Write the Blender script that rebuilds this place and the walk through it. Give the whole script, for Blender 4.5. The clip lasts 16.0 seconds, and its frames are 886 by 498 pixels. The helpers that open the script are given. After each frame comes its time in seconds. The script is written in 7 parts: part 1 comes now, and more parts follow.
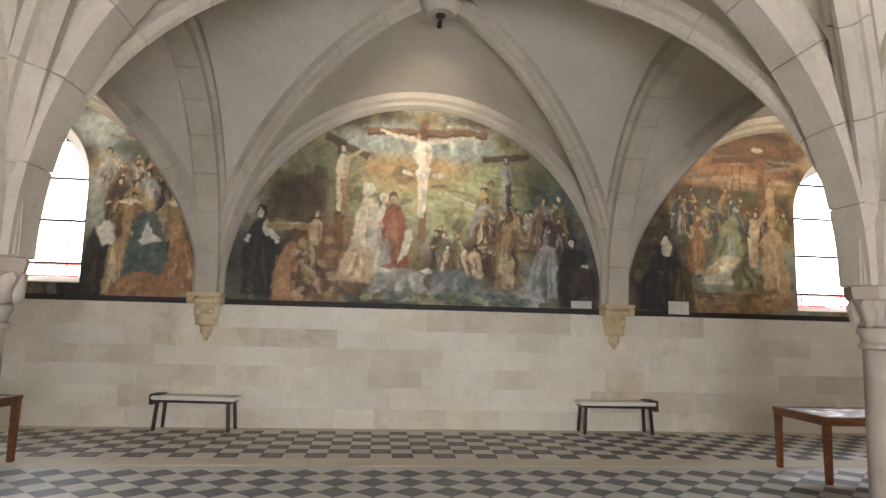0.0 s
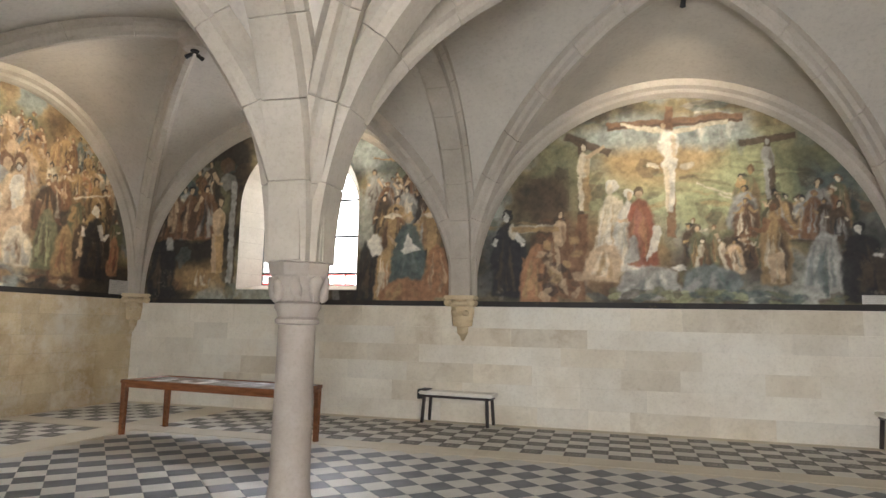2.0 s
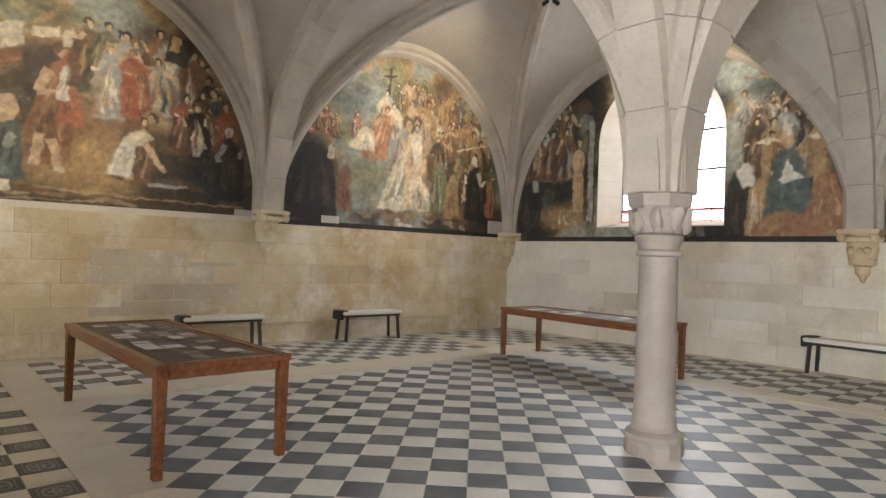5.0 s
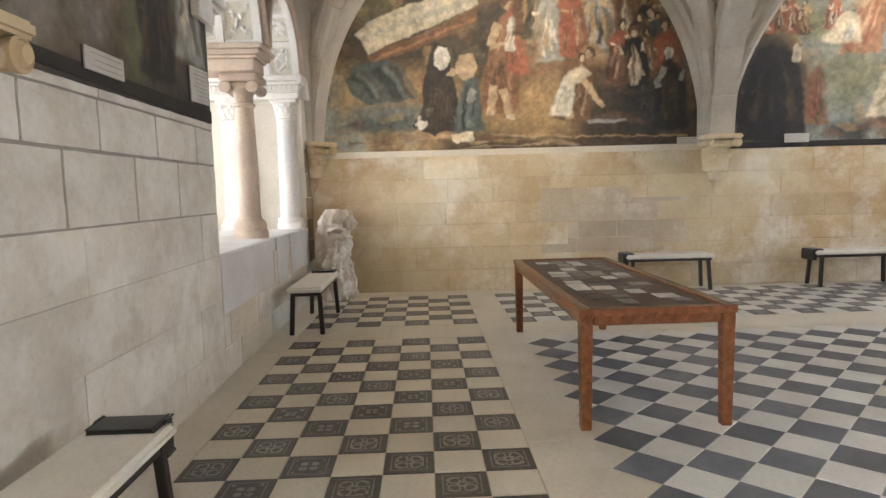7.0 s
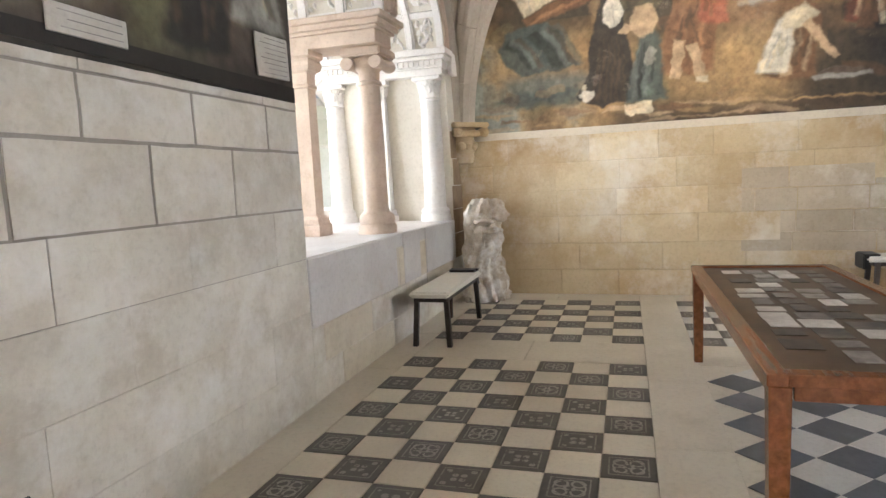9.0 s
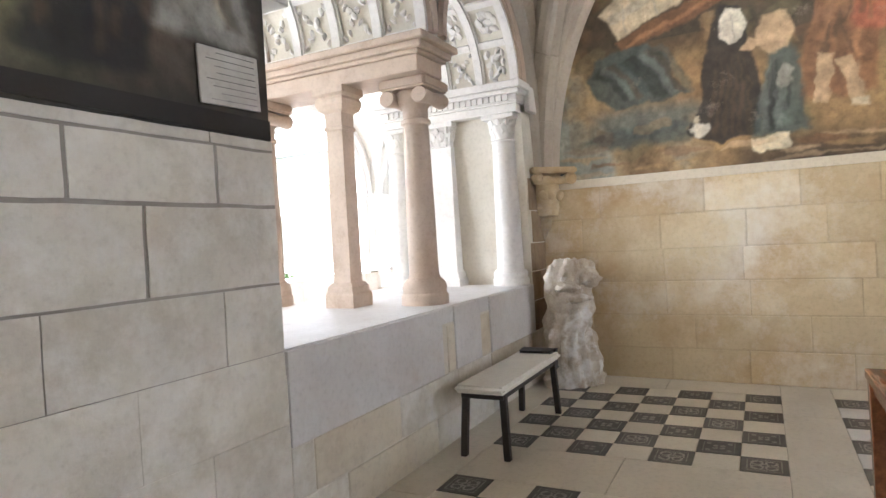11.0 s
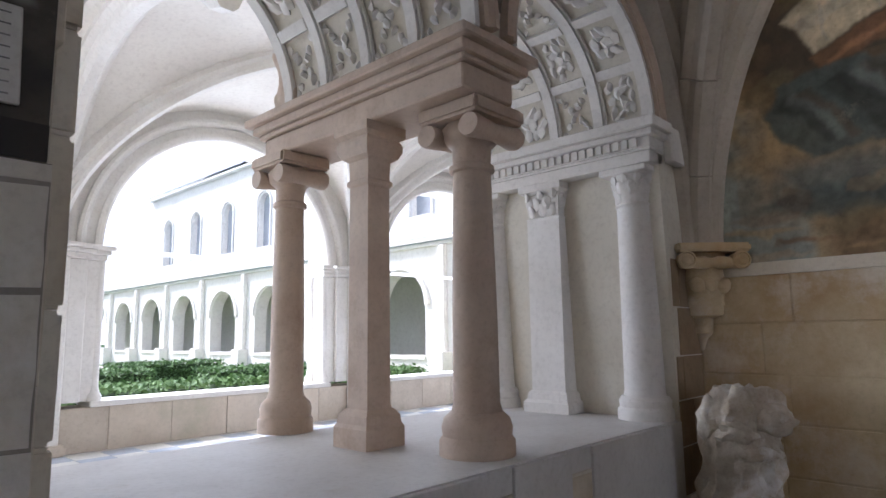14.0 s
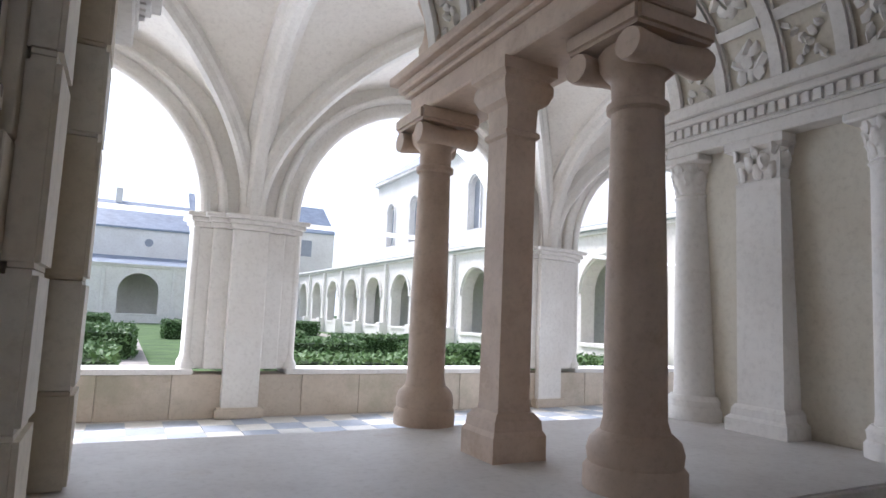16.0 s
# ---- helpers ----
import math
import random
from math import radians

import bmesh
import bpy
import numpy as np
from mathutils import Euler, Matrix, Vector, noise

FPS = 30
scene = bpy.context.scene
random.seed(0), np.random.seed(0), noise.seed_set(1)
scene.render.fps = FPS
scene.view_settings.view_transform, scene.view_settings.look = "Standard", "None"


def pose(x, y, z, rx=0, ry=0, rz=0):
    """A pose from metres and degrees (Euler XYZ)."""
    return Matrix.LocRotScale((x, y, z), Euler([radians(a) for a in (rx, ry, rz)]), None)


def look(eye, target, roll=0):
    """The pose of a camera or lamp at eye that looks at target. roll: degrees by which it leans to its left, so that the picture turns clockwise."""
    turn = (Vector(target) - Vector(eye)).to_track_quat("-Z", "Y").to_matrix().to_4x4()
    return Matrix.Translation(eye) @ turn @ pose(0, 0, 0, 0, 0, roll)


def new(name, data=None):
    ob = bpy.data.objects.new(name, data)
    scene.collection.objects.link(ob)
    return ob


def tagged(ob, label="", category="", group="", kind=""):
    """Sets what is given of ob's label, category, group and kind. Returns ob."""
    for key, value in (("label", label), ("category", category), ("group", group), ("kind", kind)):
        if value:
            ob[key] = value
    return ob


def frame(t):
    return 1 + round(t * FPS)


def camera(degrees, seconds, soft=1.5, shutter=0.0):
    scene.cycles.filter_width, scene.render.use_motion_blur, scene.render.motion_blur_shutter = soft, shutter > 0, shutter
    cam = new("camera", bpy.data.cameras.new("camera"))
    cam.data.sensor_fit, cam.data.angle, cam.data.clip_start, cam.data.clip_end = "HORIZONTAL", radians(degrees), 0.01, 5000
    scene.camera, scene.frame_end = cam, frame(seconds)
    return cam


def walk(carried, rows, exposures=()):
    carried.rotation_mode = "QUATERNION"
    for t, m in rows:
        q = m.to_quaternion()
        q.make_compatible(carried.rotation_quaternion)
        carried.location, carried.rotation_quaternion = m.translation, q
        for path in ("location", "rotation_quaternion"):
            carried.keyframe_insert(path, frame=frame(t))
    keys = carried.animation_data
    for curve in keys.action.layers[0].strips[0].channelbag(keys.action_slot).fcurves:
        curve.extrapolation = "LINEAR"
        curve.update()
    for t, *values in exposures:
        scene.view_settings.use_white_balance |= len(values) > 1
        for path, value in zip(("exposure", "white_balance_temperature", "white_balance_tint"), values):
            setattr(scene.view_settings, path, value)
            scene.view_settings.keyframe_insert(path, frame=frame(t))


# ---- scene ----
cam = camera(71.2, 16.0)
PATH = [
    (0, (0.028, 0.022, 1.605), (0.229, 1.996, 1.849), 1.48),
    (0.5, (-0.002, 0.014, 1.588), (0.009, 1.999, 1.832), 1.57),
    (1, (-0.051, 0.003, 1.560), (-0.238, 1.979, 1.803), 1.23),
    (1.5, (-0.124, -0.016, 1.538), (-0.465, 1.940, 1.779), 1.04),
    (2, (-0.137, -0.021, 1.516), (-0.676, 1.889, 1.762), 1.17),
    (2.5, (-0.125, -0.021, 1.515), (-0.873, 1.818, 1.758), 1.08),
    (3, (-0.109, -0.028, 1.515), (-0.993, 1.750, 1.755), 1.16),
    (5.5, (-0.121, -0.050, 1.432), (-1.794, 1.045, 1.384), 1.02),
    (6, (-0.299, 0.032, 1.427), (-2.143, 0.801, 1.339), 0.10),
    (6.5, (-0.469, 0.146, 1.413), (-2.416, 0.577, 1.262), -0.94),
    (7, (-0.660, 0.338, 1.415), (-2.650, 0.393, 1.228), -1.47),
    (7.5, (-0.907, 0.460, 1.392), (-2.886, 0.293, 1.157), -2.38),
    (8, (-1.236, 0.527, 1.410), (-3.202, 0.251, 1.169), -3.01),
    (8.5, (-1.559, 0.653, 1.407), (-3.498, 0.217, 1.179), -3.05),
    (9, (-1.850, 0.755, 1.417), (-3.755, 0.182, 1.203), -2.73),
    (9.5, (-2.198, 0.776, 1.446), (-4.079, 0.117, 1.279), -3.08),
    (10, (-2.518, 0.795, 1.447), (-4.356, 0.020, 1.298), -3.51),
    (12.5, (-4.136, 0.652, 1.497), (-5.831, -0.391, 1.696), -2.94),
    (13, (-4.433, 0.545, 1.527), (-6.101, -0.525, 1.797), -3.32),
    (13.5, (-4.702, 0.471, 1.520), (-6.303, -0.695, 1.792), -2.66),
    (14, (-4.974, 0.442, 1.534), (-6.423, -0.909, 1.808), -0.79),
    (14.5, (-5.168, 0.362, 1.519), (-6.531, -1.084, 1.744), 0.06),
    (15, (-5.359, 0.241, 1.536), (-6.629, -1.286, 1.769), 1.09),
    (15.5, (-5.504, 0.181, 1.542), (-6.635, -1.454, 1.763), 1.53),
    (16, (-5.633, 0.170, 1.549), (-6.540, -1.599, 1.763), 2.43),
]
walk(cam, [(t, look(eye, target, roll)) for t, eye, target, roll in PATH],
     exposures=[(0, 1.28, 6450, 14), (3.0, 1.42, 6400, 13), (5.5, 1.55, 6400, 13), (6.5, 1.75, 6350, 13), (7.5, 1.92, 6050, 14), (9.5, 2.05, 6000, 14), (10.0, 2.02, 5950, 14), (12.5, 1.12, 5800, 16), (13.5, 0.5, 5650, 17), (14.2, 0.15, 5600, 18), (16, -0.1, 5700, 17)])

# ---- world and large lights ----
world = bpy.data.worlds.new("sky_world")
scene.world = world
world.use_nodes = True
wn = world.node_tree.nodes
sky = wn.new("ShaderNodeTexSky")
sky.sky_type, sky.sun_disc = "NISHITA", False
SUN_ELEV, SUN_ROT = radians(48), radians(150)
sky.sun_elevation, sky.sun_rotation = SUN_ELEV, SUN_ROT
sky.dust_density, sky.air_density = 3.0, 1.0
wn["Background"].inputs["Strength"].default_value = 0.15
world.node_tree.links.new(sky.outputs[0], wn["Background"].inputs["Color"])


def lamp(name, kind, energy, place, target, color=(1, 1, 1), **more):
    data = bpy.data.lights.new(name, kind)
    data.energy, data.color = energy, color
    for key, value in more.items():
        if key == "size":
            data.shape, data.size, data.size_y = "RECTANGLE", value[0], value[1]
        elif key == "angle":
            data.angle = radians(value)
        elif key == "spot":
            data.spot_size, data.spot_blend, data.shadow_soft_size = radians(value), 0.8, 0.05
    ob = new(name, data)
    ob.matrix_world = look(place, target)
    return ob


SUN_DIR = Vector((math.sin(SUN_ROT) * math.cos(SUN_ELEV), math.cos(SUN_ROT) * math.cos(SUN_ELEV), math.sin(SUN_ELEV)))
lamp("sun", "SUN", 5.0, SUN_DIR * 50, (0, 0, 0), (1.0, 0.95, 0.88), angle=12)
# daylight of the sky in the two windows and in the openings to the cloister
DAY = (0.93, 0.96, 1.0)
lamp("window_daylight", "AREA", 95, (-5.63, 11.2, 3.6), (-5.63, 0, 2.4), DAY, size=(2.6, 3.4))
lamp("window_daylight", "AREA", 115, (8.25, 11.2, 3.6), (8.25, 0, 2.4), DAY, size=(2.6, 3.4))
lamp("portal_daylight", "AREA", 265, (0.72, -2.9, 1.35), (0.72, 9, 0.6), DAY, size=(2.4, 2.0))
for bay, watts in ((-13.21, 120), (-8.99, 115), (-4.77, 140)):
    lamp("arcade_daylight", "AREA", watts, (bay, -7.75, 2.5), (bay, 0, 1.9), (0.88, 0.94, 1.0), size=(2.9, 2.9))


# ---- materials ----
def nodes_of(name):
    m = bpy.data.materials.new(name)
    m.use_nodes = True
    nt = m.node_tree
    return m, nt, nt.nodes["Principled BSDF"]


def add(nt, kind, **props):
    n = nt.nodes.new(kind)
    for key, value in props.items():
        if key == "operation":
            n.operation = value
        elif key == "blend_type":
            n.blend_type = value
        elif key == "data_type":
            n.data_type = value
    return n


def ramp(nt, fac, stops):
    r = nt.nodes.new("ShaderNodeValToRGB")
    els = r.color_ramp.elements
    while len(els) < len(stops):
        els.new(0.5)
    for e, (p, c) in zip(els, stops):
        e.position, e.color = p, (*c, 1)
    nt.links.new(fac, r.inputs[0])
    return r.outputs[0]


def noise_tex(nt, scale, detail=5.0, rough=0.6, vec=None, stretch=None):
    if vec is None:
        vec = nt.nodes.new("ShaderNodeNewGeometry").outputs["Position"]
    if stretch:
        mp = nt.nodes.new("ShaderNodeMapping")
        mp.inputs["Scale"].default_value = stretch
        nt.links.new(vec, mp.inputs[0])
        vec = mp.outputs[0]
    n = nt.nodes.new("ShaderNodeTexNoise")
    n.inputs["Scale"].default_value, n.inputs["Detail"].default_value, n.inputs["Roughness"].default_value = scale, detail, rough
    nt.links.new(vec, n.inputs["Vector"])
    return n.outputs[0]


def mixc(nt, fac, a, b, blend="MIX"):
    n = nt.nodes.new("ShaderNodeMix")
    n.data_type, n.blend_type = "RGBA", blend
    if isinstance(fac, (int, float)):
        n.inputs[0].default_value = fac
    else:
        nt.links.new(fac, n.inputs[0])
    for sock, v in ((n.inputs[6], a), (n.inputs[7], b)):
        if isinstance(v, tuple):
            sock.default_value = (*v, 1)
        else:
            nt.links.new(v, sock)
    return n.outputs[2]


def bump(nt, bsdf, height, strength, distance=0.01, prev=None):
    b = nt.nodes.new("ShaderNodeBump")
    b.inputs["Strength"].default_value, b.inputs["Distance"].default_value = strength, distance
    nt.links.new(height, b.inputs["Height"])
    if prev is not None:
        nt.links.new(prev, b.inputs["Normal"])
    nt.links.new(b.outputs[0], bsdf.inputs["Normal"])
    return b.outputs[0]


def surface(name, light, dark, patch=1.2, grain=25.0, rough=0.8, relief=0.25, vary=0.0, stain=None, stain_scale=0.5, stain_cut=(0.52, 0.7), dist=0.006, streak=None, smear=None):
    """A mottled surface: large patches and fine grain between two colours, with an optional stain and a change from piece to piece."""
    m, nt, b = nodes_of(name)
    big = noise_tex(nt, patch, 6, 0.65, stretch=streak)
    fine = noise_tex(nt, grain, 6, 0.7)
    mid = tuple((p + q) / 2 for p, q in zip(light, dark))
    c = ramp(nt, big, [(0.32, dark), (0.5, mid), (0.66, light)])
    spots = ramp(nt, fine, [(0.3, (0.72, 0.7, 0.68)), (0.5, (1, 1, 1)), (0.75, (1.06, 1.06, 1.05))])
    c = mixc(nt, 0.45, c, spots, "MULTIPLY")
    if stain:
        s = noise_tex(nt, stain_scale, 7, 0.7)
        f = ramp(nt, s, [(stain_cut[0], (0, 0, 0)), (stain_cut[1], (1, 1, 1))])
        c = mixc(nt, f, c, stain)
    if smear:
        s = noise_tex(nt, smear[1], 8, 0.72)
        c = mixc(nt, ramp(nt, s, [(smear[2], (0, 0, 0)), (smear[3], (0.85, 0.85, 0.85))]), c, smear[0])
    if vary:
        oi = nt.nodes.new("ShaderNodeObjectInfo")
        hsv = nt.nodes.new("ShaderNodeHueSaturation")
        mr = nt.nodes.new("ShaderNodeMapRange")
        mr.inputs["To Min"].default_value, mr.inputs["To Max"].default_value = 1 - vary, 1 + vary
        nt.links.new(oi.outputs["Random"], mr.inputs[0])
        nt.links.new(mr.outputs[0], hsv.inputs["Value"])
        nt.links.new(c, hsv.inputs["Color"])
        c = hsv.outputs[0]
    nt.links.new(c, b.inputs["Base Color"])
    b.inputs["Roughness"].default_value = rough
    n1 = bump(nt, b, big, relief * 0.6, dist * 3)
    bump(nt, b, fine, relief, dist, n1)
    return m


M = {}
M["tuffeau"] = surface("tuffeau_stone", (0.76, 0.72, 0.62), (0.60, 0.54, 0.43), 0.9, 30, 0.85, 0.25, vary=0.08, stain=(0.52, 0.42, 0.28), stain_scale=0.45, stain_cut=(0.55, 0.75))
M["tuffeau_warm"] = surface("tuffeau_warm", (0.68, 0.57, 0.38), (0.52, 0.40, 0.23), 0.8, 30, 0.85, 0.3, vary=0.08, stain=(0.44, 0.30, 0.15), stain_scale=0.55, stain_cut=(0.47, 0.66), smear=((0.76, 0.71, 0.61), 0.9, 0.5, 0.66))
M["relaid_stone"] = surface("relaid_stone", (0.57, 0.485, 0.36), (0.44, 0.36, 0.25), 1.6, 30, 0.85, 0.3, vary=0.1, smear=((0.66, 0.60, 0.50), 2.0, 0.5, 0.66))
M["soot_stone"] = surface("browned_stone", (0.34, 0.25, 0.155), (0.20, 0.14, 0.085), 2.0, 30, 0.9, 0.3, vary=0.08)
M["plaster"] = surface("vault_plaster", (0.53, 0.49, 0.42), (0.42, 0.38, 0.32), 0.6, 18, 0.9, 0.12, stain=(0.47, 0.43, 0.36), stain_scale=0.35, stain_cut=(0.55, 0.8))
M["rib"] = surface("rib_stone", (0.49, 0.44, 0.365), (0.38, 0.335, 0.27), 1.5, 28, 0.85, 0.22, stain=(0.42, 0.39, 0.34), stain_scale=1.2, stain_cut=(0.58, 0.78))
M["column"] = surface("column_stone", (0.37, 0.32, 0.27), (0.28, 0.235, 0.195), 2.0, 35, 0.75, 0.25, stain=(0.36, 0.30, 0.26), stain_scale=2.0)
M["mortar"] = surface("mortar", (0.50, 0.45, 0.36), (0.40, 0.35, 0.27), 2.0, 60, 0.95, 0.3)
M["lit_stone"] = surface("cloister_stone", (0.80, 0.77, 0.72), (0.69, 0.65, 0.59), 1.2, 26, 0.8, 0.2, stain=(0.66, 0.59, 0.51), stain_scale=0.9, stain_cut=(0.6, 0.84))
M["pillar_stone"] = surface("pillar_stone", (0.65, 0.525, 0.41), (0.51, 0.39, 0.295), 2.2, 34, 0.7, 0.2, stain=(0.40, 0.28, 0.19), stain_scale=2.6, stain_cut=(0.56, 0.8))
M["ledge"] = surface("ledge_slab", (0.66, 0.64, 0.61), (0.55, 0.52, 0.49), 1.6, 30, 0.7, 0.2, stain=(0.5, 0.43, 0.36), stain_scale=1.3, stain_cut=(0.6, 0.8))
M["tile_white"] = surface("tile_white", (0.70, 0.68, 0.63), (0.60, 0.58, 0.53), 3.0, 40, 0.5, 0.08, vary=0.09)
M["tile_cream"] = surface("tile_cream", (0.72, 0.66, 0.54), (0.63, 0.57, 0.45), 2.0, 40, 0.45, 0.08, vary=0.06)
M["tile_slate"] = surface("tile_slate", (0.165, 0.175, 0.19), (0.10, 0.108, 0.12), 3.0, 40, 0.5, 0.1, vary=0.2)
M["band"] = surface("band_stone", (0.70, 0.64, 0.53), (0.60, 0.54, 0.43), 1.2, 30, 0.5, 0.1, stain=(0.5, 0.44, 0.34), stain_scale=1.5, stain_cut=(0.58, 0.8))
M["wood"] = surface("stained_wood", (0.27, 0.105, 0.042), (0.135, 0.05, 0.021), 3.0, 40, 0.25, 0.1, streak=(1, 9, 9))
M["wood_dark"] = surface("dark_wood", (0.035, 0.024, 0.018), (0.018, 0.012, 0.01), 4, 40, 0.45, 0.1)
M["cushion"] = surface("pale_seat", (0.78, 0.75, 0.67), (0.70, 0.66, 0.58), 3, 60, 0.75, 0.12)
M["black_metal"] = surface("black_metal", (0.02, 0.02, 0.02), (0.012, 0.012, 0.012), 5, 60, 0.4, 0.05)
M["frame_black"] = surface("black_painted_border", (0.03, 0.025, 0.02), (0.015, 0.012, 0.01), 2, 40, 0.7, 0.2, stain=(0.16, 0.11, 0.06), stain_scale=1.5, stain_cut=(0.6, 0.75))
M["plaque"] = surface("pale_plaque", (0.60, 0.58, 0.52), (0.48, 0.45, 0.39), 4, 40, 0.6, 0.1)


def pattern_tile():
    """Dark inlaid tile with a worn pale device: rings and a border that follow the tile's own square."""
    m, nt, b = nodes_of("tile_pattern")
    tc = nt.nodes.new("ShaderNodeTexCoord")
    oi = nt.nodes.new("ShaderNodeObjectInfo")
    sep = nt.nodes.new("ShaderNodeSeparateXYZ")
    nt.links.new(tc.outputs["Object"], sep.inputs[0])

    def math_node(op, a, c=None):
        n = nt.nodes.new("ShaderNodeMath")
        n.operation = op
        for i, v in enumerate((a, c)):
            if v is None:
                continue
            if isinstance(v, (int, float)):
                n.inputs[i].default_value = v
            else:
                nt.links.new(v, n.inputs[i])
        return n.outputs[0]
    ax, ay = math_node("ABSOLUTE", sep.outputs[0]), math_node("ABSOLUTE", sep.outputs[1])
    edge = math_node("MAXIMUM", ax, ay)
    kk = math_node("MULTIPLY_ADD", oi.outputs["Random"], 60.0)
    nt.nodes[-1].inputs[2].default_value = 55.0
    wx = math_node("SINE", math_node("MULTIPLY", ax, kk))
    wy = math_node("SINE", math_node("MULTIPLY", ay, kk))
    shape = math_node("MULTIPLY", wx, wy)
    inner = math_node("LESS_THAN", edge, 0.078)
    grid = math_node("GREATER_THAN", shape, 0.36)

    def ring(cx, cy, r, w):
        dx, dy = math_node("SUBTRACT", ax, cx), math_node("SUBTRACT", ay, cy)
        d = math_node("SQRT", math_node("ADD", math_node("MULTIPLY", dx, dx), math_node("MULTIPLY", dy, dy)))
        return math_node("LESS_THAN", math_node("ABSOLUTE", math_node("SUBTRACT", d, r)), w)
    rings = math_node("MAXIMUM", ring(0.04, 0.04, 0.03, 0.006), math_node("MAXIMUM", ring(0.0, 0.0, 0.02, 0.007), ring(0.0, 0.0, 0.074, 0.004)))
    pick = math_node("GREATER_THAN", oi.outputs["Random"], 0.45)
    motif = math_node("ADD", math_node("MULTIPLY", rings, pick), math_node("MULTIPLY", grid, math_node("SUBTRACT", 1.0, pick)))
    line = math_node("LESS_THAN", math_node("ABSOLUTE", math_node("SUBTRACT", edge, 0.093)), 0.004)
    device = math_node("MAXIMUM", math_node("MULTIPLY", motif, inner), math_node("MULTIPLY", line, 0.7))
    wear = noise_tex(nt, 28, 5, 0.7)
    wear2 = noise_tex(nt, 2.2, 4, 0.6)
    keep = math_node("MULTIPLY", math_node("GREATER_THAN", wear, 0.43), math_node("MULTIPLY", wear2, 1.25))
    f = math_node("MULTIPLY", device, keep)
    dark = ramp(nt, noise_tex(nt, 12, 5, 0.7), [(0.3, (0.055, 0.05, 0.045)), (0.7, (0.105, 0.095, 0.082))])
    c = mixc(nt, f, dark, (0.40, 0.38, 0.33))
    nt.links.new(c, b.inputs["Base Color"])
    b.inputs["Roughness"].default_value = 0.45
    bump(nt, b, wear, 0.1, 0.004)
    return m


M["tile_pattern"] = pattern_tile()

M["grass"] = surface("grass", (0.11, 0.20, 0.05), (0.06, 0.12, 0.03), 1.5, 60, 0.9, 0.5, dist=0.02)
M["gravel"] = surface("gravel", (0.52, 0.48, 0.42), (0.40, 0.37, 0.32), 2.0, 80, 0.95, 0.5)
M["leaf"] = surface("hedge_leaf", (0.20, 0.33, 0.12), (0.08, 0.16, 0.05), 5.0, 30, 0.6, 0.0)
# leaf green darkened to stand for the shade among the leaves
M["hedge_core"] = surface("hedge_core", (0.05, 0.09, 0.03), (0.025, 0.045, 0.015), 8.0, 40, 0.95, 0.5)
M["far_stone"] = surface("sunlit_stone", (0.86, 0.84, 0.79), (0.78, 0.75, 0.69), 0.7, 8, 0.9, 0.1)
M["far_shade"] = surface("far_dark_glass", (0.42, 0.44, 0.47), (0.32, 0.34, 0.37), 1.0, 10, 0.6, 0.1)
M["slate"] = surface("slate_roof", (0.33, 0.39, 0.47), (0.24, 0.28, 0.34), 1.5, 12, 0.5, 0.2)
M["parapet_stone"] = surface("parapet_stone", (0.62, 0.54, 0.44), (0.48, 0.40, 0.31), 1.4, 26, 0.85, 0.3, vary=0.1, stain=(0.40, 0.36, 0.26), stain_scale=1.0)
M["tile_grey"] = surface("tile_bluegrey", (0.42, 0.46, 0.52), (0.32, 0.35, 0.40), 3, 40, 0.5, 0.1, vary=0.1)
M["vault_courses"] = surface("vault_courses", (0.80, 0.76, 0.69), (0.70, 0.65, 0.58), 1.0, 22, 0.85, 0.2)
M["wall_lime"] = surface("limewashed_stone", (0.71, 0.67, 0.58), (0.58, 0.53, 0.44), 1.7, 26, 0.85, 0.35, vary=0.05, stain=(0.50, 0.45, 0.36), stain_scale=2.3, stain_cut=(0.5, 0.72), smear=((0.78, 0.755, 0.70), 2.6, 0.47, 0.68))
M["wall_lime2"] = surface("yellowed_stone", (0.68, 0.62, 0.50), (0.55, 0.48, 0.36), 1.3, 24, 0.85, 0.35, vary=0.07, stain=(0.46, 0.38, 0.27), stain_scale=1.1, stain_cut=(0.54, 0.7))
M["joint_dark"] = surface("old_joint", (0.37, 0.34, 0.29), (0.27, 0.24, 0.20), 3.0, 50, 0.95, 0.3)


# ---- mesh tools ----
def part(name, bm, material, parent=None, label="", smooth=False, m=None):
    me = bpy.data.meshes.new(name)
    bm.normal_update()
    bm.to_mesh(me)
    bm.free()
    for one in (material if isinstance(material, (list, tuple)) else [material]):
        me.materials.append(M[one] if isinstance(one, str) else one)
    if smooth:
        me.shade_smooth()
        me.set_sharp_from_angle(angle=radians(smooth if smooth is not True else 40))
    ob = new(name, me)
    if parent is not None:
        ob.parent = parent
    if m is not None:
        ob.matrix_basis = m
    if label:
        ob["label"] = label
    return ob


def thing(name, place, label, category, group="", turn=0, kind=""):
    ob = new(name)
    ob.empty_display_size = 0.1
    ob.matrix_basis = pose(*place, 0, 0, turn)
    return tagged(ob, label, category, group, kind)


def box(bm, x0, x1, y0, y1, z0, z1, bevel=0.0, seg=1, mat=0):
    t = bmesh.new()
    bmesh.ops.create_cube(t, size=1)
    for v in t.verts:
        v.co = Vector((x0 + (v.co.x + 0.5) * (x1 - x0), y0 + (v.co.y + 0.5) * (y1 - y0), z0 + (v.co.z + 0.5) * (z1 - z0)))
    if bevel:
        bmesh.ops.bevel(t, geom=t.edges[:], offset=bevel, segments=seg, affect="EDGES")
    join(bm, t, mat=mat)
    return bm


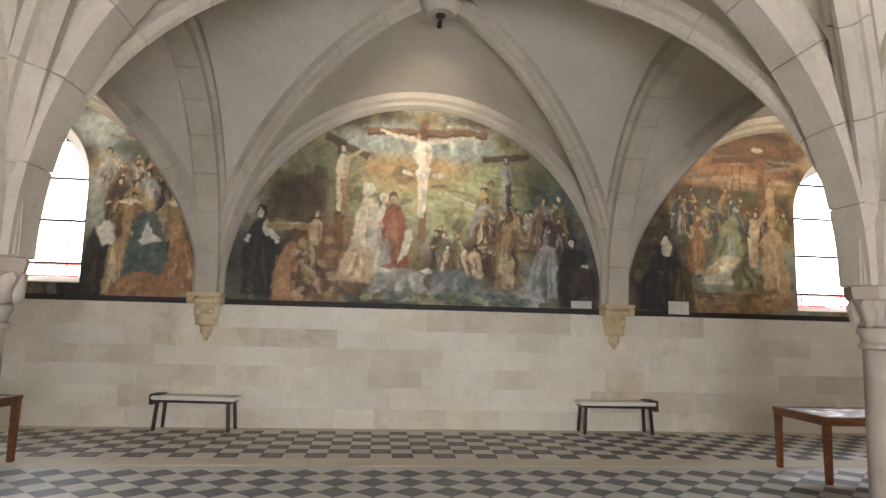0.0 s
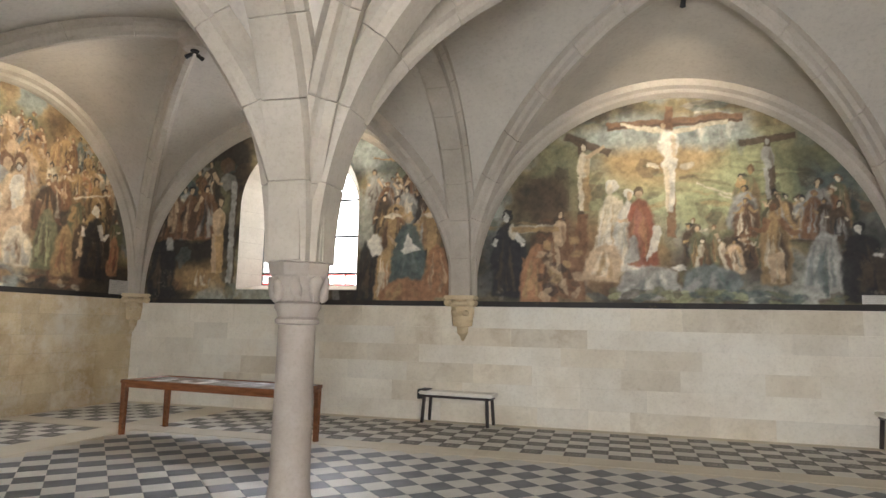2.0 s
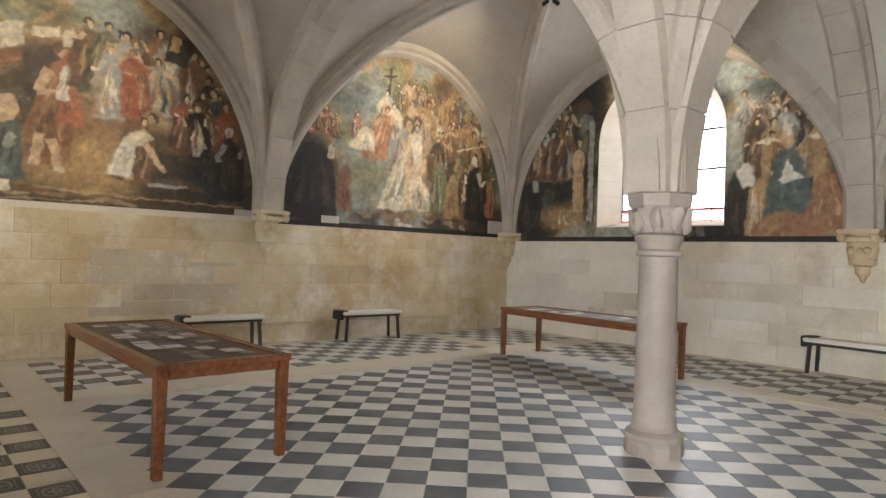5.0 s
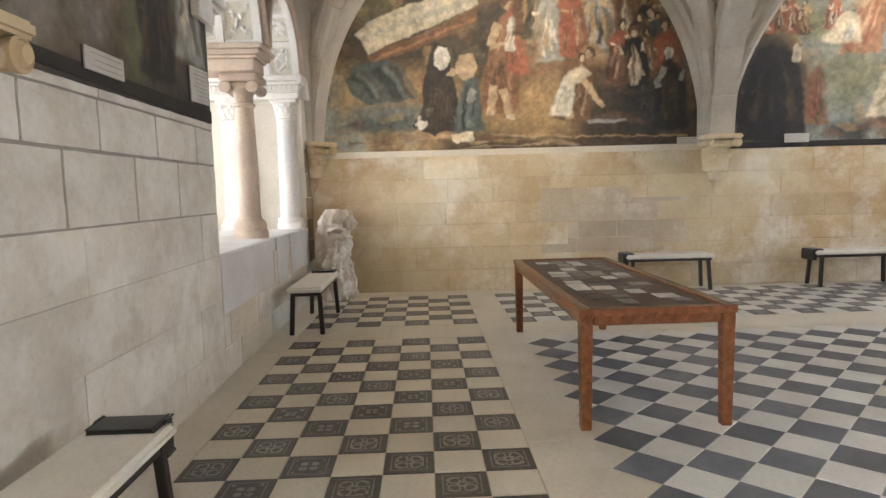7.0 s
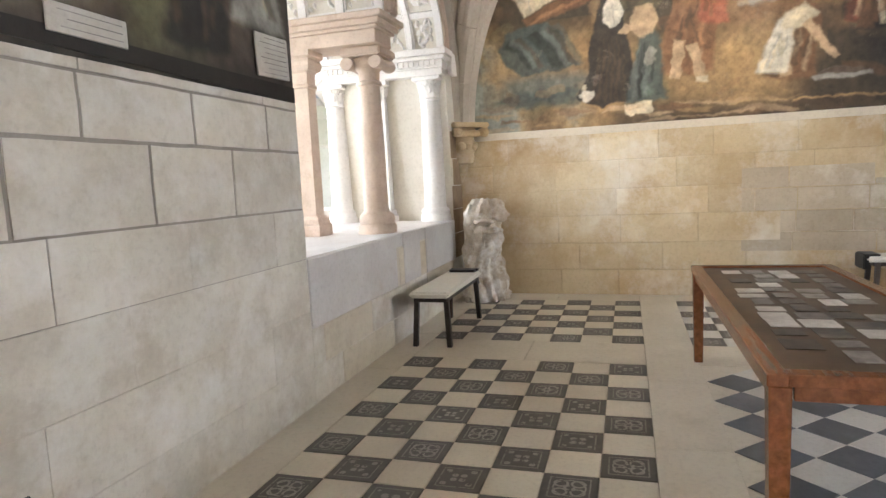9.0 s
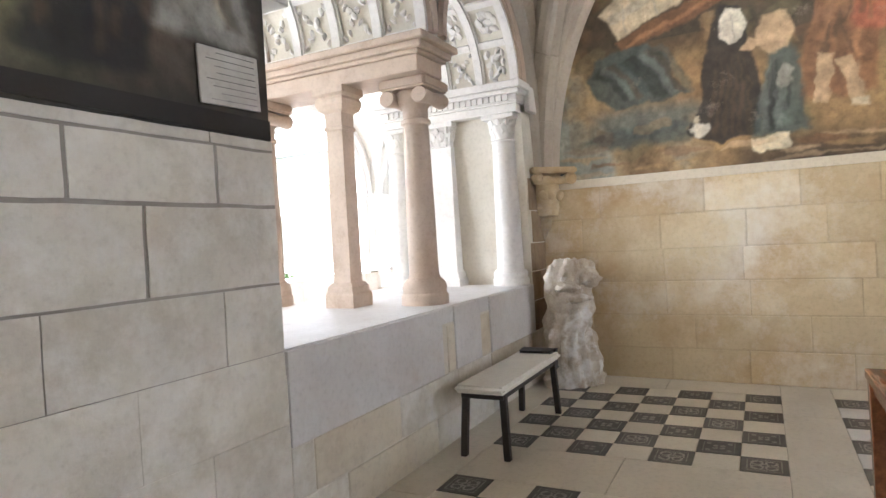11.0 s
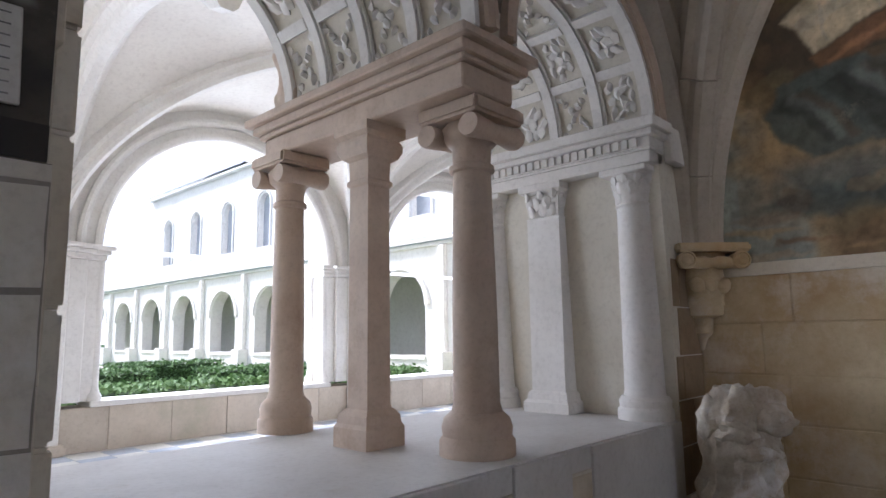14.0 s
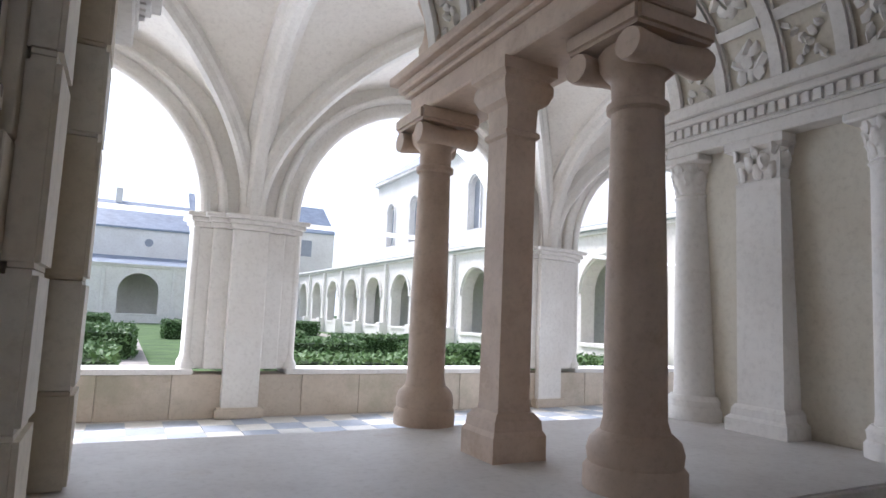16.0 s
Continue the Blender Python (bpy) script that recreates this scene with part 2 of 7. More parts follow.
def join(bm, t, m=None, mat=0):
    vs = [bm.verts.new(m @ v.co if m is not None else v.co) for v in t.verts]
    t.verts.index_update()
    for f in t.faces:
        try:
            g = bm.faces.new([vs[v.index] for v in f.verts])
            g.material_index, g.smooth = mat, f.smooth
        except ValueError:
            pass
    t.free()


def lathe(bm, profile, seg=32, centre=(0, 0, 0), a0=0.0, a1=360.0, wobble=0.0):
    full = abs(a1 - a0) >= 359.9
    n = seg if full else seg + 1
    rings = []
    for r, z in profile:
        ring = []
        for i in range(n):
            a = radians(a0 + (a1 - a0) * i / seg)
            rr = r + (wobble * noise.noise((math.cos(a) * 3, math.sin(a) * 3, z * 4)) if wobble else 0)
            ring.append(bm.verts.new((centre[0] + rr * math.cos(a), centre[1] + rr * math.sin(a), centre[2] + z)))
        rings.append(ring)
    for a, b in zip(rings, rings[1:]):
        for i in range(n if full else n - 1):
            j = (i + 1) % n
            bm.faces.new((a[i], a[j], b[j], b[i]))
    if full:
        bm.faces.new(rings[0][::-1])
        bm.faces.new(rings[-1])
    return bm


def square_lathe(bm, profile, centre=(0, 0, 0), turn=0.0):
    """A square moulded block: half-widths and heights."""
    rings = []
    for r, z in profile:
        rings.append([bm.verts.new((centre[0] + r * sx * math.cos(turn) - r * sy * math.sin(turn), centre[1] + r * sx * math.sin(turn) + r * sy * math.cos(turn), centre[2] + z))
                      for sx, sy in ((-1, -1), (1, -1), (1, 1), (-1, 1))])
    for a, b in zip(rings, rings[1:]):
        for i in range(4):
            j = (i + 1) % 4
            bm.faces.new((a[i], a[j], b[j], b[i]))
    bm.faces.new(rings[0][::-1])
    bm.faces.new(rings[-1])
    return bm


def extrude_outline(bm, pts, m, depth, mat=0):
    """A flat outline (2D) placed by m (x, y in the plane, z out of it) and given a thickness."""
    a = [bm.verts.new(m @ Vector((x, y, 0))) for x, y in pts]
    b = [bm.verts.new(m @ Vector((x, y, depth))) for x, y in pts]
    n = len(pts)
    f = [bm.faces.new(b), bm.faces.new(a[::-1])]
    for i in range(n):
        j = (i + 1) % n
        f.append(bm.faces.new((a[i], a[j], b[j], b[i])))
    for g in f:
        g.material_index = mat
    return bm


def sweep(bm, path, prof, side, gap=0.0, piece=0):
    """Sweep a profile of (across, down) pairs along a path; side: the horizontal direction across. With piece, cut into stones of that many steps with a fine joint."""
    side = Vector(side).normalized()
    n = len(path)
    frames = []
    for i, p in enumerate(path):
        d = (Vector(path[min(i + 1, n - 1)]) - Vector(path[max(i - 1, 0)])).normalized()
        down = d.cross(side).normalized()
        frames.append((Vector(p), d, down))
    sgn = -1 if frames[n // 2][2].z > 0 else 1

    def ring(i, shrink, along):
        p, d, down = frames[i]
        return [bm.verts.new(p + d * along + side * (a * (1 - shrink)) + down * (sgn * (b - shrink * 0.12))) for a, b in prof]
    step = piece or n - 1
    k = len(prof)
    for s in range(0, n - 1, step):
        e = min(s + step, n - 1)
        rs = []
        if piece and gap:
            rs.append(ring(s, 0.12, 0))
            rs.append(ring(s, 0.0, gap))
        else:
            rs.append(ring(s, 0, 0))
        for i in range(s + 1, e):
            rs.append(ring(i, 0, 0))
        if piece and gap:
            rs.append(ring(e, 0.0, -gap))
            rs.append(ring(e, 0.12, 0))
        else:
            rs.append(ring(e, 0, 0))
        for a, b in zip(rs, rs[1:]):
            for i in range(k):
                j = (i + 1) % k
                bm.faces.new((a[i], a[j], b[j], b[i]))
        bm.faces.new(rs[0][::-1])
        bm.faces.new(rs[-1])
    bmesh.ops.recalc_face_normals(bm, faces=bm.faces[:])
    return bm


def rnd(a, b):
    return random.uniform(a, b)


# ---- the chapter room: plan ----
XB = [-9.2, -2.55, 3.84, 10.3]      # wall, columns, wall
YB = [-1.24, 4.37, 9.82]           # cloister wall, columns, window wall
SPRING, RISE, DOME = 1.98, 3.32, 0.36


def west_x(y):
    """The end wall stands slightly askew."""
    return -9.42 + 0.4 * (y - YB[0]) / (YB[2] - YB[0])


def skew(p):
    """Draws the last bay along with the askew end wall."""
    x, y, z = p
    k = max(0.0, min(1.0, (XB[1] - x) / (XB[1] - XB[0])))
    return (x + k * (west_x(y) - XB[0]), y, z)


def arch_pts(half, cx, base, rise, n=40, x_to=None):
    return [(cx - half * math.cos(math.pi * i / n), base + rise * math.sin(math.pi * i / n)) for i in range(n + 1)]


def plane(origin, right, out):
    """A frame on a wall: x along the wall, y up, z out of it."""
    r, o, u = Vector(right), Vector(out), Vector((0, 0, 1))
    m = Matrix.Identity(4)
    for i in range(3):
        m[i][0], m[i][1], m[i][2], m[i][3] = r[i], u[i], o[i], origin[i]
    return m


def wall_with_holes(name, x0, x1, z0, z1, holes, m, thick, material, label):
    """A wall in its own plane with holes (outlines), going back by its thickness."""
    bm = bmesh.new()
    edges = []

    def loop(pts):
        vs = [bm.verts.new((x, y, 0)) for x, y in pts]
        for a, b in zip(vs, vs[1:] + vs[:1]):
            edges.append(bm.edges.new((a, b)))
    loop([(x0, z0), (x1, z0), (x1, z1), (x0, z1)])
    for h in holes:
        loop(h)
    bmesh.ops.triangle_fill(bm, use_beauty=True, use_dissolve=False, edges=edges)
    inside = []
    for f in bm.faces[:]:
        c = f.calc_center_median()
        for h in holes:
            hit = False
            for (ax, ay), (bx, by) in zip(h, h[1:] + h[:1]):
                if (ay > c.y) != (by > c.y) and c.x < (bx - ax) * (c.y - ay) / (by - ay) + ax:
                    hit = not hit
            if hit:
                inside.append(f)
                break
    bmesh.ops.delete(bm, geom=inside, context="FACES")
    r = bmesh.ops.extrude_face_region(bm, geom=bm.faces[:])
    for v in r["geom"]:
        if isinstance(v, bmesh.types.BMVert):
            v.co.z -= thick
    bmesh.ops.transform(bm, matrix=m, verts=bm.verts[:])
    bmesh.ops.recalc_face_normals(bm, faces=bm.faces[:])
    ob = part(name, bm, material)
    return tagged(ob, label, "wall", kind="structure")


def window_outline(cx, half, z0, ztop, n=20):
    zs = ztop - half
    return [(cx - half, z0), (cx + half, z0)] + [(cx + half * math.cos(math.pi * i / n), zs + half * math.sin(math.pi * i / n)) for i in range(n + 1)]


N_PLANE = plane((0, YB[2], 0), (1, 0, 0), (0, -1, 0))
S_PLANE = plane((0, YB[0], 0), (1, 0, 0), (0, 1, 0))
W_DIR = Vector((0.4, YB[2] - YB[0], 0)).normalized()
W_PLANE = plane((west_x(0), 0, 0), W_DIR, (W_DIR.y, -W_DIR.x, 0))
E_PLANE = plane((XB[3], 0, 0), (0, 1, 0), (-1, 0, 0))
WIN = [(-5.63, 1.18, 2.11), (8.25, 1.18, 2.0)]   # centre, half width, foot
WIN_TOP = 4.82
wall_n = wall_with_holes("wall_north", XB[0] - 0.8, XB[3] + 0.8, -0.3, 6.6, [window_outline(cx, h, z, WIN_TOP) for cx, h, z in WIN], N_PLANE, 0.9, "tuffeau", "pale limestone wall with two round-headed windows")
wall_w = wall_with_holes("wall_west", YB[0] - 0.8, YB[2], -0.3, 6.6, [], W_PLANE, 0.8, "tuffeau_warm", "warm pale limestone end wall below painted lunettes")
wall_e = wall_with_holes("wall_east", YB[0] - 0.8, YB[2], -0.3, 6.6, [], E_PLANE, 0.8, "tuffeau_warm", "plain limestone end wall")
# the opening to the cloister: two arches on a shared row of columns
OPEN_E, OPEN_W, LEDGE, IMPOST = -5.4, -8.98, 0.97, 2.92
ARCH = [(-6.2, 0.84), (-8.08, 0.80)]
WALL_T = 1.52


def south_hole():
    (ce, re), (cw, rw) = ARCH
    e = [(ce + re * math.cos(math.pi * i / 20), IMPOST + re * math.sin(math.pi * i / 20)) for i in range(21)]
    w = [(cw + rw * math.cos(math.pi * i / 24), IMPOST + rw * math.sin(math.pi * i / 24)) for i in range(25)]
    return [(OPEN_W, LEDGE - 0.12), (OPEN_E, LEDGE - 0.12)] + e + [(ce - re, IMPOST - 0.05), (cw + rw, IMPOST - 0.05)] + w


wall_s = wall_with_holes("wall_south", XB[0] - 0.3, XB[3], -0.3, 6.6, [south_hole(), window_outline(0.72, 1.25, 0.0, 3.4)], S_PLANE, WALL_T, "tuffeau", "limestone ashlar wall with a columned opening to the cloister")


# ---- vault ----
def bay_height(u, v):
    return SPRING + max(RISE * math.sqrt(max(0, 1 - u * u)), RISE * math.sqrt(max(0, 1 - v * v))) + DOME * (1 - u * u) * (1 - v * v)


bm = bmesh.new()
G = 40
for bx in range(3):
    for by in range(2):
        cx, hx = (XB[bx] + XB[bx + 1]) / 2, (XB[bx + 1] - XB[bx]) / 2
        cy, hy = (YB[by] + YB[by + 1]) / 2, (YB[by + 1] - YB[by]) / 2
        grid = []
        for i in range(G + 1):
            u = -math.cos(math.pi * i / G)
            grid.append([bm.verts.new(skew((cx + hx * u, cy + hy * -math.cos(math.pi * j / G), bay_height(u, -math.cos(math.pi * j / G))))) for j in range(G + 1)])
        for i in range(G):
            for j in range(G):
                bm.faces.new((grid[i][j], grid[i][j + 1], grid[i + 1][j + 1], grid[i + 1][j]))
bmesh.ops.remove_doubles(bm, verts=bm.verts[:], dist=0.001)
ceiling = tagged(part("ceiling", bm, "plaster", smooth=25), "greyish white plastered stone rib vault", "ceiling", kind="structure")
bm = bmesh.new()
box(bm, XB[0] - 0.8, XB[3] + 0.8, YB[0] - WALL_T, YB[2] + 0.9, 6.6, 6.9)
tagged(part("roof_slab", bm, "mortar"), "stone slab over the vault", "roof", kind="structure")

RIB = [(-0.17, -0.12), (-0.17, 0.06), (-0.11, 0.11), (-0.09, 0.2), (-0.05, 0.25), (0.05, 0.25), (0.09, 0.2), (0.11, 0.11), (0.17, 0.06), (0.17, -0.12)]
BROAD = [(-0.24, -0.12), (-0.24, 0.08), (-0.18, 0.12), (-0.16, 0.22), (0.16, 0.22), (0.18, 0.12), (0.24, 0.08), (0.24, -0.12)]
NP = 48
for bx in range(3):
    for by in range(2):
        cx, hx = (XB[bx] + XB[bx + 1]) / 2, (XB[bx + 1] - XB[bx]) / 2
        cy, hy = (YB[by] + YB[by + 1]) / 2, (YB[by + 1] - YB[by]) / 2
        for s in (1, -1):
            path = []
            for i in range(NP + 1):
                u = -math.cos(math.pi * i / NP)
                path.append(skew((cx + hx * u, cy + s * hy * u, bay_height(u, u))))
            bm = bmesh.new()
            sweep(bm, path, [(a * 0.8, b * 0.8) for a, b in RIB], (-s * hy, hx, 0), gap=0.006, piece=3)
            part("diagonal_rib", bm, "rib", ceiling)
        bm = bmesh.new()
        lathe(bm, [(0.02, -0.2), (0.16, -0.2), (0.24, -0.12), (0.26, 0.0), (0.22, 0.1)], 20, (cx, cy, SPRING + RISE + DOME - 0.12))
        part("keystone", bm, "rib", ceiling, smooth=30)
for x in XB[1:3]:
    for by in range(2):
        cy, hy = (YB[by] + YB[by + 1]) / 2, (YB[by + 1] - YB[by]) / 2
        path = [(x, cy - hy * math.cos(math.pi * i / NP), SPRING + RISE * math.sin(math.pi * i / NP)) for i in range(NP + 1)]
        part("transverse_arch", sweep(bmesh.new(), path, [(a * (1 - 0.03 * by), b * (1 - 0.02 * by)) for a, b in BROAD], (1, 0, 0), gap=0.006, piece=3), "rib", ceiling)
for bx in range(3):
    cx, hx = (XB[bx] + XB[bx + 1]) / 2, (XB[bx + 1] - XB[bx]) / 2
    path = [skew((cx - hx * math.cos(math.pi * i / NP), YB[1], SPRING + RISE * math.sin(math.pi * i / NP))) for i in range(NP + 1)]
    part("transverse_arch", sweep(bmesh.new(), path, [(a * (1.02 - 0.03 * (bx % 2)), b * (1.01 - 0.02 * (bx % 2))) for a, b in BROAD], (0, 1, 0), gap=0.006, piece=3), "rib", ceiling)
# wall arches round the painted lunettes
WALLARCH = [(-0.02, -0.1), (0.17, -0.1), (0.17, 0.06), (0.11, 0.1), (0.1, 0.15), (0.05, 0.19), (-0.02, 0.22)]
for bx in range(3):
    cx, hx = (XB[bx] + XB[bx + 1]) / 2, (XB[bx + 1] - XB[bx]) / 2
    for y, s in ((YB[2], -1), (YB[0], 1)):
        path = [skew((cx - hx * math.cos(math.pi * i / NP), y, SPRING + RISE * math.sin(math.pi * i / NP))) for i in range(NP + 1)]
        part("wall_arch", sweep(bmesh.new(), path, [(a, b) for a, b in WALLARCH], (0, s, 0)), "rib", ceiling)
for by in range(2):
    cy, hy = (YB[by] + YB[by + 1]) / 2, (YB[by + 1] - YB[by]) / 2
    for x, s in ((XB[0], 1), (XB[3], -1)):
        path = [skew((x, cy - hy * math.cos(math.pi * i / NP), SPRING + RISE * math.sin(math.pi * i / NP))) for i in range(NP + 1)]
        part("wall_arch", sweep(bmesh.new(), path, WALLARCH, (s, 0, 0)), "rib", ceiling)


# ---- columns and corbels ----
def room_column(x):
    c = thing("column", (x, YB[1], 0), "slender weathered limestone column with carved capital", "column", "columns of the room")
    part("plinth", lathe(bmesh.new(), [(0.215, 0.0), (0.22, 0.02), (0.22, 0.09), (0.205, 0.11)], 12), "column", c)
    part("base", lathe(bmesh.new(), [(0.205, 0.11), (0.213, 0.13), (0.213, 0.16), (0.195, 0.18), (0.175, 0.19), (0.165, 0.22)], 36), "column", c, smooth=True)
    part("shaft", lathe(bmesh.new(), [(0.165, 0.22), (0.153, 0.3), (0.149, 0.9), (0.142, 1.5)], 36, wobble=0.004), "column", c, smooth=True)
    part("neck_ring", lathe(bmesh.new(), [(0.142, 1.5), (0.168, 1.51), (0.171, 1.54), (0.15, 1.56), (0.16, 1.6), (0.18, 1.63), (0.18, 1.66), (0.155, 1.68)], 36), "column", c, smooth=True)
    bm = lathe(bmesh.new(), [(0.165, 1.68), (0.172, 1.74), (0.195, 1.82), (0.21, 1.88)], 36)
    for i in range(8):
        a = radians(45 * i + 22)
        leaf = bmesh.new()
        bmesh.ops.create_icosphere(leaf, subdivisions=2, radius=1)
        for v in leaf.verts:
            v.co = Vector((v.co.x * 0.045, v.co.y * 0.05, v.co.z * 0.1)) * (1 + 0.45 * noise.noise(v.co * 3 + Vector((i, 0, 0))))
            v.co.x += 0.03 * max(0, v.co.z / 0.1)
        join(bm, leaf, pose(0.185 * math.cos(a), 0.185 * math.sin(a), 1.77, 0, 0, math.degrees(a)))
    part("capital", bm, "column", c, "worn carved stone capital", smooth=50)
    part("abacus", lathe(bmesh.new(), [(0.21, 1.86), (0.235, 1.88), (0.245, 1.93), (0.25, 1.97), (0.2, 2.0)], 8), "column", c)
    return c


for x in XB[1:3]:
    room_column(x)
    # solid springer where the ribs leave the column
    core = [(0.17, SPRING - 0.02), (0.2, 2.3), (0.24, 2.7), (0.31, 3.1), (0.42, 3.5), (0.55, 3.85), (0.2, 4.1)]
    part("springer", lathe(bmesh.new(), core, 8, (x, YB[1], 0)), "rib", ceiling)


def corbel(x, y, turn, rise=0.0):
    c = thing("corbel", (x, y, rise), "carved limestone corbel carrying the vault ribs", "corbel", "corbels of the vault", turn)
    w = 0.25
    part("cap", box(bmesh.new(), -w, w, -0.02, 0.32, 1.94, 2.0, 0.015, 2), "tuffeau_warm", c)
    for sx in (-1, 1):
        part("scroll", lathe(bmesh.new(), [(0.02, -0.02), (0.06, 0.0), (0.055, 0.08), (0.045, 0.17), (0.055, 0.25), (0.062, 0.3), (0.05, 0.31), (0.045, 0.3), (0.03, 0.32), (0.0, 0.325)], 18), "tuffeau_warm", c, smooth=40, m=pose(sx * 0.185, 0, 1.885, -90, 0, 0))
    part("bolster", lathe(bmesh.new(), [(0.035, -0.16), (0.045, -0.05), (0.03, 0.0), (0.045, 0.05), (0.035, 0.16)], 12), "tuffeau_warm", c, smooth=True, m=pose(0, 0.25, 1.87, 0, 90, 0))
    bm = bmesh.new()
    for z, ww, d in ((1.94, 0.2, 0.24), (1.84, 0.17, 0.22), (1.74, 0.185, 0.24), (1.64, 0.165, 0.22), (1.52, 0.15, 0.2), (1.5, 0.09, 0.12), (1.4, 0.085, 0.11), (1.36, 0.05, 0.06), (1.28, 0.02, 0.03)):
        bm.verts.ensure_lookup_table()
        ring = [bm.verts.new((ww * math.cos(a) * (1 + 0.08 * math.sin(5 * a)), max(-0.02, d * math.sin(a)), z)) for a in [math.pi * i / 12 for i in range(13)]]
        if len(bm.verts) > 13:
            prev = bm.verts[:]
            p = prev[-26:-13]
            for i in range(12):
                bm.faces.new((p[i], p[i + 1], ring[i + 1], ring[i]))
    bm.faces.new(bm.verts[-13:])
    part("body", bm, "tuffeau_warm", c, smooth=30)
    bm = bmesh.new()
    for sx in (-0.09, 0.0, 0.09):
        t = bmesh.new()
        bmesh.ops.create_icosphere(t, subdivisions=2, radius=0.055)
        for v in t.verts:
            v.co *= 1 + 0.35 * noise.noise(v.co * 14 + Vector((sx * 9, x, y)))
        join(bm, t, Matrix.Translation((sx, 0.2, 1.72)))
    for zz, rr in ((1.6, 0.155), (1.54, 0.14)):
        lathe(bm, [(rr - 0.02, zz - 0.02), (rr + 0.02, zz - 0.01), (rr + 0.02, zz + 0.01), (rr - 0.02, zz + 0.02)], 12, (0, 0.02, 0), 0, 180)
    part("carving", bm, "tuffeau_warm", c, smooth=50)


for x in XB[1:3]:
    corbel(x, YB[2], 180)
    corbel(x, YB[0], 0)
for x, y in [(XB[0], YB[1]), (XB[3], YB[1])] + [(a, b) for a in XB for b in (YB[0], YB[2])]:
    core = [(0.17, SPRING - 0.02), (0.2, 2.4), (0.25, 2.8), (0.31, 3.1), (0.4, 3.5), (0.2, 3.8)]
    part("springer", lathe(bmesh.new(), core, 8, skew((x, y, 0))), "rib", ceiling)
corbel(west_x(YB[1]), YB[1], -90, 0.08)
corbel(XB[3], YB[1], 90)
for x, y, a in ((XB[0], YB[0], -45), (XB[0], YB[2], -135), (XB[3], YB[0], 45), (XB[3], YB[2], 135)):
    corbel(skew((x, y, 0))[0], y, a, 0.12 if x < 0 > y else 0.0)


# ---- benches and tables ----
def bench(x, y, turn, length=1.2, flip=False):
    """A bench with its long side along x, its front towards +y."""
    c = thing("bench", (x, y, 0), "low bench with pale seat and dark wooden legs", "bench", "benches along the walls", turn)
    h, w = 0.49, 0.36
    L = length / 2
    part("seat", box(bmesh.new(), -L, L, -w / 2, w / 2, h - 0.055, h, 0.02, 3), "cushion", c, "pale cream seat pad", smooth=40)
    part("rail", box(bmesh.new(), -L + 0.05, L - 0.05, -w / 2 + 0.03, w / 2 - 0.03, h - 0.095, h - 0.055, 0.004), "wood_dark", c)
    for sx in (-1, 1):
        for sy in (-1, 1):
            bm = box(bmesh.new(), -0.022, 0.022, -0.022, 0.022, 0, h - 0.06, 0.004)
            for v in bm.verts:
                k = 1 - v.co.z / h
                v.co.x += sx * 0.03 * k
                v.co.y += sy * 0.025 * k
            part("leg", bm, "wood_dark", c, m=Matrix.Translation((sx * (L - 0.1), sy * (w / 2 - 0.05), 0)))
    s = -1 if flip else 1
    bm = bmesh.new()
    box(bm, s * (L - 0.03), s * (L + 0.03), -w / 2 + 0.04, w / 2 - 0.04, h - 0.13, h + 0.015, 0.008, 2)
    box(bm, s * (L - 0.12), s * (L + 0.02), -w / 2 + 0.05, w / 2 - 0.05, h + 0.001, h + 0.022, 0.006)
    part("bracket", bm, "black_metal", c, "black end bracket", smooth=40)
    return c


bench(-2.56, 9.6, 174, 1.22)
bench(3.78, 9.62, 180, 1.22, True)
bench(-8.87, 6.15, -92, 1.2)
bench(-8.96, 3.62, -92, 1.2)
bench(-2.56, -0.89, 0, 1.25, True)
bench(-7.42, -0.885, 0, 1.26, True)


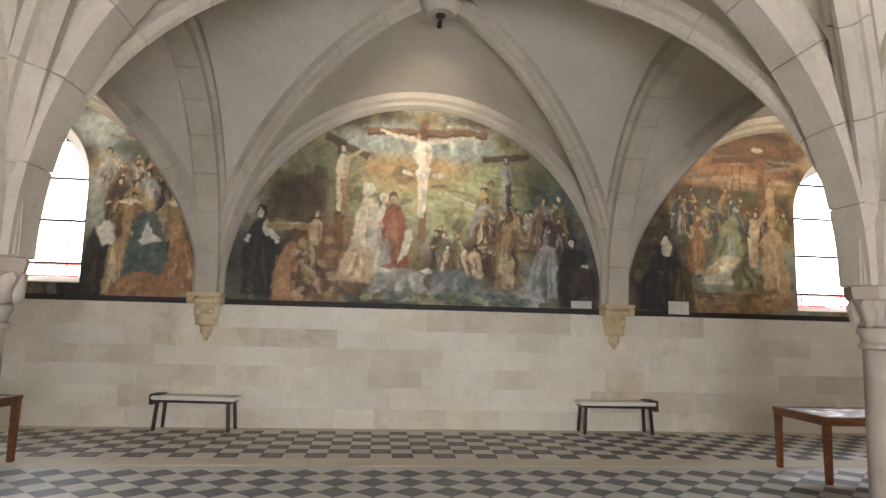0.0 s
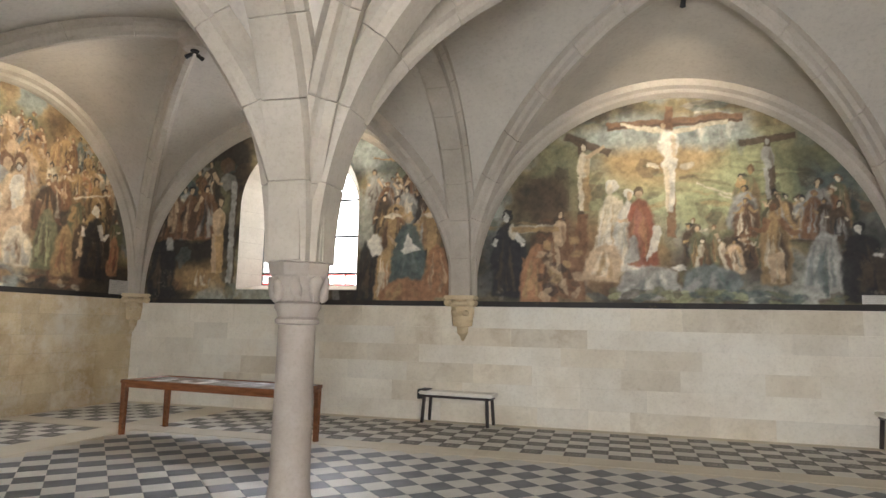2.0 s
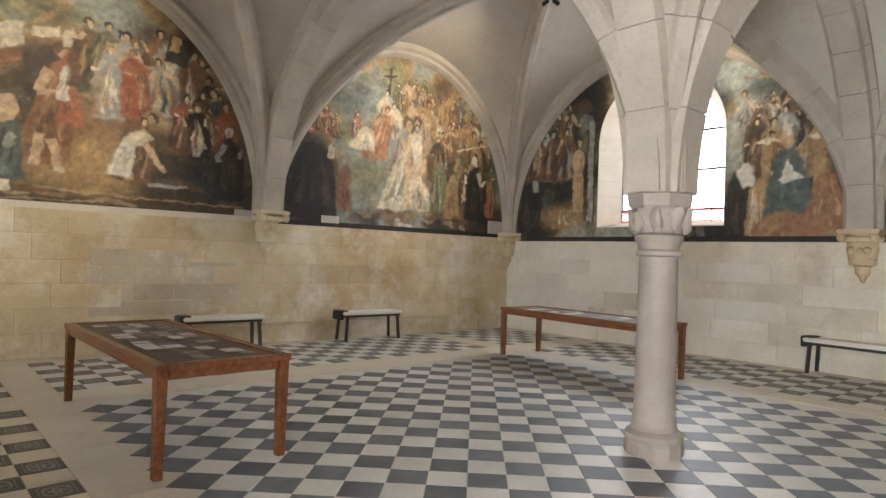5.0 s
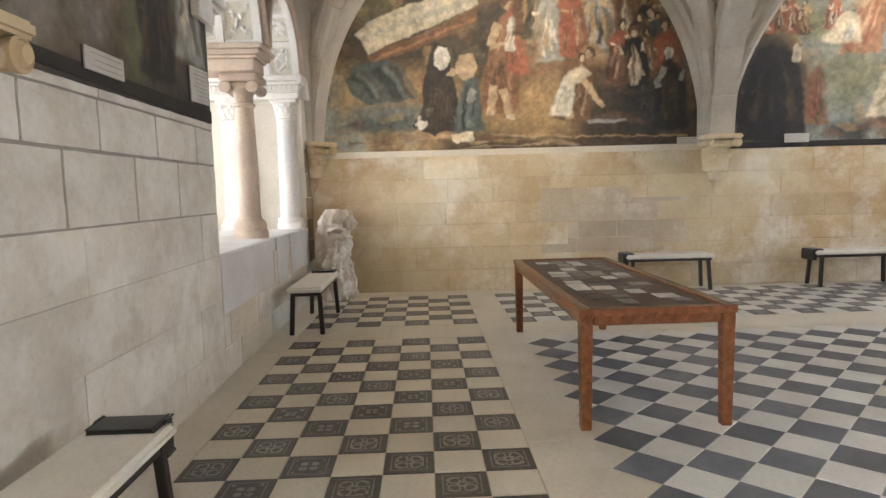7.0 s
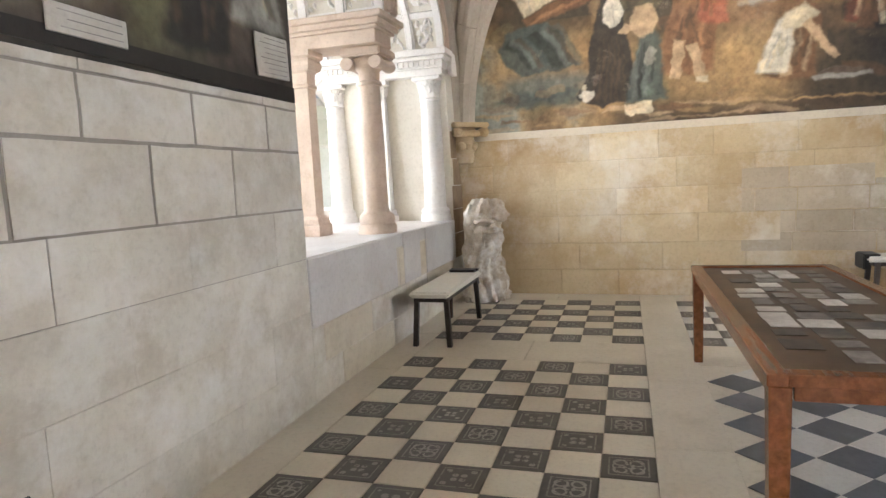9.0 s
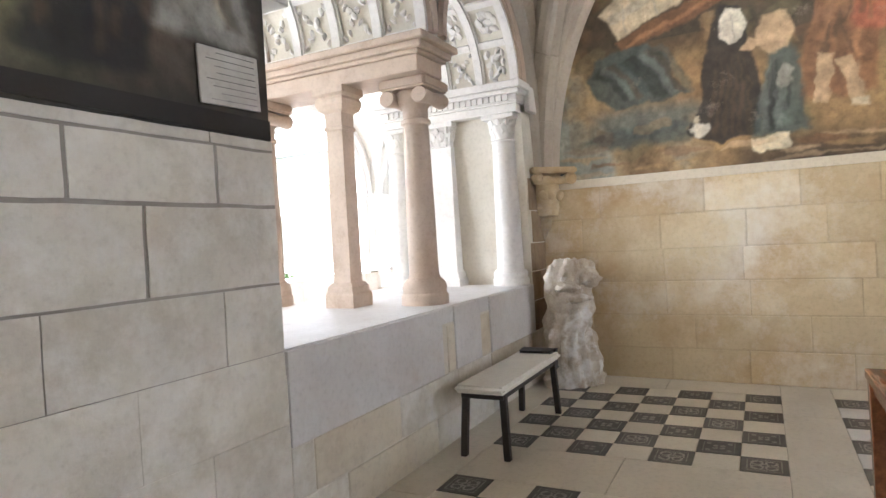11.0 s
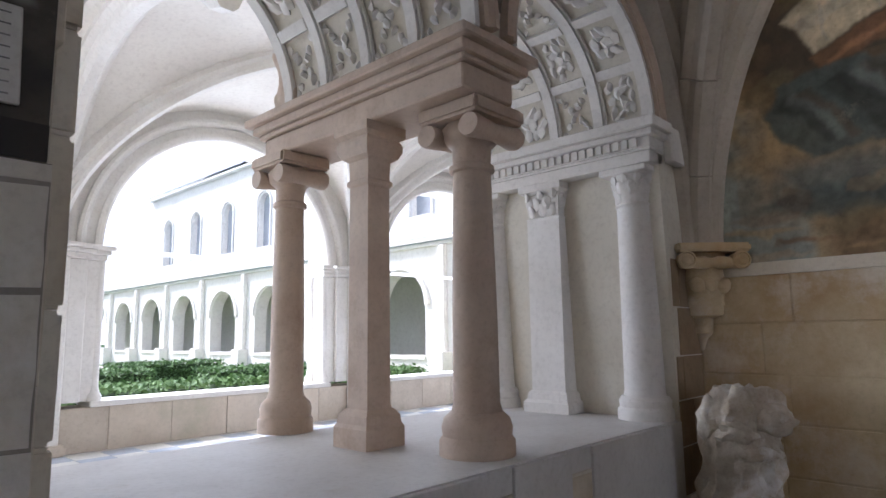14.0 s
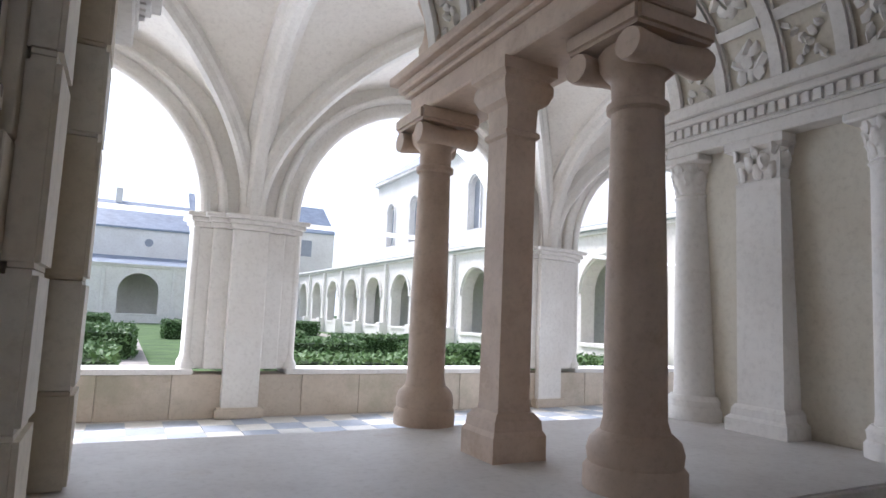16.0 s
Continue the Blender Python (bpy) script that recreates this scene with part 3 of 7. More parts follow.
def display_table(x, y, turn, length, width, seed):
    c = thing("display_table", (x, y, 0), "reddish brown wooden display table with pictures on its top", "table", "display tables", turn)
    h, L, W = 0.72, length / 2, width / 2
    bm = bmesh.new()
    for x0, x1, y0, y1 in ((-L, L, -W, -W + 0.07), (-L, L, W - 0.07, W), (-L, -L + 0.07, -W + 0.07, W - 0.07), (L - 0.07, L, -W + 0.07, W - 0.07)):
        box(bm, x0, x1, y0, y1, h - 0.045, h, 0.004)
    part("top_frame", bm, "wood", c)
    bm = bmesh.new()
    for x0, x1, y0, y1 in ((-L + 0.09, L - 0.09, -W + 0.02, -W + 0.045), (-L + 0.09, L - 0.09, W - 0.045, W - 0.02), (-L + 0.02, -L + 0.045, -W + 0.09, W - 0.09), (L - 0.045, L - 0.02, -W + 0.09, W - 0.09)):
        box(bm, x0, x1, y0, y1, h - 0.10, h - 0.046, 0.003)
    part("apron", bm, "wood", c)
    for sx in (-1, 1):
        for sy in (-1, 1):
            bm = box(bmesh.new(), -0.038, 0.038, -0.038, 0.038, 0, h - 0.046, 0.005)
            for v in bm.verts:
                k = 1 - 0.22 * (1 - v.co.z / h)
                v.co.x *= k
                v.co.y *= k
            part("leg", bm, "wood", c, m=Matrix.Translation((sx * (L - 0.045), sy * (W - 0.045), 0)))
    part("panel", box(bmesh.new(), -L + 0.07, L - 0.07, -W + 0.07, W - 0.07, h - 0.03, h - 0.012), "display_board", c, "dark display board")
    rs = random.Random(seed)
    nx = int((2 * L - 0.3) / 0.17)
    for i in range(nx):
        for j in range(4):
            if rs.random() < 0.22:
                continue
            w, d = rs.uniform(0.10, 0.165), rs.uniform(0.09, 0.15)
            px = -L + 0.2 + (i + 0.5) * (2 * L - 0.4) / nx + rs.uniform(-0.02, 0.02)
            py = -W + 0.15 + (j + 0.5) * (2 * W - 0.3) / 4 + rs.uniform(-0.02, 0.02)
            part("picture", box(bmesh.new(), -w / 2, w / 2, -d / 2, d / 2, 0, 0.003), rs.choice(["print_pale", "print_pale", "print_grey", "print_grey", "print_dark"]), c, m=Matrix.Translation((px, py, h - 0.0115)))
    return c


M["display_board"] = surface("display_board", (0.13, 0.085, 0.05), (0.07, 0.045, 0.03), 3, 40, 0.5, 0.05)
M["print_pale"] = surface("print_pale", (0.72, 0.70, 0.66), (0.45, 0.43, 0.40), 14, 50, 0.35, 0.0, vary=0.2)
M["print_grey"] = surface("print_grey", (0.34, 0.32, 0.29), (0.16, 0.15, 0.14), 12, 50, 0.5, 0.0, vary=0.3)
M["print_dark"] = surface("print_dark", (0.14, 0.12, 0.10), (0.05, 0.05, 0.05), 12, 50, 0.5, 0.0, vary=0.3)
display_table(-5.42, 1.66, 0.0, 2.62, 0.92, 3)
display_table(-5.19, 7.21, -5.4, 2.6, 0.84, 5)
display_table(6.25, 6.9, 0, 2.7, 0.92, 8)


# ---- the ledge and the columns of the opening ----
bm = bmesh.new()
box(bm, OPEN_W + 0.004, OPEN_E - 0.004, YB[0] - WALL_T - 0.05, YB[0] - 0.004, LEDGE - 0.12, LEDGE, 0.008, 2)
ledge = tagged(part("sill", bm, "ledge"), "broad worn pale stone sill of the opening", "sill", kind="structure")

COL_X = -7.2


def opening_column(x, y, square=False, k=1.0):
    c = thing("pillar" if square else "column", (x, y, LEDGE), ("square" if square else "round") + " pale pinkish limestone support on moulded base", "column", "supports of the opening")
    top = 1.36
    if square:
        part("base", square_lathe(bmesh.new(), [(0.13, 0), (0.13, 0.1), (0.118, 0.12), (0.114, 0.16), (0.09, 0.19)]), "pillar_stone", c)
        part("shaft", square_lathe(bmesh.new(), [(0.082, 0.19), (0.078, 0.22), (0.075, top)]), "pillar_stone", c)
        part("neck_ring", square_lathe(bmesh.new(), [(0.078, top), (0.088, top + 0.01), (0.088, top + 0.03), (0.078, top + 0.04)]), "pillar_stone", c)
        part("capital", square_lathe(bmesh.new(), [(0.076, top + 0.04), (0.08, top + 0.14), (0.11, top + 0.16), (0.128, top + 0.2), (0.128, top + 0.235), (0.115, top + 0.26), (0.14, top + 0.28), (0.14, top + 0.33)]), "pillar_stone", c)
    else:
        part("base", lathe(bmesh.new(), [(0.165, 0), (0.165, 0.07), (0.15, 0.09), (0.155, 0.13), (0.145, 0.17), (0.115, 0.2)], 32), "pillar_stone", c, smooth=True)
        part("shaft", lathe(bmesh.new(), [(0.112, 0.2), (0.102, 0.24), (0.1, 0.7), (0.087, top)], 32, wobble=0.002), "pillar_stone", c, smooth=True)
        part("neck_ring", lathe(bmesh.new(), [(0.087, top), (0.104, top + 0.01), (0.104, top + 0.035), (0.087, top + 0.045)], 32), "pillar_stone", c, smooth=True)
        bm = lathe(bmesh.new(), [(0.087, top + 0.045), (0.09, top + 0.13), (0.13, top + 0.17), (0.14, top + 0.22), (0.12, top + 0.25)], 32)
        for sy in (-1, 1):   # volute rolls
            t = lathe(bmesh.new(), [(0.055, -0.17), (0.06, -0.15), (0.045, -0.03), (0.045, 0.03), (0.06, 0.15), (0.055, 0.17)], 16)
            join(bm, t, pose(0, sy * 0.125, top + 0.19, 0, 90, 0))
        box(bm, -0.18, 0.18, -0.18, 0.18, top + 0.25, top + 0.33, 0.015, 2)
        part("capital", bm, "pillar_stone", c, smooth=45)
    c.matrix_basis = c.matrix_basis @ Matrix.Diagonal((k, k, 1, 1))
    return c


opening_column(COL_X - 0.1, -1.52, False, 1.1)
opening_column(COL_X + 0.08, -2.1, True)
opening_column(COL_X + 0.07, -2.89)
Y_OUT = YB[0] - WALL_T
ent = thing("entablature", (COL_X, -2.0, LEDGE + 1.69), "moulded limestone beam lying on the three supports", "entablature")
for name, z0, z1, g in (("architrave", 0.0, 0.12, 0.0), ("fillet", 0.12, 0.15, 0.03), ("moulding", 0.15, 0.2, 0.06), ("cornice", 0.2, 0.25, 0.1)):
    part(name, box(bmesh.new(), -0.19 - g, 0.19 + g, -1.0 - g, 0.68 + g, z0, z1, 0.008, 1), "pillar_stone", ent)


def leafy(bm, r, z0, z1, n, flat=False):
    """Carved leaves round a capital: three tiers, curling outwards, with crinkled edges."""
    for row, (zz, k, size) in enumerate(((0.22, 0.86, 1.0), (0.52, 0.95, 1.0), (0.84, 1.08, 0.75))):
        m = n + 2
        for i in range(m):
            a = radians(360 / m * (i + 0.5 * row))
            leaf = bmesh.new()
            bmesh.ops.create_icosphere(leaf, subdivisions=2, radius=1)
            for v in leaf.verts:
                q = v.co.copy()
                rib = 1 + 0.3 * noise.noise(q * 5 + Vector((i, row, z0 * 3)))
                v.co = Vector((q.x * 0.018, q.y * 0.036 * rib, q.z * 0.052)) * size
                v.co.x += 0.03 * max(0, q.z) ** 2 + 0.012 * noise.noise(q * 9 + Vector((i, 0, row)))
            d = r * k
            if flat:
                q = d / max(abs(math.cos(a)), abs(math.sin(a)))
                d = min(q, d * 1.35)
            join(bm, leaf, pose(d * math.cos(a), d * math.sin(a), z0 + (z1 - z0) * zz, 0, 0, math.degrees(a)))
    return bm


def jamb_shaft(x, y, square, s):
    """A half column or pilaster on the jamb; s: the side it projects to."""
    c = thing("pilaster" if square else "half_column", (x, y, LEDGE), ("flat stone pilaster" if square else "engaged stone half column") + " with leafy capital on the jamb", "pilaster", "shafts of the jambs")
    top = 1.4
    if square:
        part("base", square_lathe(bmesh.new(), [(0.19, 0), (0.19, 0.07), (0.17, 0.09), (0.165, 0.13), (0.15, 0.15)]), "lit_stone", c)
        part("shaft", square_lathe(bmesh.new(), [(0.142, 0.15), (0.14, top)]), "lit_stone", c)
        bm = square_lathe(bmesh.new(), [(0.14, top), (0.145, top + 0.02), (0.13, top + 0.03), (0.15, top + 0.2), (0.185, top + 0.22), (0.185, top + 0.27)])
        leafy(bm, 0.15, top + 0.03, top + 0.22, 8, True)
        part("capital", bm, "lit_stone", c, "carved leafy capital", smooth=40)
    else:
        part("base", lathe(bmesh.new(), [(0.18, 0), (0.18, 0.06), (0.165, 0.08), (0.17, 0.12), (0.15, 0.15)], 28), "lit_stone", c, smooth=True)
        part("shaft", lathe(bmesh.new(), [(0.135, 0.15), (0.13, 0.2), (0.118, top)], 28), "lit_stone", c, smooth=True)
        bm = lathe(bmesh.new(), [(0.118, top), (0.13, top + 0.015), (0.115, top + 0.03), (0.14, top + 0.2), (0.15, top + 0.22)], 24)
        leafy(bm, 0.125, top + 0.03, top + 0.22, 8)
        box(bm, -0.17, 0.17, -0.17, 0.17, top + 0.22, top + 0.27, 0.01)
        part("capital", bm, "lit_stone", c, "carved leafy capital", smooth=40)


def jamb_cornice(x0, x1, ret):
    """The dentilled cornice along a jamb; it projects from x0 to x1 and turns on to the room's wall by ret."""
    c = thing("cornice", ((x0 + x1) / 2, -2.0, 2.64), "dentilled limestone cornice along the jamb of the opening", "cornice", "cornices of the opening")
    h, s = abs(x1 - x0) / 2, 1 if x1 > x0 else -1
    for name, z0, z1, g in (("frieze", 0.0, 0.08, 0.0), ("fillet", 0.08, 0.1, 0.015), ("dentil_bed", 0.1, 0.17, 0.015), ("moulding", 0.17, 0.21, 0.06), ("crown", 0.21, 0.28, 0.1)):
        bm = bmesh.new()
        box(bm, -h - (g if s < 0 else 0), h + (g if s > 0 else 0), Y_OUT + 2.0 + 0.02 - g, 0.76 + g * 0.8, z0, z1, 0.006, 1)
        part(name, bm, "lit_stone", c)
    n = 22
    for i in range(n):
        y = Y_OUT + 2.06 + (i + 0.5) * (0.7 - Y_OUT - 2.06) / n
        xx = s * (h + 0.015)
        part("dentil", box(bmesh.new(), min(xx, xx + s * 0.022), max(xx, xx + s * 0.022), y - 0.02, y + 0.02, 0.105, 0.165), "lit_stone", c)
    bm = bmesh.new()
    box(bm, -s * h - (ret if s > 0 else 0), -s * h + (ret if s < 0 else 0), 0.77, 0.83, 0.02, 0.27, 0.01)
    part("return", bm, "lit_stone", c)


for x, s in ((OPEN_W + 0.02, 1), (OPEN_E + 0.01, -1)):
    if s > 0:
        jamb_shaft(x + 0.03, -1.44, False, s)
        jamb_shaft(x, -2.12, True, s)
    jamb_shaft(x + (0.02 if s > 0 else 0.09), -2.66, False, s)
    jamb_cornice(x - s * 0.01, x + s * 0.19, 0.3)


def worn_pier(x0, x1, y0, y1, name, label):
    """A plain shaft of rounded blocks with a broken foot."""
    c = thing(name, ((x0 + x1) / 2, (y0 + y1) / 2, LEDGE), label, "pilaster", "shafts of the jambs")
    w, d = (x1 - x0) / 2, (y1 - y0) / 2
    z = 0.0
    for k, h in enumerate((0.3, 0.34, 0.46, 0.3, 0.27)):
        bm = box(bmesh.new(), -w, w, -d, d, z + 0.0015, z + h - 0.0015, 0.012, 2)
        for v in bm.verts:
            v.co += Vector((0.004, 0.004, 0)) * noise.noise(v.co * 7 + Vector((k, x0, y0)))
        part("block", bm, ("wall_lime2", "tuffeau")[k % 2], c, smooth=40)
        z += h


worn_pier(OPEN_E - 0.075, OPEN_E - 0.004, -1.62, -1.36, "pilaster", "worn grey brown stone pilaster of rounded blocks")
worn_pier(OPEN_E - 0.13, OPEN_E - 0.004, -2.32, -2.06, "pilaster", "worn grey brown stone pilaster of rounded blocks")
# broken rough springing stone over the outer end of the lintel
bm = bmesh.new()
bmesh.ops.create_cube(bm, size=1)
bmesh.ops.subdivide_edges(bm, edges=bm.edges[:], cuts=14, use_grid_fill=True)
for v in bm.verts:
    v.co = Vector((v.co.x * 0.42, v.co.y * 0.2, v.co.z * 0.46))
    q = 0.05 * noise.noise(v.co * 6) + 0.03 * noise.noise(v.co * 17)
    v.co += v.co.normalized() * q
rough = thing("springer", (COL_X, Y_OUT - 0.02, IMPOST + 0.16), "broken rough limestone springing stone over the lintel end", "stone")
part("block", bm, "pillar_stone", rough, smooth=45)


def coffered_arch(cx, r, rows, seed):
    """The arch's underside: a grid of stone bands with carved panels between."""
    c = thing("coffered_arch", (cx, 0, IMPOST), "white stone arch soffit with square carved panels", "arch", "arches of the opening", kind="structure")
    ya, yb = YB[0] - 0.02, Y_OUT + 0.02
    cols = 4
    rs = random.Random(seed)
    deep = r - 0.005

    def arc_block(name, a0, a1, y0, y1, r0, r1, mat="lit_stone"):
        bm = bmesh.new()
        n = max(2, int(abs(a1 - a0) / 7))
        rings = []
        for i in range(n + 1):
            a = radians(a0 + (a1 - a0) * i / n)
            rings.append([bm.verts.new((rr * math.cos(a), y, rr * math.sin(a))) for rr, y in ((r0, y0), (r0, y1), (r1, y1), (r1, y0))])
        for p, q in zip(rings, rings[1:]):
            for i in range(4):
                j = (i + 1) % 4
                bm.faces.new((p[i], p[j], q[j], q[i]))
        bm.faces.new(rings[0][::-1])
        bm.faces.new(rings[-1])
        bmesh.ops.recalc_face_normals(bm, faces=bm.faces[:])
        return part(name, bm, mat, c)
    for k in range(cols + 1):
        y = ya + (yb - ya) * k / cols
        arc_block("ring_band", 0, 180, y - 0.03 if k else y - 0.05, y + 0.03 if k < cols else y + 0.05, r - 0.038, deep)
        if 0 < k < cols:
            arc_block("bead", 0, 180, y - 0.05, y - 0.037, r - 0.024, deep)
            arc_block("bead", 0, 180, y + 0.037, y + 0.05, r - 0.024, deep)
    da = 180 / rows
    for i in range(rows + 1):
        a = i * da
        for k in range(cols):
            y0, y1 = ya + (yb - ya) * k / cols - 0.052, ya + (yb - ya) * (k + 1) / cols + 0.052
            arc_block("cross_band", max(0, a - 2.4), min(180, a + 2.4), y0, y1, r - 0.034, deep)
    for i in range(rows):
        for k in range(cols):
            a = radians((i + 0.5) * da)
            y = ya + (yb - ya) * (k + 0.5) / cols
            bm = bmesh.new()
            hw, hd = r * radians(da) / 2 * 0.7, abs(yb - ya) / cols / 2 * 0.64
            kind = rs.randrange(4)
            lumps = []
            if kind == 0:      # rosette
                lumps = [(0, 0, 0.05, 0.05)] + [(hw * 0.6 * math.cos(q * 0.785), hd * 0.6 * math.sin(q * 0.785), 0.035, 0.05) for q in range(8)]
            elif kind == 1:    # crossed staffs
                lumps = [(t * hw, t * hd, 0.022, 0.03) for t in (-0.9, -0.6, -0.3, 0, 0.3, 0.6, 0.9)] + [(t * hw, -t * hd, 0.022, 0.03) for t in (-0.9, -0.6, -0.3, 0.3, 0.6, 0.9)]
            elif kind == 2:    # upright foliage
                lumps = [(t * hw, 0.25 * hd * math.sin(t * 6), 0.03, 0.045) for t in (-0.9, -0.6, -0.3, 0, 0.3, 0.6, 0.9)] + [(t * hw, s2 * hd * 0.6, 0.025, 0.045) for t in (-0.7, -0.1, 0.5) for s2 in (-1, 1)]
            else:              # trophy of bars
                lumps = [(t * hw, q * hd * 0.55, 0.018, 0.06) for t in (-0.8, -0.4, 0, 0.4, 0.8) for q in (-1, 1)] + [(0, 0, 0.045, 0.05)]
            for lx, ly, lr, ll in lumps:
                t = bmesh.new()
                bmesh.ops.create_icosphere(t, subdivisions=1, radius=1)
                for v in t.verts:
                    v.co = Vector((v.co.x * ll * 1.15, v.co.y * lr * 1.1, v.co.z * 0.03)) * (1 + 0.3 * rs.uniform(-1, 1))
                join(bm, t, pose(lx + rs.uniform(-0.012, 0.012), ly + rs.uniform(-0.012, 0.012), 0, 0, 0, rs.uniform(-60, 60)))
            up = Vector((-math.cos(a), 0, -math.sin(a)))
            al = Vector((-math.sin(a), 0, math.cos(a)))
            m = Matrix.Identity(4)
            for q in range(3):
                m[q][0], m[q][1], m[q][2] = al[q], (0, 1, 0)[q], up[q]
            m.translation = Vector((deep * math.cos(a), y, deep * math.sin(a)))
            part("relief", bm, "lit_stone", c, "", True, m)


coffered_arch(ARCH[0][0], ARCH[0][1], 6, 4)
coffered_arch(ARCH[1][0], ARCH[1][1], 6, 9)
# raised moulding round each arch on the room's side
arch_trim = thing("arch_moulding", (0, YB[0], IMPOST), "moulded stone edge round the two arches", "moulding", kind="structure")
for cx, r in ARCH:
    path = [(cx - (r + 0.03) * math.cos(math.pi * i / 32), 0.0, (r + 0.03) * math.sin(math.pi * i / 32)) for i in range(33)]
    part("archivolt", sweep(bmesh.new(), path, [(0.0, -0.06), (0.05, -0.06), (0.06, -0.02), (0.035, 0.0), (0.035, 0.03), (0.0, 0.03)], (0, 1, 0)), "pillar_stone", arch_trim)


# ---- the two windows ----
def window(i, cx, half, foot):
    w = thing("window_%d" % i, (cx, YB[2], 0), "round-headed window with iron bars, leaded panes and coloured lower glass", "window", kind="structure")
    g, z0, zt, d = 0.97, foot + 0.09, WIN_TOP - 0.2, 0.46
    A, B = window_outline(0, half - 0.002, foot + 0.002, WIN_TOP - 0.002), window_outline(0, g, z0, zt)
    bm = bmesh.new()
    rings = [[bm.verts.new((x, y, z)) for x, z in o] for o, y in ((A, 0.004), (B, d), (B, d + 0.1), (A, d + 0.1))]
    for p, q in zip(rings, rings[1:]):
        for k in range(len(p)):
            j = (k + 1) % len(p)
            bm.faces.new((p[k], p[j], q[j], q[k]))
    bmesh.ops.recalc_face_normals(bm, faces=bm.faces[:])
    part("reveal", bm, "reveal", w, "pale splayed stone reveal")
    # joints of the reveal's stones
    for k in range(8):
        z = foot + 0.28 + k * 0.29
        if z < WIN_TOP - half:
            for sx in (-1, 1):
                bm = bmesh.new()
                vs = [bm.verts.new((sx * (half - 0.006 + (g - half) * u), 0.004 + (d - 0.004) * u, z + h)) for u, h in ((0.02, 0), (0.98, 0), (0.98, 0.007), (0.02, 0.007))]
                bm.faces.new(vs)
                bmesh.ops.solidify(bm, geom=bm.faces[:], thickness=0.003)
                part("joint", bm, "mortar", w)
    bm = bmesh.new()
    extrude_outline(bm, B, plane((0, d + 0.05, 0), (1, 0, 0), (0, 1, 0)), 0.008)
    p = part("pane", bm, "window_glass", w, "clear leaded glass")
    p.visible_shadow = False

    def half_at(z):
        zs = zt - g
        return g if z < zs else math.sqrt(max(0.0, g * g - (z - zs) ** 2))
    for z in (z0 + 0.22, z0 + 0.9, z0 + 1.58, z0 + 2.2):
        part("glazing_bar", box(bmesh.new(), -half_at(z), half_at(z), d + 0.02, d + 0.042, z - 0.02, z + 0.02), "black_metal", w)
    for x in (-0.74, 0.0, 0.74):
        top = z0 + 0.95 if x else z0 + 0.22
        part("lead", box(bmesh.new(), x - 0.01, x + 0.01, d + 0.036, d + 0.046, z0, top), "black_metal", w)
    part("edge_frame", sweep(bmesh.new(), [(x * 0.992, d + 0.03, zt - g + (z - zt + g) * 0.992) for x, z in B] + [(B[0][0] * 0.992, d + 0.03, B[0][1] + 0.01)], [(-0.008, -0.01), (0.008, -0.01), (0.008, 0.01), (-0.008, 0.01)], (0, 1, 0)), "black_metal", w)
    rs = random.Random(i)
    n = 8
    for k in range(n):
        x0 = -g + 0.02 + k * (2 * g - 0.04) / n
        wd = (2 * g - 0.04) / n - 0.012
        for a, b in ((0.01, 0.045), (0.05, 0.17), (0.175, 0.205)):
            kind = "glass_red" if b - a < 0.05 else rs.choice(["glass_red", "glass_pale", "glass_pale", "glass_gold"])
            o = part("coloured_pane", box(bmesh.new(), x0, x0 + wd, d + 0.036, d + 0.042, z0 + a, z0 + b), kind, w)
            o.visible_shadow = False


def tinted(name, color, rough=0.15):
    m, nt, b = nodes_of(name)
    b.inputs["Base Color"].default_value = (*color, 1)
    b.inputs["Transmission Weight"].default_value, b.inputs["Roughness"].default_value, b.inputs["IOR"].default_value = 1.0, rough, 1.1
    n = noise_tex(nt, 30, 3, 0.5)
    bump(nt, b, n, 0.05, 0.002)
    return m


M["window_glass"] = tinted("window_glass", (0.97, 0.98, 1.0), 0.05)
M["glass_red"] = tinted("glass_red", (0.8, 0.12, 0.1))
M["glass_pale"] = tinted("glass_pale", (0.92, 0.92, 0.88))
M["glass_blue"] = tinted("glass_blue", (0.45, 0.6, 0.85))
M["glass_gold"] = tinted("glass_gold", (0.9, 0.75, 0.45))
M["reveal"] = surface("reveal_stone", (0.62, 0.56, 0.46), (0.50, 0.44, 0.34), 1.5, 28, 0.85, 0.2)
for i, (cx, half, foot) in enumerate(WIN):
    window(i + 1, cx, half, foot)


# ---- cloister walk ----
CF, CP, PAR, CAP = 0.33, -7.1, 0.86, 2.58
STEP, PIER0 = 4.22, -6.88
bm = bmesh.new()
box(bm, -23.0, 10.0, CP - 0.5, Y_OUT, CF - 0.3, CF)
tagged(part("cloister_floor", bm, "ledge"), "pale stone cloister walk paving", "floor", kind="structure")
pave = thing("cloister_paving", (0, 0, CF), "row of pale blue grey and white tiles along the parapet", "paving", kind="structure")
for i in range(40):
    for j in range(3):
        if -16 < -2.2 - i * 0.34:
            part("tile", box(bmesh.new(), -0.167, 0.167, -0.167, 0.167, 0, 0.006), "tile_white" if (i + j) % 2 else "tile_grey", pave, m=Matrix.Translation((-2.2 - i * 0.34, CP + 0.3 + j * 0.34, 0)))
piers = [PIER0 + STEP * k for k in range(-3, 4)]
parapet = thing("parapet", (0, CP, CF), "low limestone parapet wall with pale coping", "wall", kind="structure")
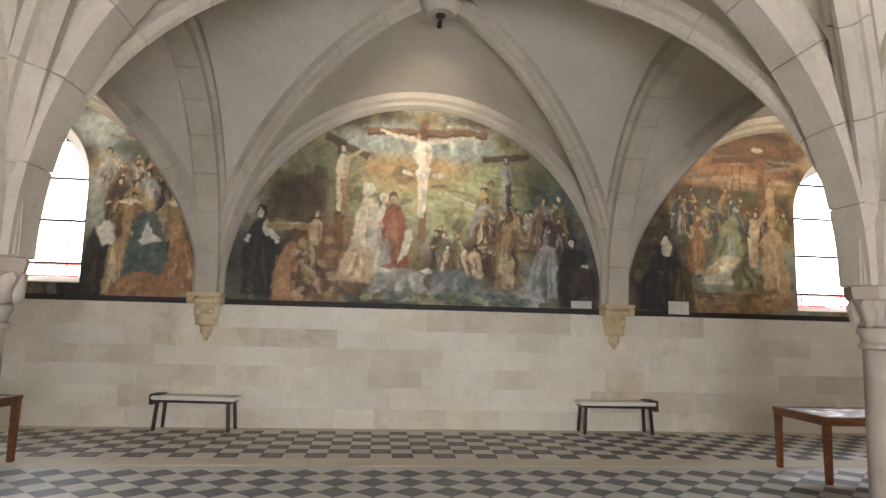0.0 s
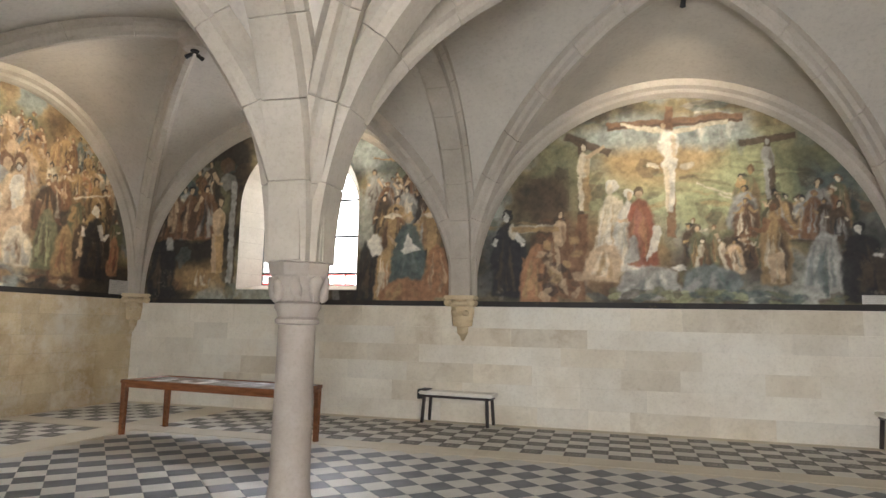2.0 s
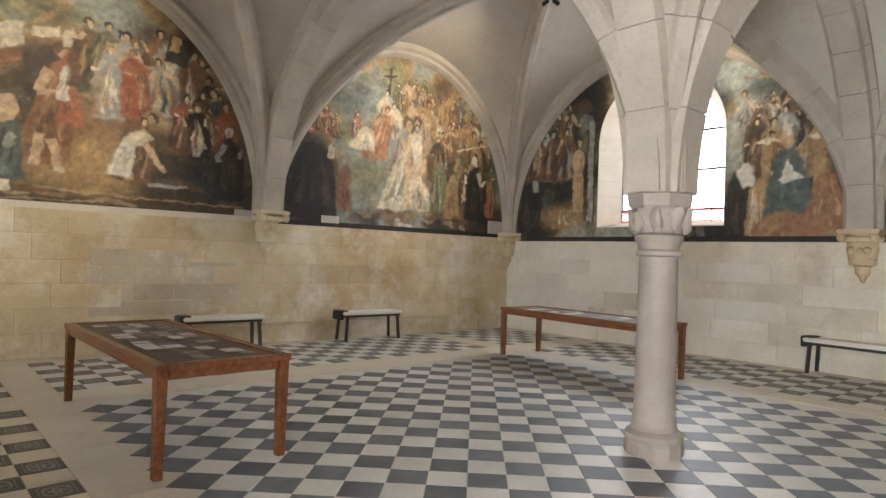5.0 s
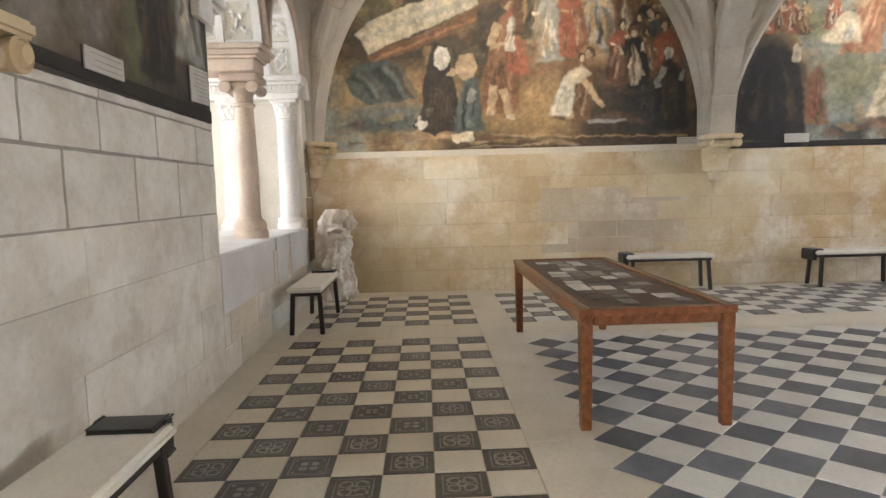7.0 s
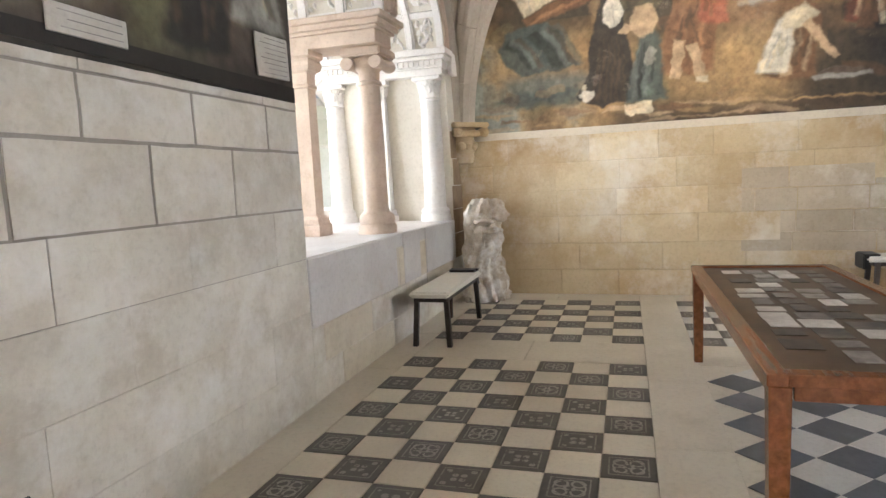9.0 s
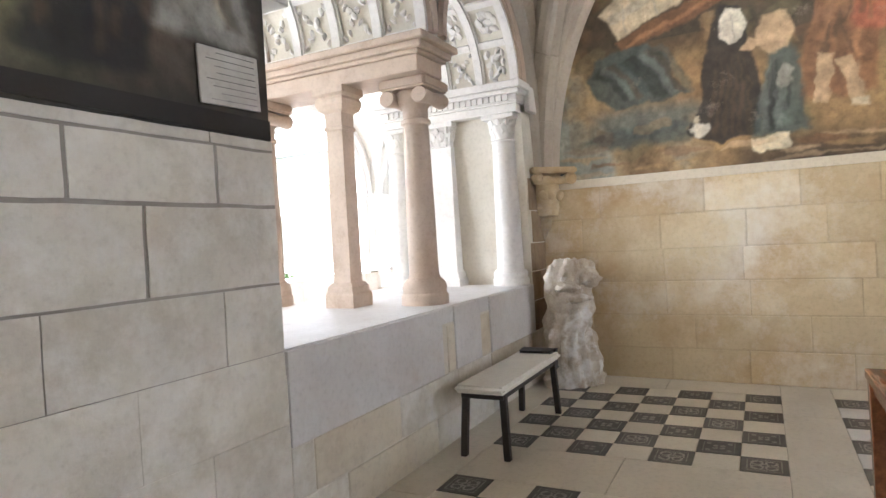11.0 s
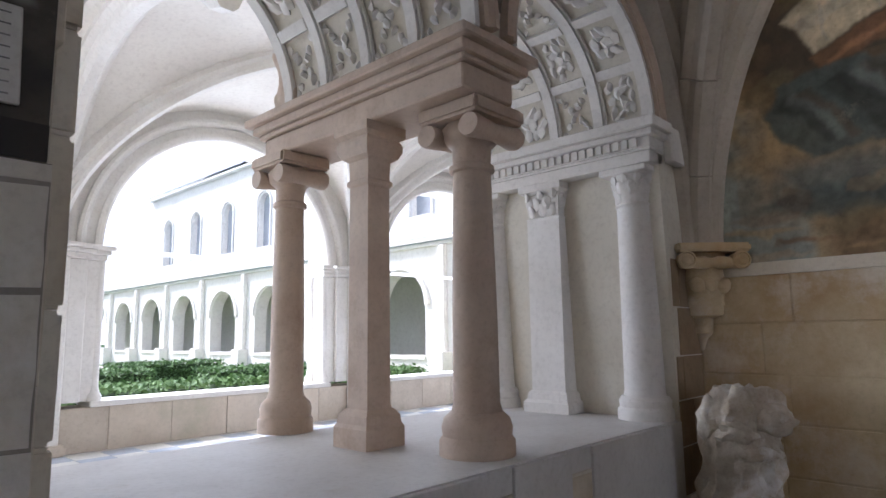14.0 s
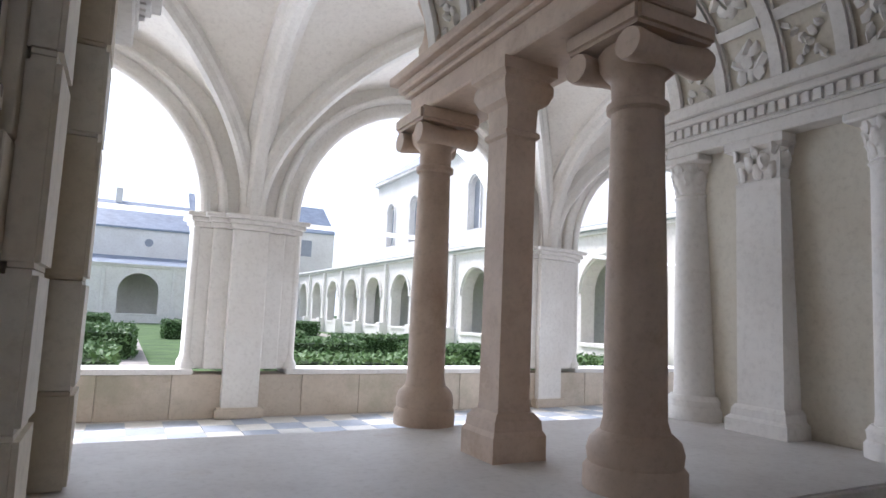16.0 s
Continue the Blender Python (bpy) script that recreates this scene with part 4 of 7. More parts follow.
for a, b in zip(piers, piers[1:]):
    n = 6
    for i in range(n):
        x0, x1 = a + (b - a) * i / n, a + (b - a) * (i + 1) / n
        part("stone", box(bmesh.new(), x0 + 0.002, x1 - 0.002, -0.42, rnd(-0.004, 0.004), 0, PAR - CF - 0.06, 0.006), "parapet_stone", parapet)
    part("coping", box(bmesh.new(), a + 0.5, b - 0.5, -0.46, 0.03, PAR - CF - 0.058, PAR - CF, 0.01, 2), "lit_stone", parapet)
R_ARC = (STEP - 1.12) / 2


def pier(x):
    c = thing("pier", (x, CP, 0), "clustered white limestone pier between the cloister arches", "pier", "cloister piers")
    for name, x0, x1, y0, y1 in (("core", -0.56, 0.56, -0.5, -0.06), ("strip", -0.4, 0.4, -0.06, 0.0), ("strip", -0.2, 0.2, 0.0, 0.09)):
        part(name, box(bmesh.new(), x0, x1, y0, y1, PAR - (0.53 if y1 > 0.05 else 0), CAP - 0.16, 0.01), "lit_stone", c)
    for sx in (-1, 1):
        part("shaft", lathe(bmesh.new(), [(0.085, PAR), (0.085, PAR + 0.06), (0.06, PAR + 0.1), (0.05, PAR + 0.16), (0.05, CAP - 0.16)], 14, (sx * 0.56, -0.1, 0)), "lit_stone", c, smooth=True)
        part("shaft", lathe(bmesh.new(), [(0.085, PAR), (0.085, PAR + 0.06), (0.06, PAR + 0.1), (0.05, PAR + 0.16), (0.05, CAP - 0.16)], 14, (sx * 0.56, -0.42, 0)), "lit_stone", c, smooth=True)
    part("plinth", box(bmesh.new(), -0.26, 0.26, 0.0, 0.15, CF, CF + 0.12, 0.02, 2), "parapet_stone", c)
    bm = bmesh.new()
    for z0, z1, g in ((CAP - 0.16, CAP - 0.1, 0.03), (CAP - 0.1, CAP - 0.05, 0.06), (CAP - 0.05, CAP, 0.1)):
        box(bm, -0.58 - g, 0.58 + g, -0.5 - g, -0.06 + g, z0, z1, 0.008)
        box(bm, -0.4 - g, 0.4 + g, -0.06 + g + 0.001, 0.03 + g, z0, z1, 0.008)
        box(bm, -0.2 - g, 0.2 + g, 0.03 + g + 0.001, 0.1 + g, z0, z1, 0.008)
    part("impost", bm, "lit_stone", c)


for x in piers[1:-1]:
    pier(x)
C_PLANE = plane((0, CP - 0.06, 0), (1, 0, 0), (0, 1, 0))
holes = []
for a, b in zip(piers, piers[1:]):
    cx = (a + b) / 2
    holes.append([(cx - R_ARC, CAP), (cx + R_ARC, CAP)] + [(cx + R_ARC * math.cos(math.pi * i / 24), CAP + R_ARC * math.sin(math.pi * i / 24)) for i in range(1, 24)])
cw = wall_with_holes("cloister_wall", piers[0] - 0.3, piers[-1] + 0.3, CAP - 0.001, 6.4, holes, C_PLANE, 0.44, "lit_stone", "white limestone arcade wall of the cloister")
trim = thing("arcade_moulding", (0, 0, 0), "moulded rings round the cloister arches", "moulding", kind="structure")
for a, b in zip(piers, piers[1:]):
    cx = (a + b) / 2
    for rr, d in ((R_ARC + 0.05, 0.05), (R_ARC + 0.24, 0.09)):
        path = [(cx - rr * math.cos(math.pi * i / 32), CP - 0.06, CAP + rr * math.sin(math.pi * i / 32)) for i in range(33)]
        part("archivolt", sweep(bmesh.new(), path, [(0.0, -0.05), (d * 0.7, -0.05), (d, -0.02), (d, 0.01), (d * 0.6, 0.04), (0.0, 0.05)], (0, 1, 0)), "lit_stone", trim)
# vault over the walk
CY0, CY1 = Y_OUT, CP - 0.06
CRISE, CDOME = 1.95, 0.22


def walk_height(u, v):
    """v runs from 1 at the piers to -1 at the room's wall, where the vault springs higher."""
    q = 1 - 0.62 * max(0.0, -v)
    return CAP + CRISE * max(math.sqrt(max(0, 1 - u * u * q)), math.sqrt(max(0, 1 - v * v))) + CDOME * (1 - u * u) * (1 - v * v)


bm = bmesh.new()
cyc, cyh = (CY0 + CY1) / 2, (CY0 - CY1) / 2
G2 = 26
for a, b in zip(piers, piers[1:]):
    cx, hx = (a + b) / 2, (b - a) / 2
    grid = []
    for i in range(G2 + 1):
        u = -math.cos(math.pi * i / G2)
        grid.append([bm.verts.new((cx + hx * u, cyc - cyh * math.cos(math.pi * j / G2), walk_height(u, math.cos(math.pi * j / G2)))) for j in range(G2 + 1)])
    for i in range(G2):
        for j in range(G2):
            bm.faces.new((grid[i][j], grid[i][j + 1], grid[i + 1][j + 1], grid[i + 1][j]))
bmesh.ops.remove_doubles(bm, verts=bm.verts[:], dist=0.001)
vault = tagged(part("cloister_ceiling", bm, "vault_courses", smooth=25), "white stone rib vault over the cloister walk", "ceiling", kind="structure")
bm = box(bmesh.new(), piers[0] - 0.5, piers[-1] + 0.5, CP - 0.55, Y_OUT, 6.4, 6.7)
tagged(part("cloister_roof", bm, "mortar"), "roof slab over the cloister walk", "roof", kind="structure")
for x, e in ((piers[0] - 0.5, -1), (piers[-1] + 0.5, 1)):
    tagged(part("cloister_end_wall", box(bmesh.new(), x - 0.2, x + 0.2, CP - 0.5, Y_OUT, CF, 6.4), "lit_stone"), "plain limestone end wall of the walk", "wall", kind="structure")
SMALL = [(a * 0.62, b * 0.62) for a, b in RIB]
for a, b in zip(piers, piers[1:]):
    cx, hx = (a + b) / 2, (b - a) / 2
    for s in (1, -1):
        path = []
        for i in range(0 if s > 0 else 8, 29 if s > 0 else 37):
            u = -math.cos(math.pi * i / 36)
            path.append((cx + hx * u, cyc + s * cyh * u, walk_height(u, -s * u)))
        part("diagonal_rib", sweep(bmesh.new(), path, SMALL, (-s * cyh, hx, 0)), "lit_stone", vault)
for x in piers:
    path = [(x, cyc - cyh * math.cos(math.pi * i / 36), walk_height(1.0, math.cos(math.pi * i / 36))) for i in range(29)]
    part("transverse_rib", sweep(bmesh.new(), path, [(p * 0.9, q * 0.7) for p, q in RIB], (1, 0, 0)), "lit_stone", vault)

# ---- cloister garth ----
g = bmesh.new()
box(g, -700, 700, -700, CP - 0.5, CF - 0.5, CF - 0.15)
tagged(part("ground", g, "grass"), "mown green cloister lawn", "ground", kind="structure")
GZ = CF - 0.15
bm = bmesh.new()
for x0, x1, y0, y1 in ((-16.5, 12, -9.0, -7.7), (-11.4, -10.2, -44, -9.0), (-16.5, -15.3, -44, -9.0), (-6.3, -5.1, -44, -9.0)):
    box(bm, x0, x1, y0, y1, GZ - 0.05, GZ + 0.012)
tagged(part("gravel_path", bm, "gravel"), "pale gravel paths between the hedges", "path", kind="structure")


def hedge(x0, x1, y0, y1, h, seed):
    """A clipped hedge: a rough core, darkened for the shade inside, under a coat of small leaf clumps."""
    c = thing("hedge", ((x0 + x1) / 2, (y0 + y1) / 2, GZ), "clipped green box hedge bordering the lawn", "hedge", "clipped hedges")
    lx, ly = (x1 - x0) / 2, (y1 - y0) / 2
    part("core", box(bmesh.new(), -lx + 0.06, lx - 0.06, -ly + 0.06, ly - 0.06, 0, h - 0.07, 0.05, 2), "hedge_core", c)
    rs = random.Random(seed)
    verts, faces = [], []
    n = int(min(5200, 300 * (2 * lx * h * 2 + 2 * ly * h * 2 + 4 * lx * ly)))
    for _ in range(n):
        f = rs.random()
        areas = (4 * lx * ly, 4 * lx * h, 4 * ly * h)
        f *= sum(areas)
        if f < areas[0]:
            p = Vector((rs.uniform(-lx, lx), rs.uniform(-ly, ly), h))
        elif f < areas[0] + areas[1]:
            p = Vector((rs.uniform(-lx, lx), rs.choice((-ly, ly)), rs.uniform(0.03, h)))
        else:
            p = Vector((rs.choice((-lx, lx)), rs.uniform(-ly, ly), rs.uniform(0.03, h)))
        p += Vector((rs.gauss(0, 0.03), rs.gauss(0, 0.03), rs.gauss(0, 0.035)))
        q = Euler((rs.uniform(-1, 1), rs.uniform(-1, 1), rs.uniform(0, 6.28))).to_matrix()
        s = rs.uniform(0.035, 0.075)
        b = len(verts)
        for d in ((-1, 0, 0), (0, -0.55, 0.15), (1, 0, 0), (0, 0.55, 0.15)):
            verts.append(p + q @ (Vector(d) * s))
        faces.append((b, b + 1, b + 2, b + 3))
    me = bpy.data.meshes.new("leaves")
    me.from_pydata(verts, [], faces)
    me.materials.append(M["leaf"])
    ob = new("leaves", me)
    ob.parent = c
    tagged(ob, kind="stuff")


k = 0
for x0, x1, y0, y1, h in ((-11.0, -7.0, -10.2, -9.2, 0.62), (-5.6, -4.3, -12.5, -9.4, 0.62), (-11.3, -7.4, -16.0, -15.0, 0.6), (-15.0, -11.9, -10.4, -9.4, 0.62), (-15.0, -12.0, -14.6, -13.6, 0.6), (-11.2, -8.0, -21.5, -20.5, 0.6),
                           (-15.2, -11.8, -20.0, -19.0, 0.6), (-6.0, -4.6, -20.5, -16.5, 0.7), (-3.9, -2.4, -26.5, -18.0, 0.7), (-9.5, -7.2, -28.0, -26.6, 0.7), (-5.2, -1.0, -31.0, -29.0, 0.8), (-3.2, -1.2, -13.5, -12.0, 0.65), (-15.2, -8.6, -34.0, -32.6, 0.7)):
    k += 1
    hedge(x0, x1, y0, y1, h, k)


# ---- the galleries across the garth ----
def gallery(name, origin, turn, bays, span, base, cap, eave, label, upper=None):
    """An arcaded gallery: its front along x, facing +y."""
    t = thing(name, origin, label, "building", "cloister galleries", turn)
    L = bays * span
    pl = Matrix.Identity(4)
    pl = plane((0, 0, 0), (1, 0, 0), (0, 1, 0))
    r = span * 0.29
    hs = []
    for i in range(bays):
        cx = (i + 0.5) * span
        hs.append([(cx - r, base), (cx + r, base)] + [(cx + r * math.cos(math.pi * q / 14), cap + r * math.sin(math.pi * q / 14)) for q in range(15)])
    w = wall_with_holes("wall", 0, L, -0.4, eave, hs, pl, 0.5, "far_stone", "white limestone arcade")
    for key in ("category", "kind"):
        del w[key]
    w.parent = t
    part("back_wall", box(bmesh.new(), 0, L, -4.4, -4.0, -0.4, eave), "far_stone", t)
    part("ceiling", box(bmesh.new(), 0, L, -4.0, -0.5, eave - 0.5, eave - 0.3), "far_stone", t)
    for z0, z1, d in ((eave - 0.12, eave, 0.22), (eave - 0.24, eave - 0.12, 0.12)):
        part("cornice", box(bmesh.new(), 0, L, 0.0, d, z0, z1, 0.02), "far_stone", t)
    for i in range(bays + 1):
        x = i * span
        part("buttress", box(bmesh.new(), x - 0.28, x + 0.28, 0.0, 0.4, -0.4, base + 0.15, 0.02), "far_stone", t)
        part("shaft", box(bmesh.new(), x - 0.12, x + 0.12, 0.0, 0.16, base + 0.15, eave - 0.24, 0.02), "far_stone", t)
    for i in range(bays):
        cx = (i + 0.5) * span
        path = [(cx - (r + 0.1) * math.cos(math.pi * q / 16), 0.0, cap + (r + 0.1) * math.sin(math.pi * q / 16)) for q in range(17)]
        part("archivolt", sweep(bmesh.new(), path, [(0, -0.08), (0.08, -0.08), (0.08, 0.06), (0, 0.06)], (0, 1, 0)), "far_stone", t)
        part("parapet", box(bmesh.new(), cx - r - 0.02, cx + r + 0.02, -0.44, 0.06, base - 0.1, base + 0.02, 0.01), "far_stone", t)
    return t, L


GL = 46.0
gw, L = gallery("west_gallery", (-17.6, CP - 0.6, GZ), -90, 11, 3.6, 0.75, 2.2, 4.1, "sunlit white stone gallery with round arches")
gs, L2 = gallery("south_gallery", (18.0, CP - 39.6, GZ), 180, 10, 4.4, 0.6, 2.1, 4.0, "white stone gallery with arches under a slate roof")
gs.matrix_basis = pose(-17.6, CP - 40.2, GZ, 0, 0, 0)


def slate_roof(t, L, y0, y1, z0, z1):
    bm = bmesh.new()
    vs = [bm.verts.new(p) for p in ((0, y0, z0), (L, y0, z0), (L, y1, z1), (0, y1, z1), (0, y0, z0 - 0.15), (L, y0, z0 - 0.15), (L, y1, z1 - 0.15), (0, y1, z1 - 0.15))]
    for f in ((0, 1, 2, 3), (7, 6, 5, 4), (0, 4, 5, 1), (1, 5, 6, 2), (2, 6, 7, 3), (3, 7, 4, 0)):
        bm.faces.new([vs[i] for i in f])
    return part("roof", bm, "slate", t, "blue grey slate roof")


# upper storey and slate roof behind the south gallery
part("upper_wall", box(bmesh.new(), 0, 44, -4.6, -4.2, 4.0, 7.0), "far_stone", gs)
slate_roof(gs, 44, 0.1, -4.2, 4.02, 4.8)
slate_roof(gs, 44, -4.0, -9.0, 7.0, 9.6)
for i in range(6):
    o = part("oval_window", lathe(bmesh.new(), [(0.34, 0), (0.42, 0.02), (0.42, 0.06), (0.3, 0.08)], 16), "far_stone", gs, m=pose(4 + i * 6.5, -4.2, 5.9, -90, 0, 0))
    part("pane", lathe(bmesh.new(), [(0.3, 0.0), (0.3, 0.05)], 16), "far_shade", o, m=Matrix.Translation((0, 0, 0.035)))
    part("chimney", box(bmesh.new(), 5.6 + i * 7, 6.1 + i * 7, -9.2, -8.6, 9.2, 10.6, 0.03), "far_stone", gs)
# tall building behind the west gallery
hall = thing("tall_hall", (-22.5, CP - 3.0, GZ), "tall white limestone hall with round-headed windows and slate roof", "building", turn=-90)
HL = 34.0
hs = []
for i in range(8):
    cx = 3.0 + i * 4.0
    hs.append([(cx - 0.55, 6.2), (cx + 0.55, 6.2)] + [(cx + 0.55 * math.cos(math.pi * q / 12), 8.6 + 0.55 * math.sin(math.pi * q / 12)) for q in range(13)])
w = wall_with_holes("wall", 0, HL, -0.4, 11.2, hs, plane((0, 0, 0), (1, 0, 0), (0, 1, 0)), 0.5, "far_stone", "white limestone wall")
for key in ("category", "kind"):
    del w[key]
w.parent = hall
for i in range(8):
    cx = 3.0 + i * 4.0
    part("pane", box(bmesh.new(), cx - 0.6, cx + 0.6, -0.4, -0.3, 6.1, 9.3), "far_shade", hall)
    path = [(cx - 0.7 * math.cos(math.pi * q / 12), 0.0, 8.6 + 0.7 * math.sin(math.pi * q / 12)) for q in range(13)]
    part("hood_mould", sweep(bmesh.new(), path, [(0, -0.06), (0.1, -0.06), (0.1, 0.05), (0, 0.05)], (0, 1, 0)), "far_stone", hall)
    part("jamb_shaft", box(bmesh.new(), cx - 0.74, cx - 0.62, 0.0, 0.08, 6.2, 8.6, 0.02), "far_stone", hall)
    part("jamb_shaft", box(bmesh.new(), cx + 0.62, cx + 0.74, 0.0, 0.08, 6.2, 8.6, 0.02), "far_stone", hall)
part("cornice", box(bmesh.new(), 0, HL, 0, 0.3, 10.9, 11.2, 0.03), "far_stone", hall)
part("gable", box(bmesh.new(), 0, HL, -9.0, -0.5, -0.4, 11.2), "far_stone", hall)
slate_roof(hall, HL, 0.3, -4.7, 11.2, 15.0)
slate_roof(gw, L, 0.2, -4.3, 4.12, 4.5)
low = thing("low_house", (-16.0, CP - 46.0, GZ), "far white stone house with dark slate roof", "building")
part("wall", box(bmesh.new(), -6, 6, -8, 0, 0, 8.2), "far_stone", low)
slate_roof(low, 12, 0.2, -4.0, 8.2, 11.0).matrix_basis = Matrix.Translation((-6, 0, 0))
for i in range(3):
    part("window", box(bmesh.new(), -4 + i * 3.2, -3.1 + i * 3.2, 0.0, 0.03, 6.0, 7.4), "far_shade", low)

# bright haze of the sky all round, far beyond the roofs
bm = bmesh.new()
ring = [[bm.verts.new((170 * math.cos(2 * math.pi * i / 64), -20 + 170 * math.sin(2 * math.pi * i / 64), z)) for i in range(64)] for z in (-2, 110)]
for i in range(64):
    j = (i + 1) % 64
    bm.faces.new((ring[0][i], ring[0][j], ring[1][j], ring[1][i]))
hz, hnt, hb = nodes_of("sky_haze")
em = hnt.nodes.new("ShaderNodeEmission")
em.inputs[0].default_value, em.inputs[1].default_value = (0.92, 0.96, 1.0, 1), 1.7
hnt.links.new(em.outputs[0], hnt.nodes["Material Output"].inputs[0])
tagged(part("backdrop", bm, hz), "white hazy overcast sky beyond the roofs", "sky", kind="structure")


# ---- murals ----
class ValueNoise:
    """Smooth lattice noise on arrays, from 0 to 1."""

    def __init__(self, seed):
        self.t = np.random.RandomState(seed).rand(64, 64)

    def one(self, x, y):
        xi, yi = np.floor(x).astype(int), np.floor(y).astype(int)
        fx, fy = x - xi, y - yi
        fx, fy = fx * fx * (3 - 2 * fx), fy * fy * (3 - 2 * fy)
        t = self.t
        a, b = t[xi % 64, yi % 64], t[(xi + 1) % 64, yi % 64]
        c, d = t[xi % 64, (yi + 1) % 64], t[(xi + 1) % 64, (yi + 1) % 64]
        return (a * (1 - fx) + b * fx) * (1 - fy) + (c * (1 - fx) + d * fx) * fy

    def __call__(self, x, y, octaves=4):
        v, w = 0, 0.5
        for k in range(octaves):
            v = v + w * self.one(x * 2 ** k + 7.3 * k, y * 2 ** k + 3.1 * k)
            w /= 2
        return v / (1 - 0.5 ** octaves)


TONE = {
    "black": (0.022, 0.02, 0.02), "umber": (0.075, 0.05, 0.03), "brown": (0.19, 0.10, 0.05), "ochre": (0.38, 0.25, 0.115), "flesh": (0.50, 0.36, 0.22), "cream": (0.60, 0.52, 0.37), "white": (0.66, 0.62, 0.52),
    "red": (0.30, 0.10, 0.055), "orange": (0.35, 0.175, 0.085), "olive": (0.15, 0.145, 0.075), "green": (0.33, 0.34, 0.18), "teal": (0.075, 0.10, 0.09), "blue": (0.155, 0.175, 0.16), "grey": (0.32, 0.31, 0.27), "sky": (0.36, 0.40, 0.36),
}


def old_paint():
    m, nt, bs = nodes_of("old_wall_paint")
    at = nt.nodes.new("ShaderNodeVertexColor")
    at.layer_name = "paint"
    n2 = noise_tex(nt, 38, 5, 0.75)
    n3 = noise_tex(nt, 3.0, 7, 0.75)
    sp = ramp(nt, n2, [(0.3, (0.8, 0.79, 0.77)), (0.5, (1, 1, 1)), (0.8, (1.1, 1.09, 1.06))])
    col = mixc(nt, 1.0, at.outputs[0], sp, "MULTIPLY")
    col = mixc(nt, ramp(nt, n3, [(0.6, (0, 0, 0)), (0.72, (0.35, 0.35, 0.35))]), col, (0.36, 0.31, 0.23))
    nt.links.new(col, bs.inputs["Base Color"])
    bs.inputs["Roughness"].default_value = 0.68
    bump(nt, bs, n2, 0.1, 0.004)
    return m


M["old_paint"] = old_paint()


class Canvas:
    """A painted field: soft strokes laid on a fine grid that stands on the wall."""

    def __init__(self, owner, m, x0, x1, z0, z1, keep, snap, seed, stops, scale, res=0.018):
        self.sharp = 0.7
        self.owner, self.m, self.keep, self.snap, self.rs = owner, m, keep, snap, random.Random(seed)
        self.nx, self.nz = int((x1 - x0) / res) + 1, int((z1 - z0) / res) + 1
        self.res, self.x0, self.z0 = res, x0, z0
        gx, gz = np.meshgrid(x0 + res * np.arange(self.nx), z0 + res * np.arange(self.nz), indexing="ij")
        vn, v2 = ValueNoise(seed), ValueNoise(seed + 50)
        self.gx, self.gz = gx, gz
        # strokes are laid through a slight waver, so that no edge runs true
        self.wx = gx + 0.07 * (vn(gx * 5, gz * 5) - 0.5) + 0.045 * (v2(gx * 16, gz * 16) - 0.5)
        self.wz = gz + 0.07 * (v2(gx * 5 + 9, gz * 5) - 0.5) + 0.045 * (vn(gx * 16, gz * 16 + 5) - 0.5)
        v = np.clip((vn(gx * scale, gz * scale, 5) - 0.5) * 1.9 + 0.5, 0, 1)
        self.c = np.stack([np.interp(v, [p for p, _ in stops], [q[k] for _, q in stops]) for k in range(3)], -1)
        self.v2 = v2

    def poly(self, pts, color, soft=0.03, strength=0.92):
        xs, zs = [p[0] for p in pts], [p[1] for p in pts]
        i0, i1 = int((min(xs) - 0.12 - self.x0) / self.res), int((max(xs) + 0.12 - self.x0) / self.res) + 1
        j0, j1 = int((min(zs) - 0.12 - self.z0) / self.res), int((max(zs) + 0.12 - self.z0) / self.res) + 1
        i0, j0 = max(0, i0), max(0, j0)
        if i1 <= i0 or j1 <= j0:
            return
        X, Z = self.wx[i0:i1, j0:j1], self.wz[i0:i1, j0:j1]
        if X.size == 0:
            return
        d2, ins = np.full(X.shape, 9.0), np.zeros(X.shape, bool)
        for (ax, az), (bx, bz) in zip(pts, pts[1:] + pts[:1]):
            ex, ez = bx - ax, bz - az
            t = np.clip(((X - ax) * ex + (Z - az) * ez) / (ex * ex + ez * ez + 1e-9), 0, 1)
            d2 = np.minimum(d2, (X - ax - t * ex) ** 2 + (Z - az - t * ez) ** 2)
            if abs(ez) > 1e-9:
                ins ^= ((az > Z) != (bz > Z)) & (X < ex * (Z - az) / ez + ax)
        if soft < 0.09:
            soft *= self.sharp
        sd = np.where(ins, -1, 1) * np.sqrt(d2)
        a = np.clip(0.5 - sd / (2 * soft), 0, 1)
        a = a * a * (3 - 2 * a) * strength
        k = self.rs.uniform(0.82, 1.15)
        tone = np.array(TONE[color]) * k
        body = 0.78 + 0.44 * self.v2(X * 6, Z * 6, 3)
        blk = self.c[i0:i1, j0:j1]
        self.c[i0:i1, j0:j1] = blk * (1 - a[..., None]) + tone * (a * body)[..., None]

    def blob(self, x, y, w, h, color, turn=0.0, rough=0.16, n=12, soft=None, strength=0.9):
        c, s = math.cos(radians(turn)), math.sin(radians(turn))
        pts = []
        for i in range(n):
            a = 2 * math.pi * i / n
            r = 1 + self.rs.uniform(-rough, rough)
            px, py = w / 2 * r * math.cos(a), h / 2 * r * math.sin(a)
            pts.append((x + px * c - py * s, y + px * s + py * c))
        self.poly(pts, color, soft or max(0.02, min(w, h) * 0.16), strength)

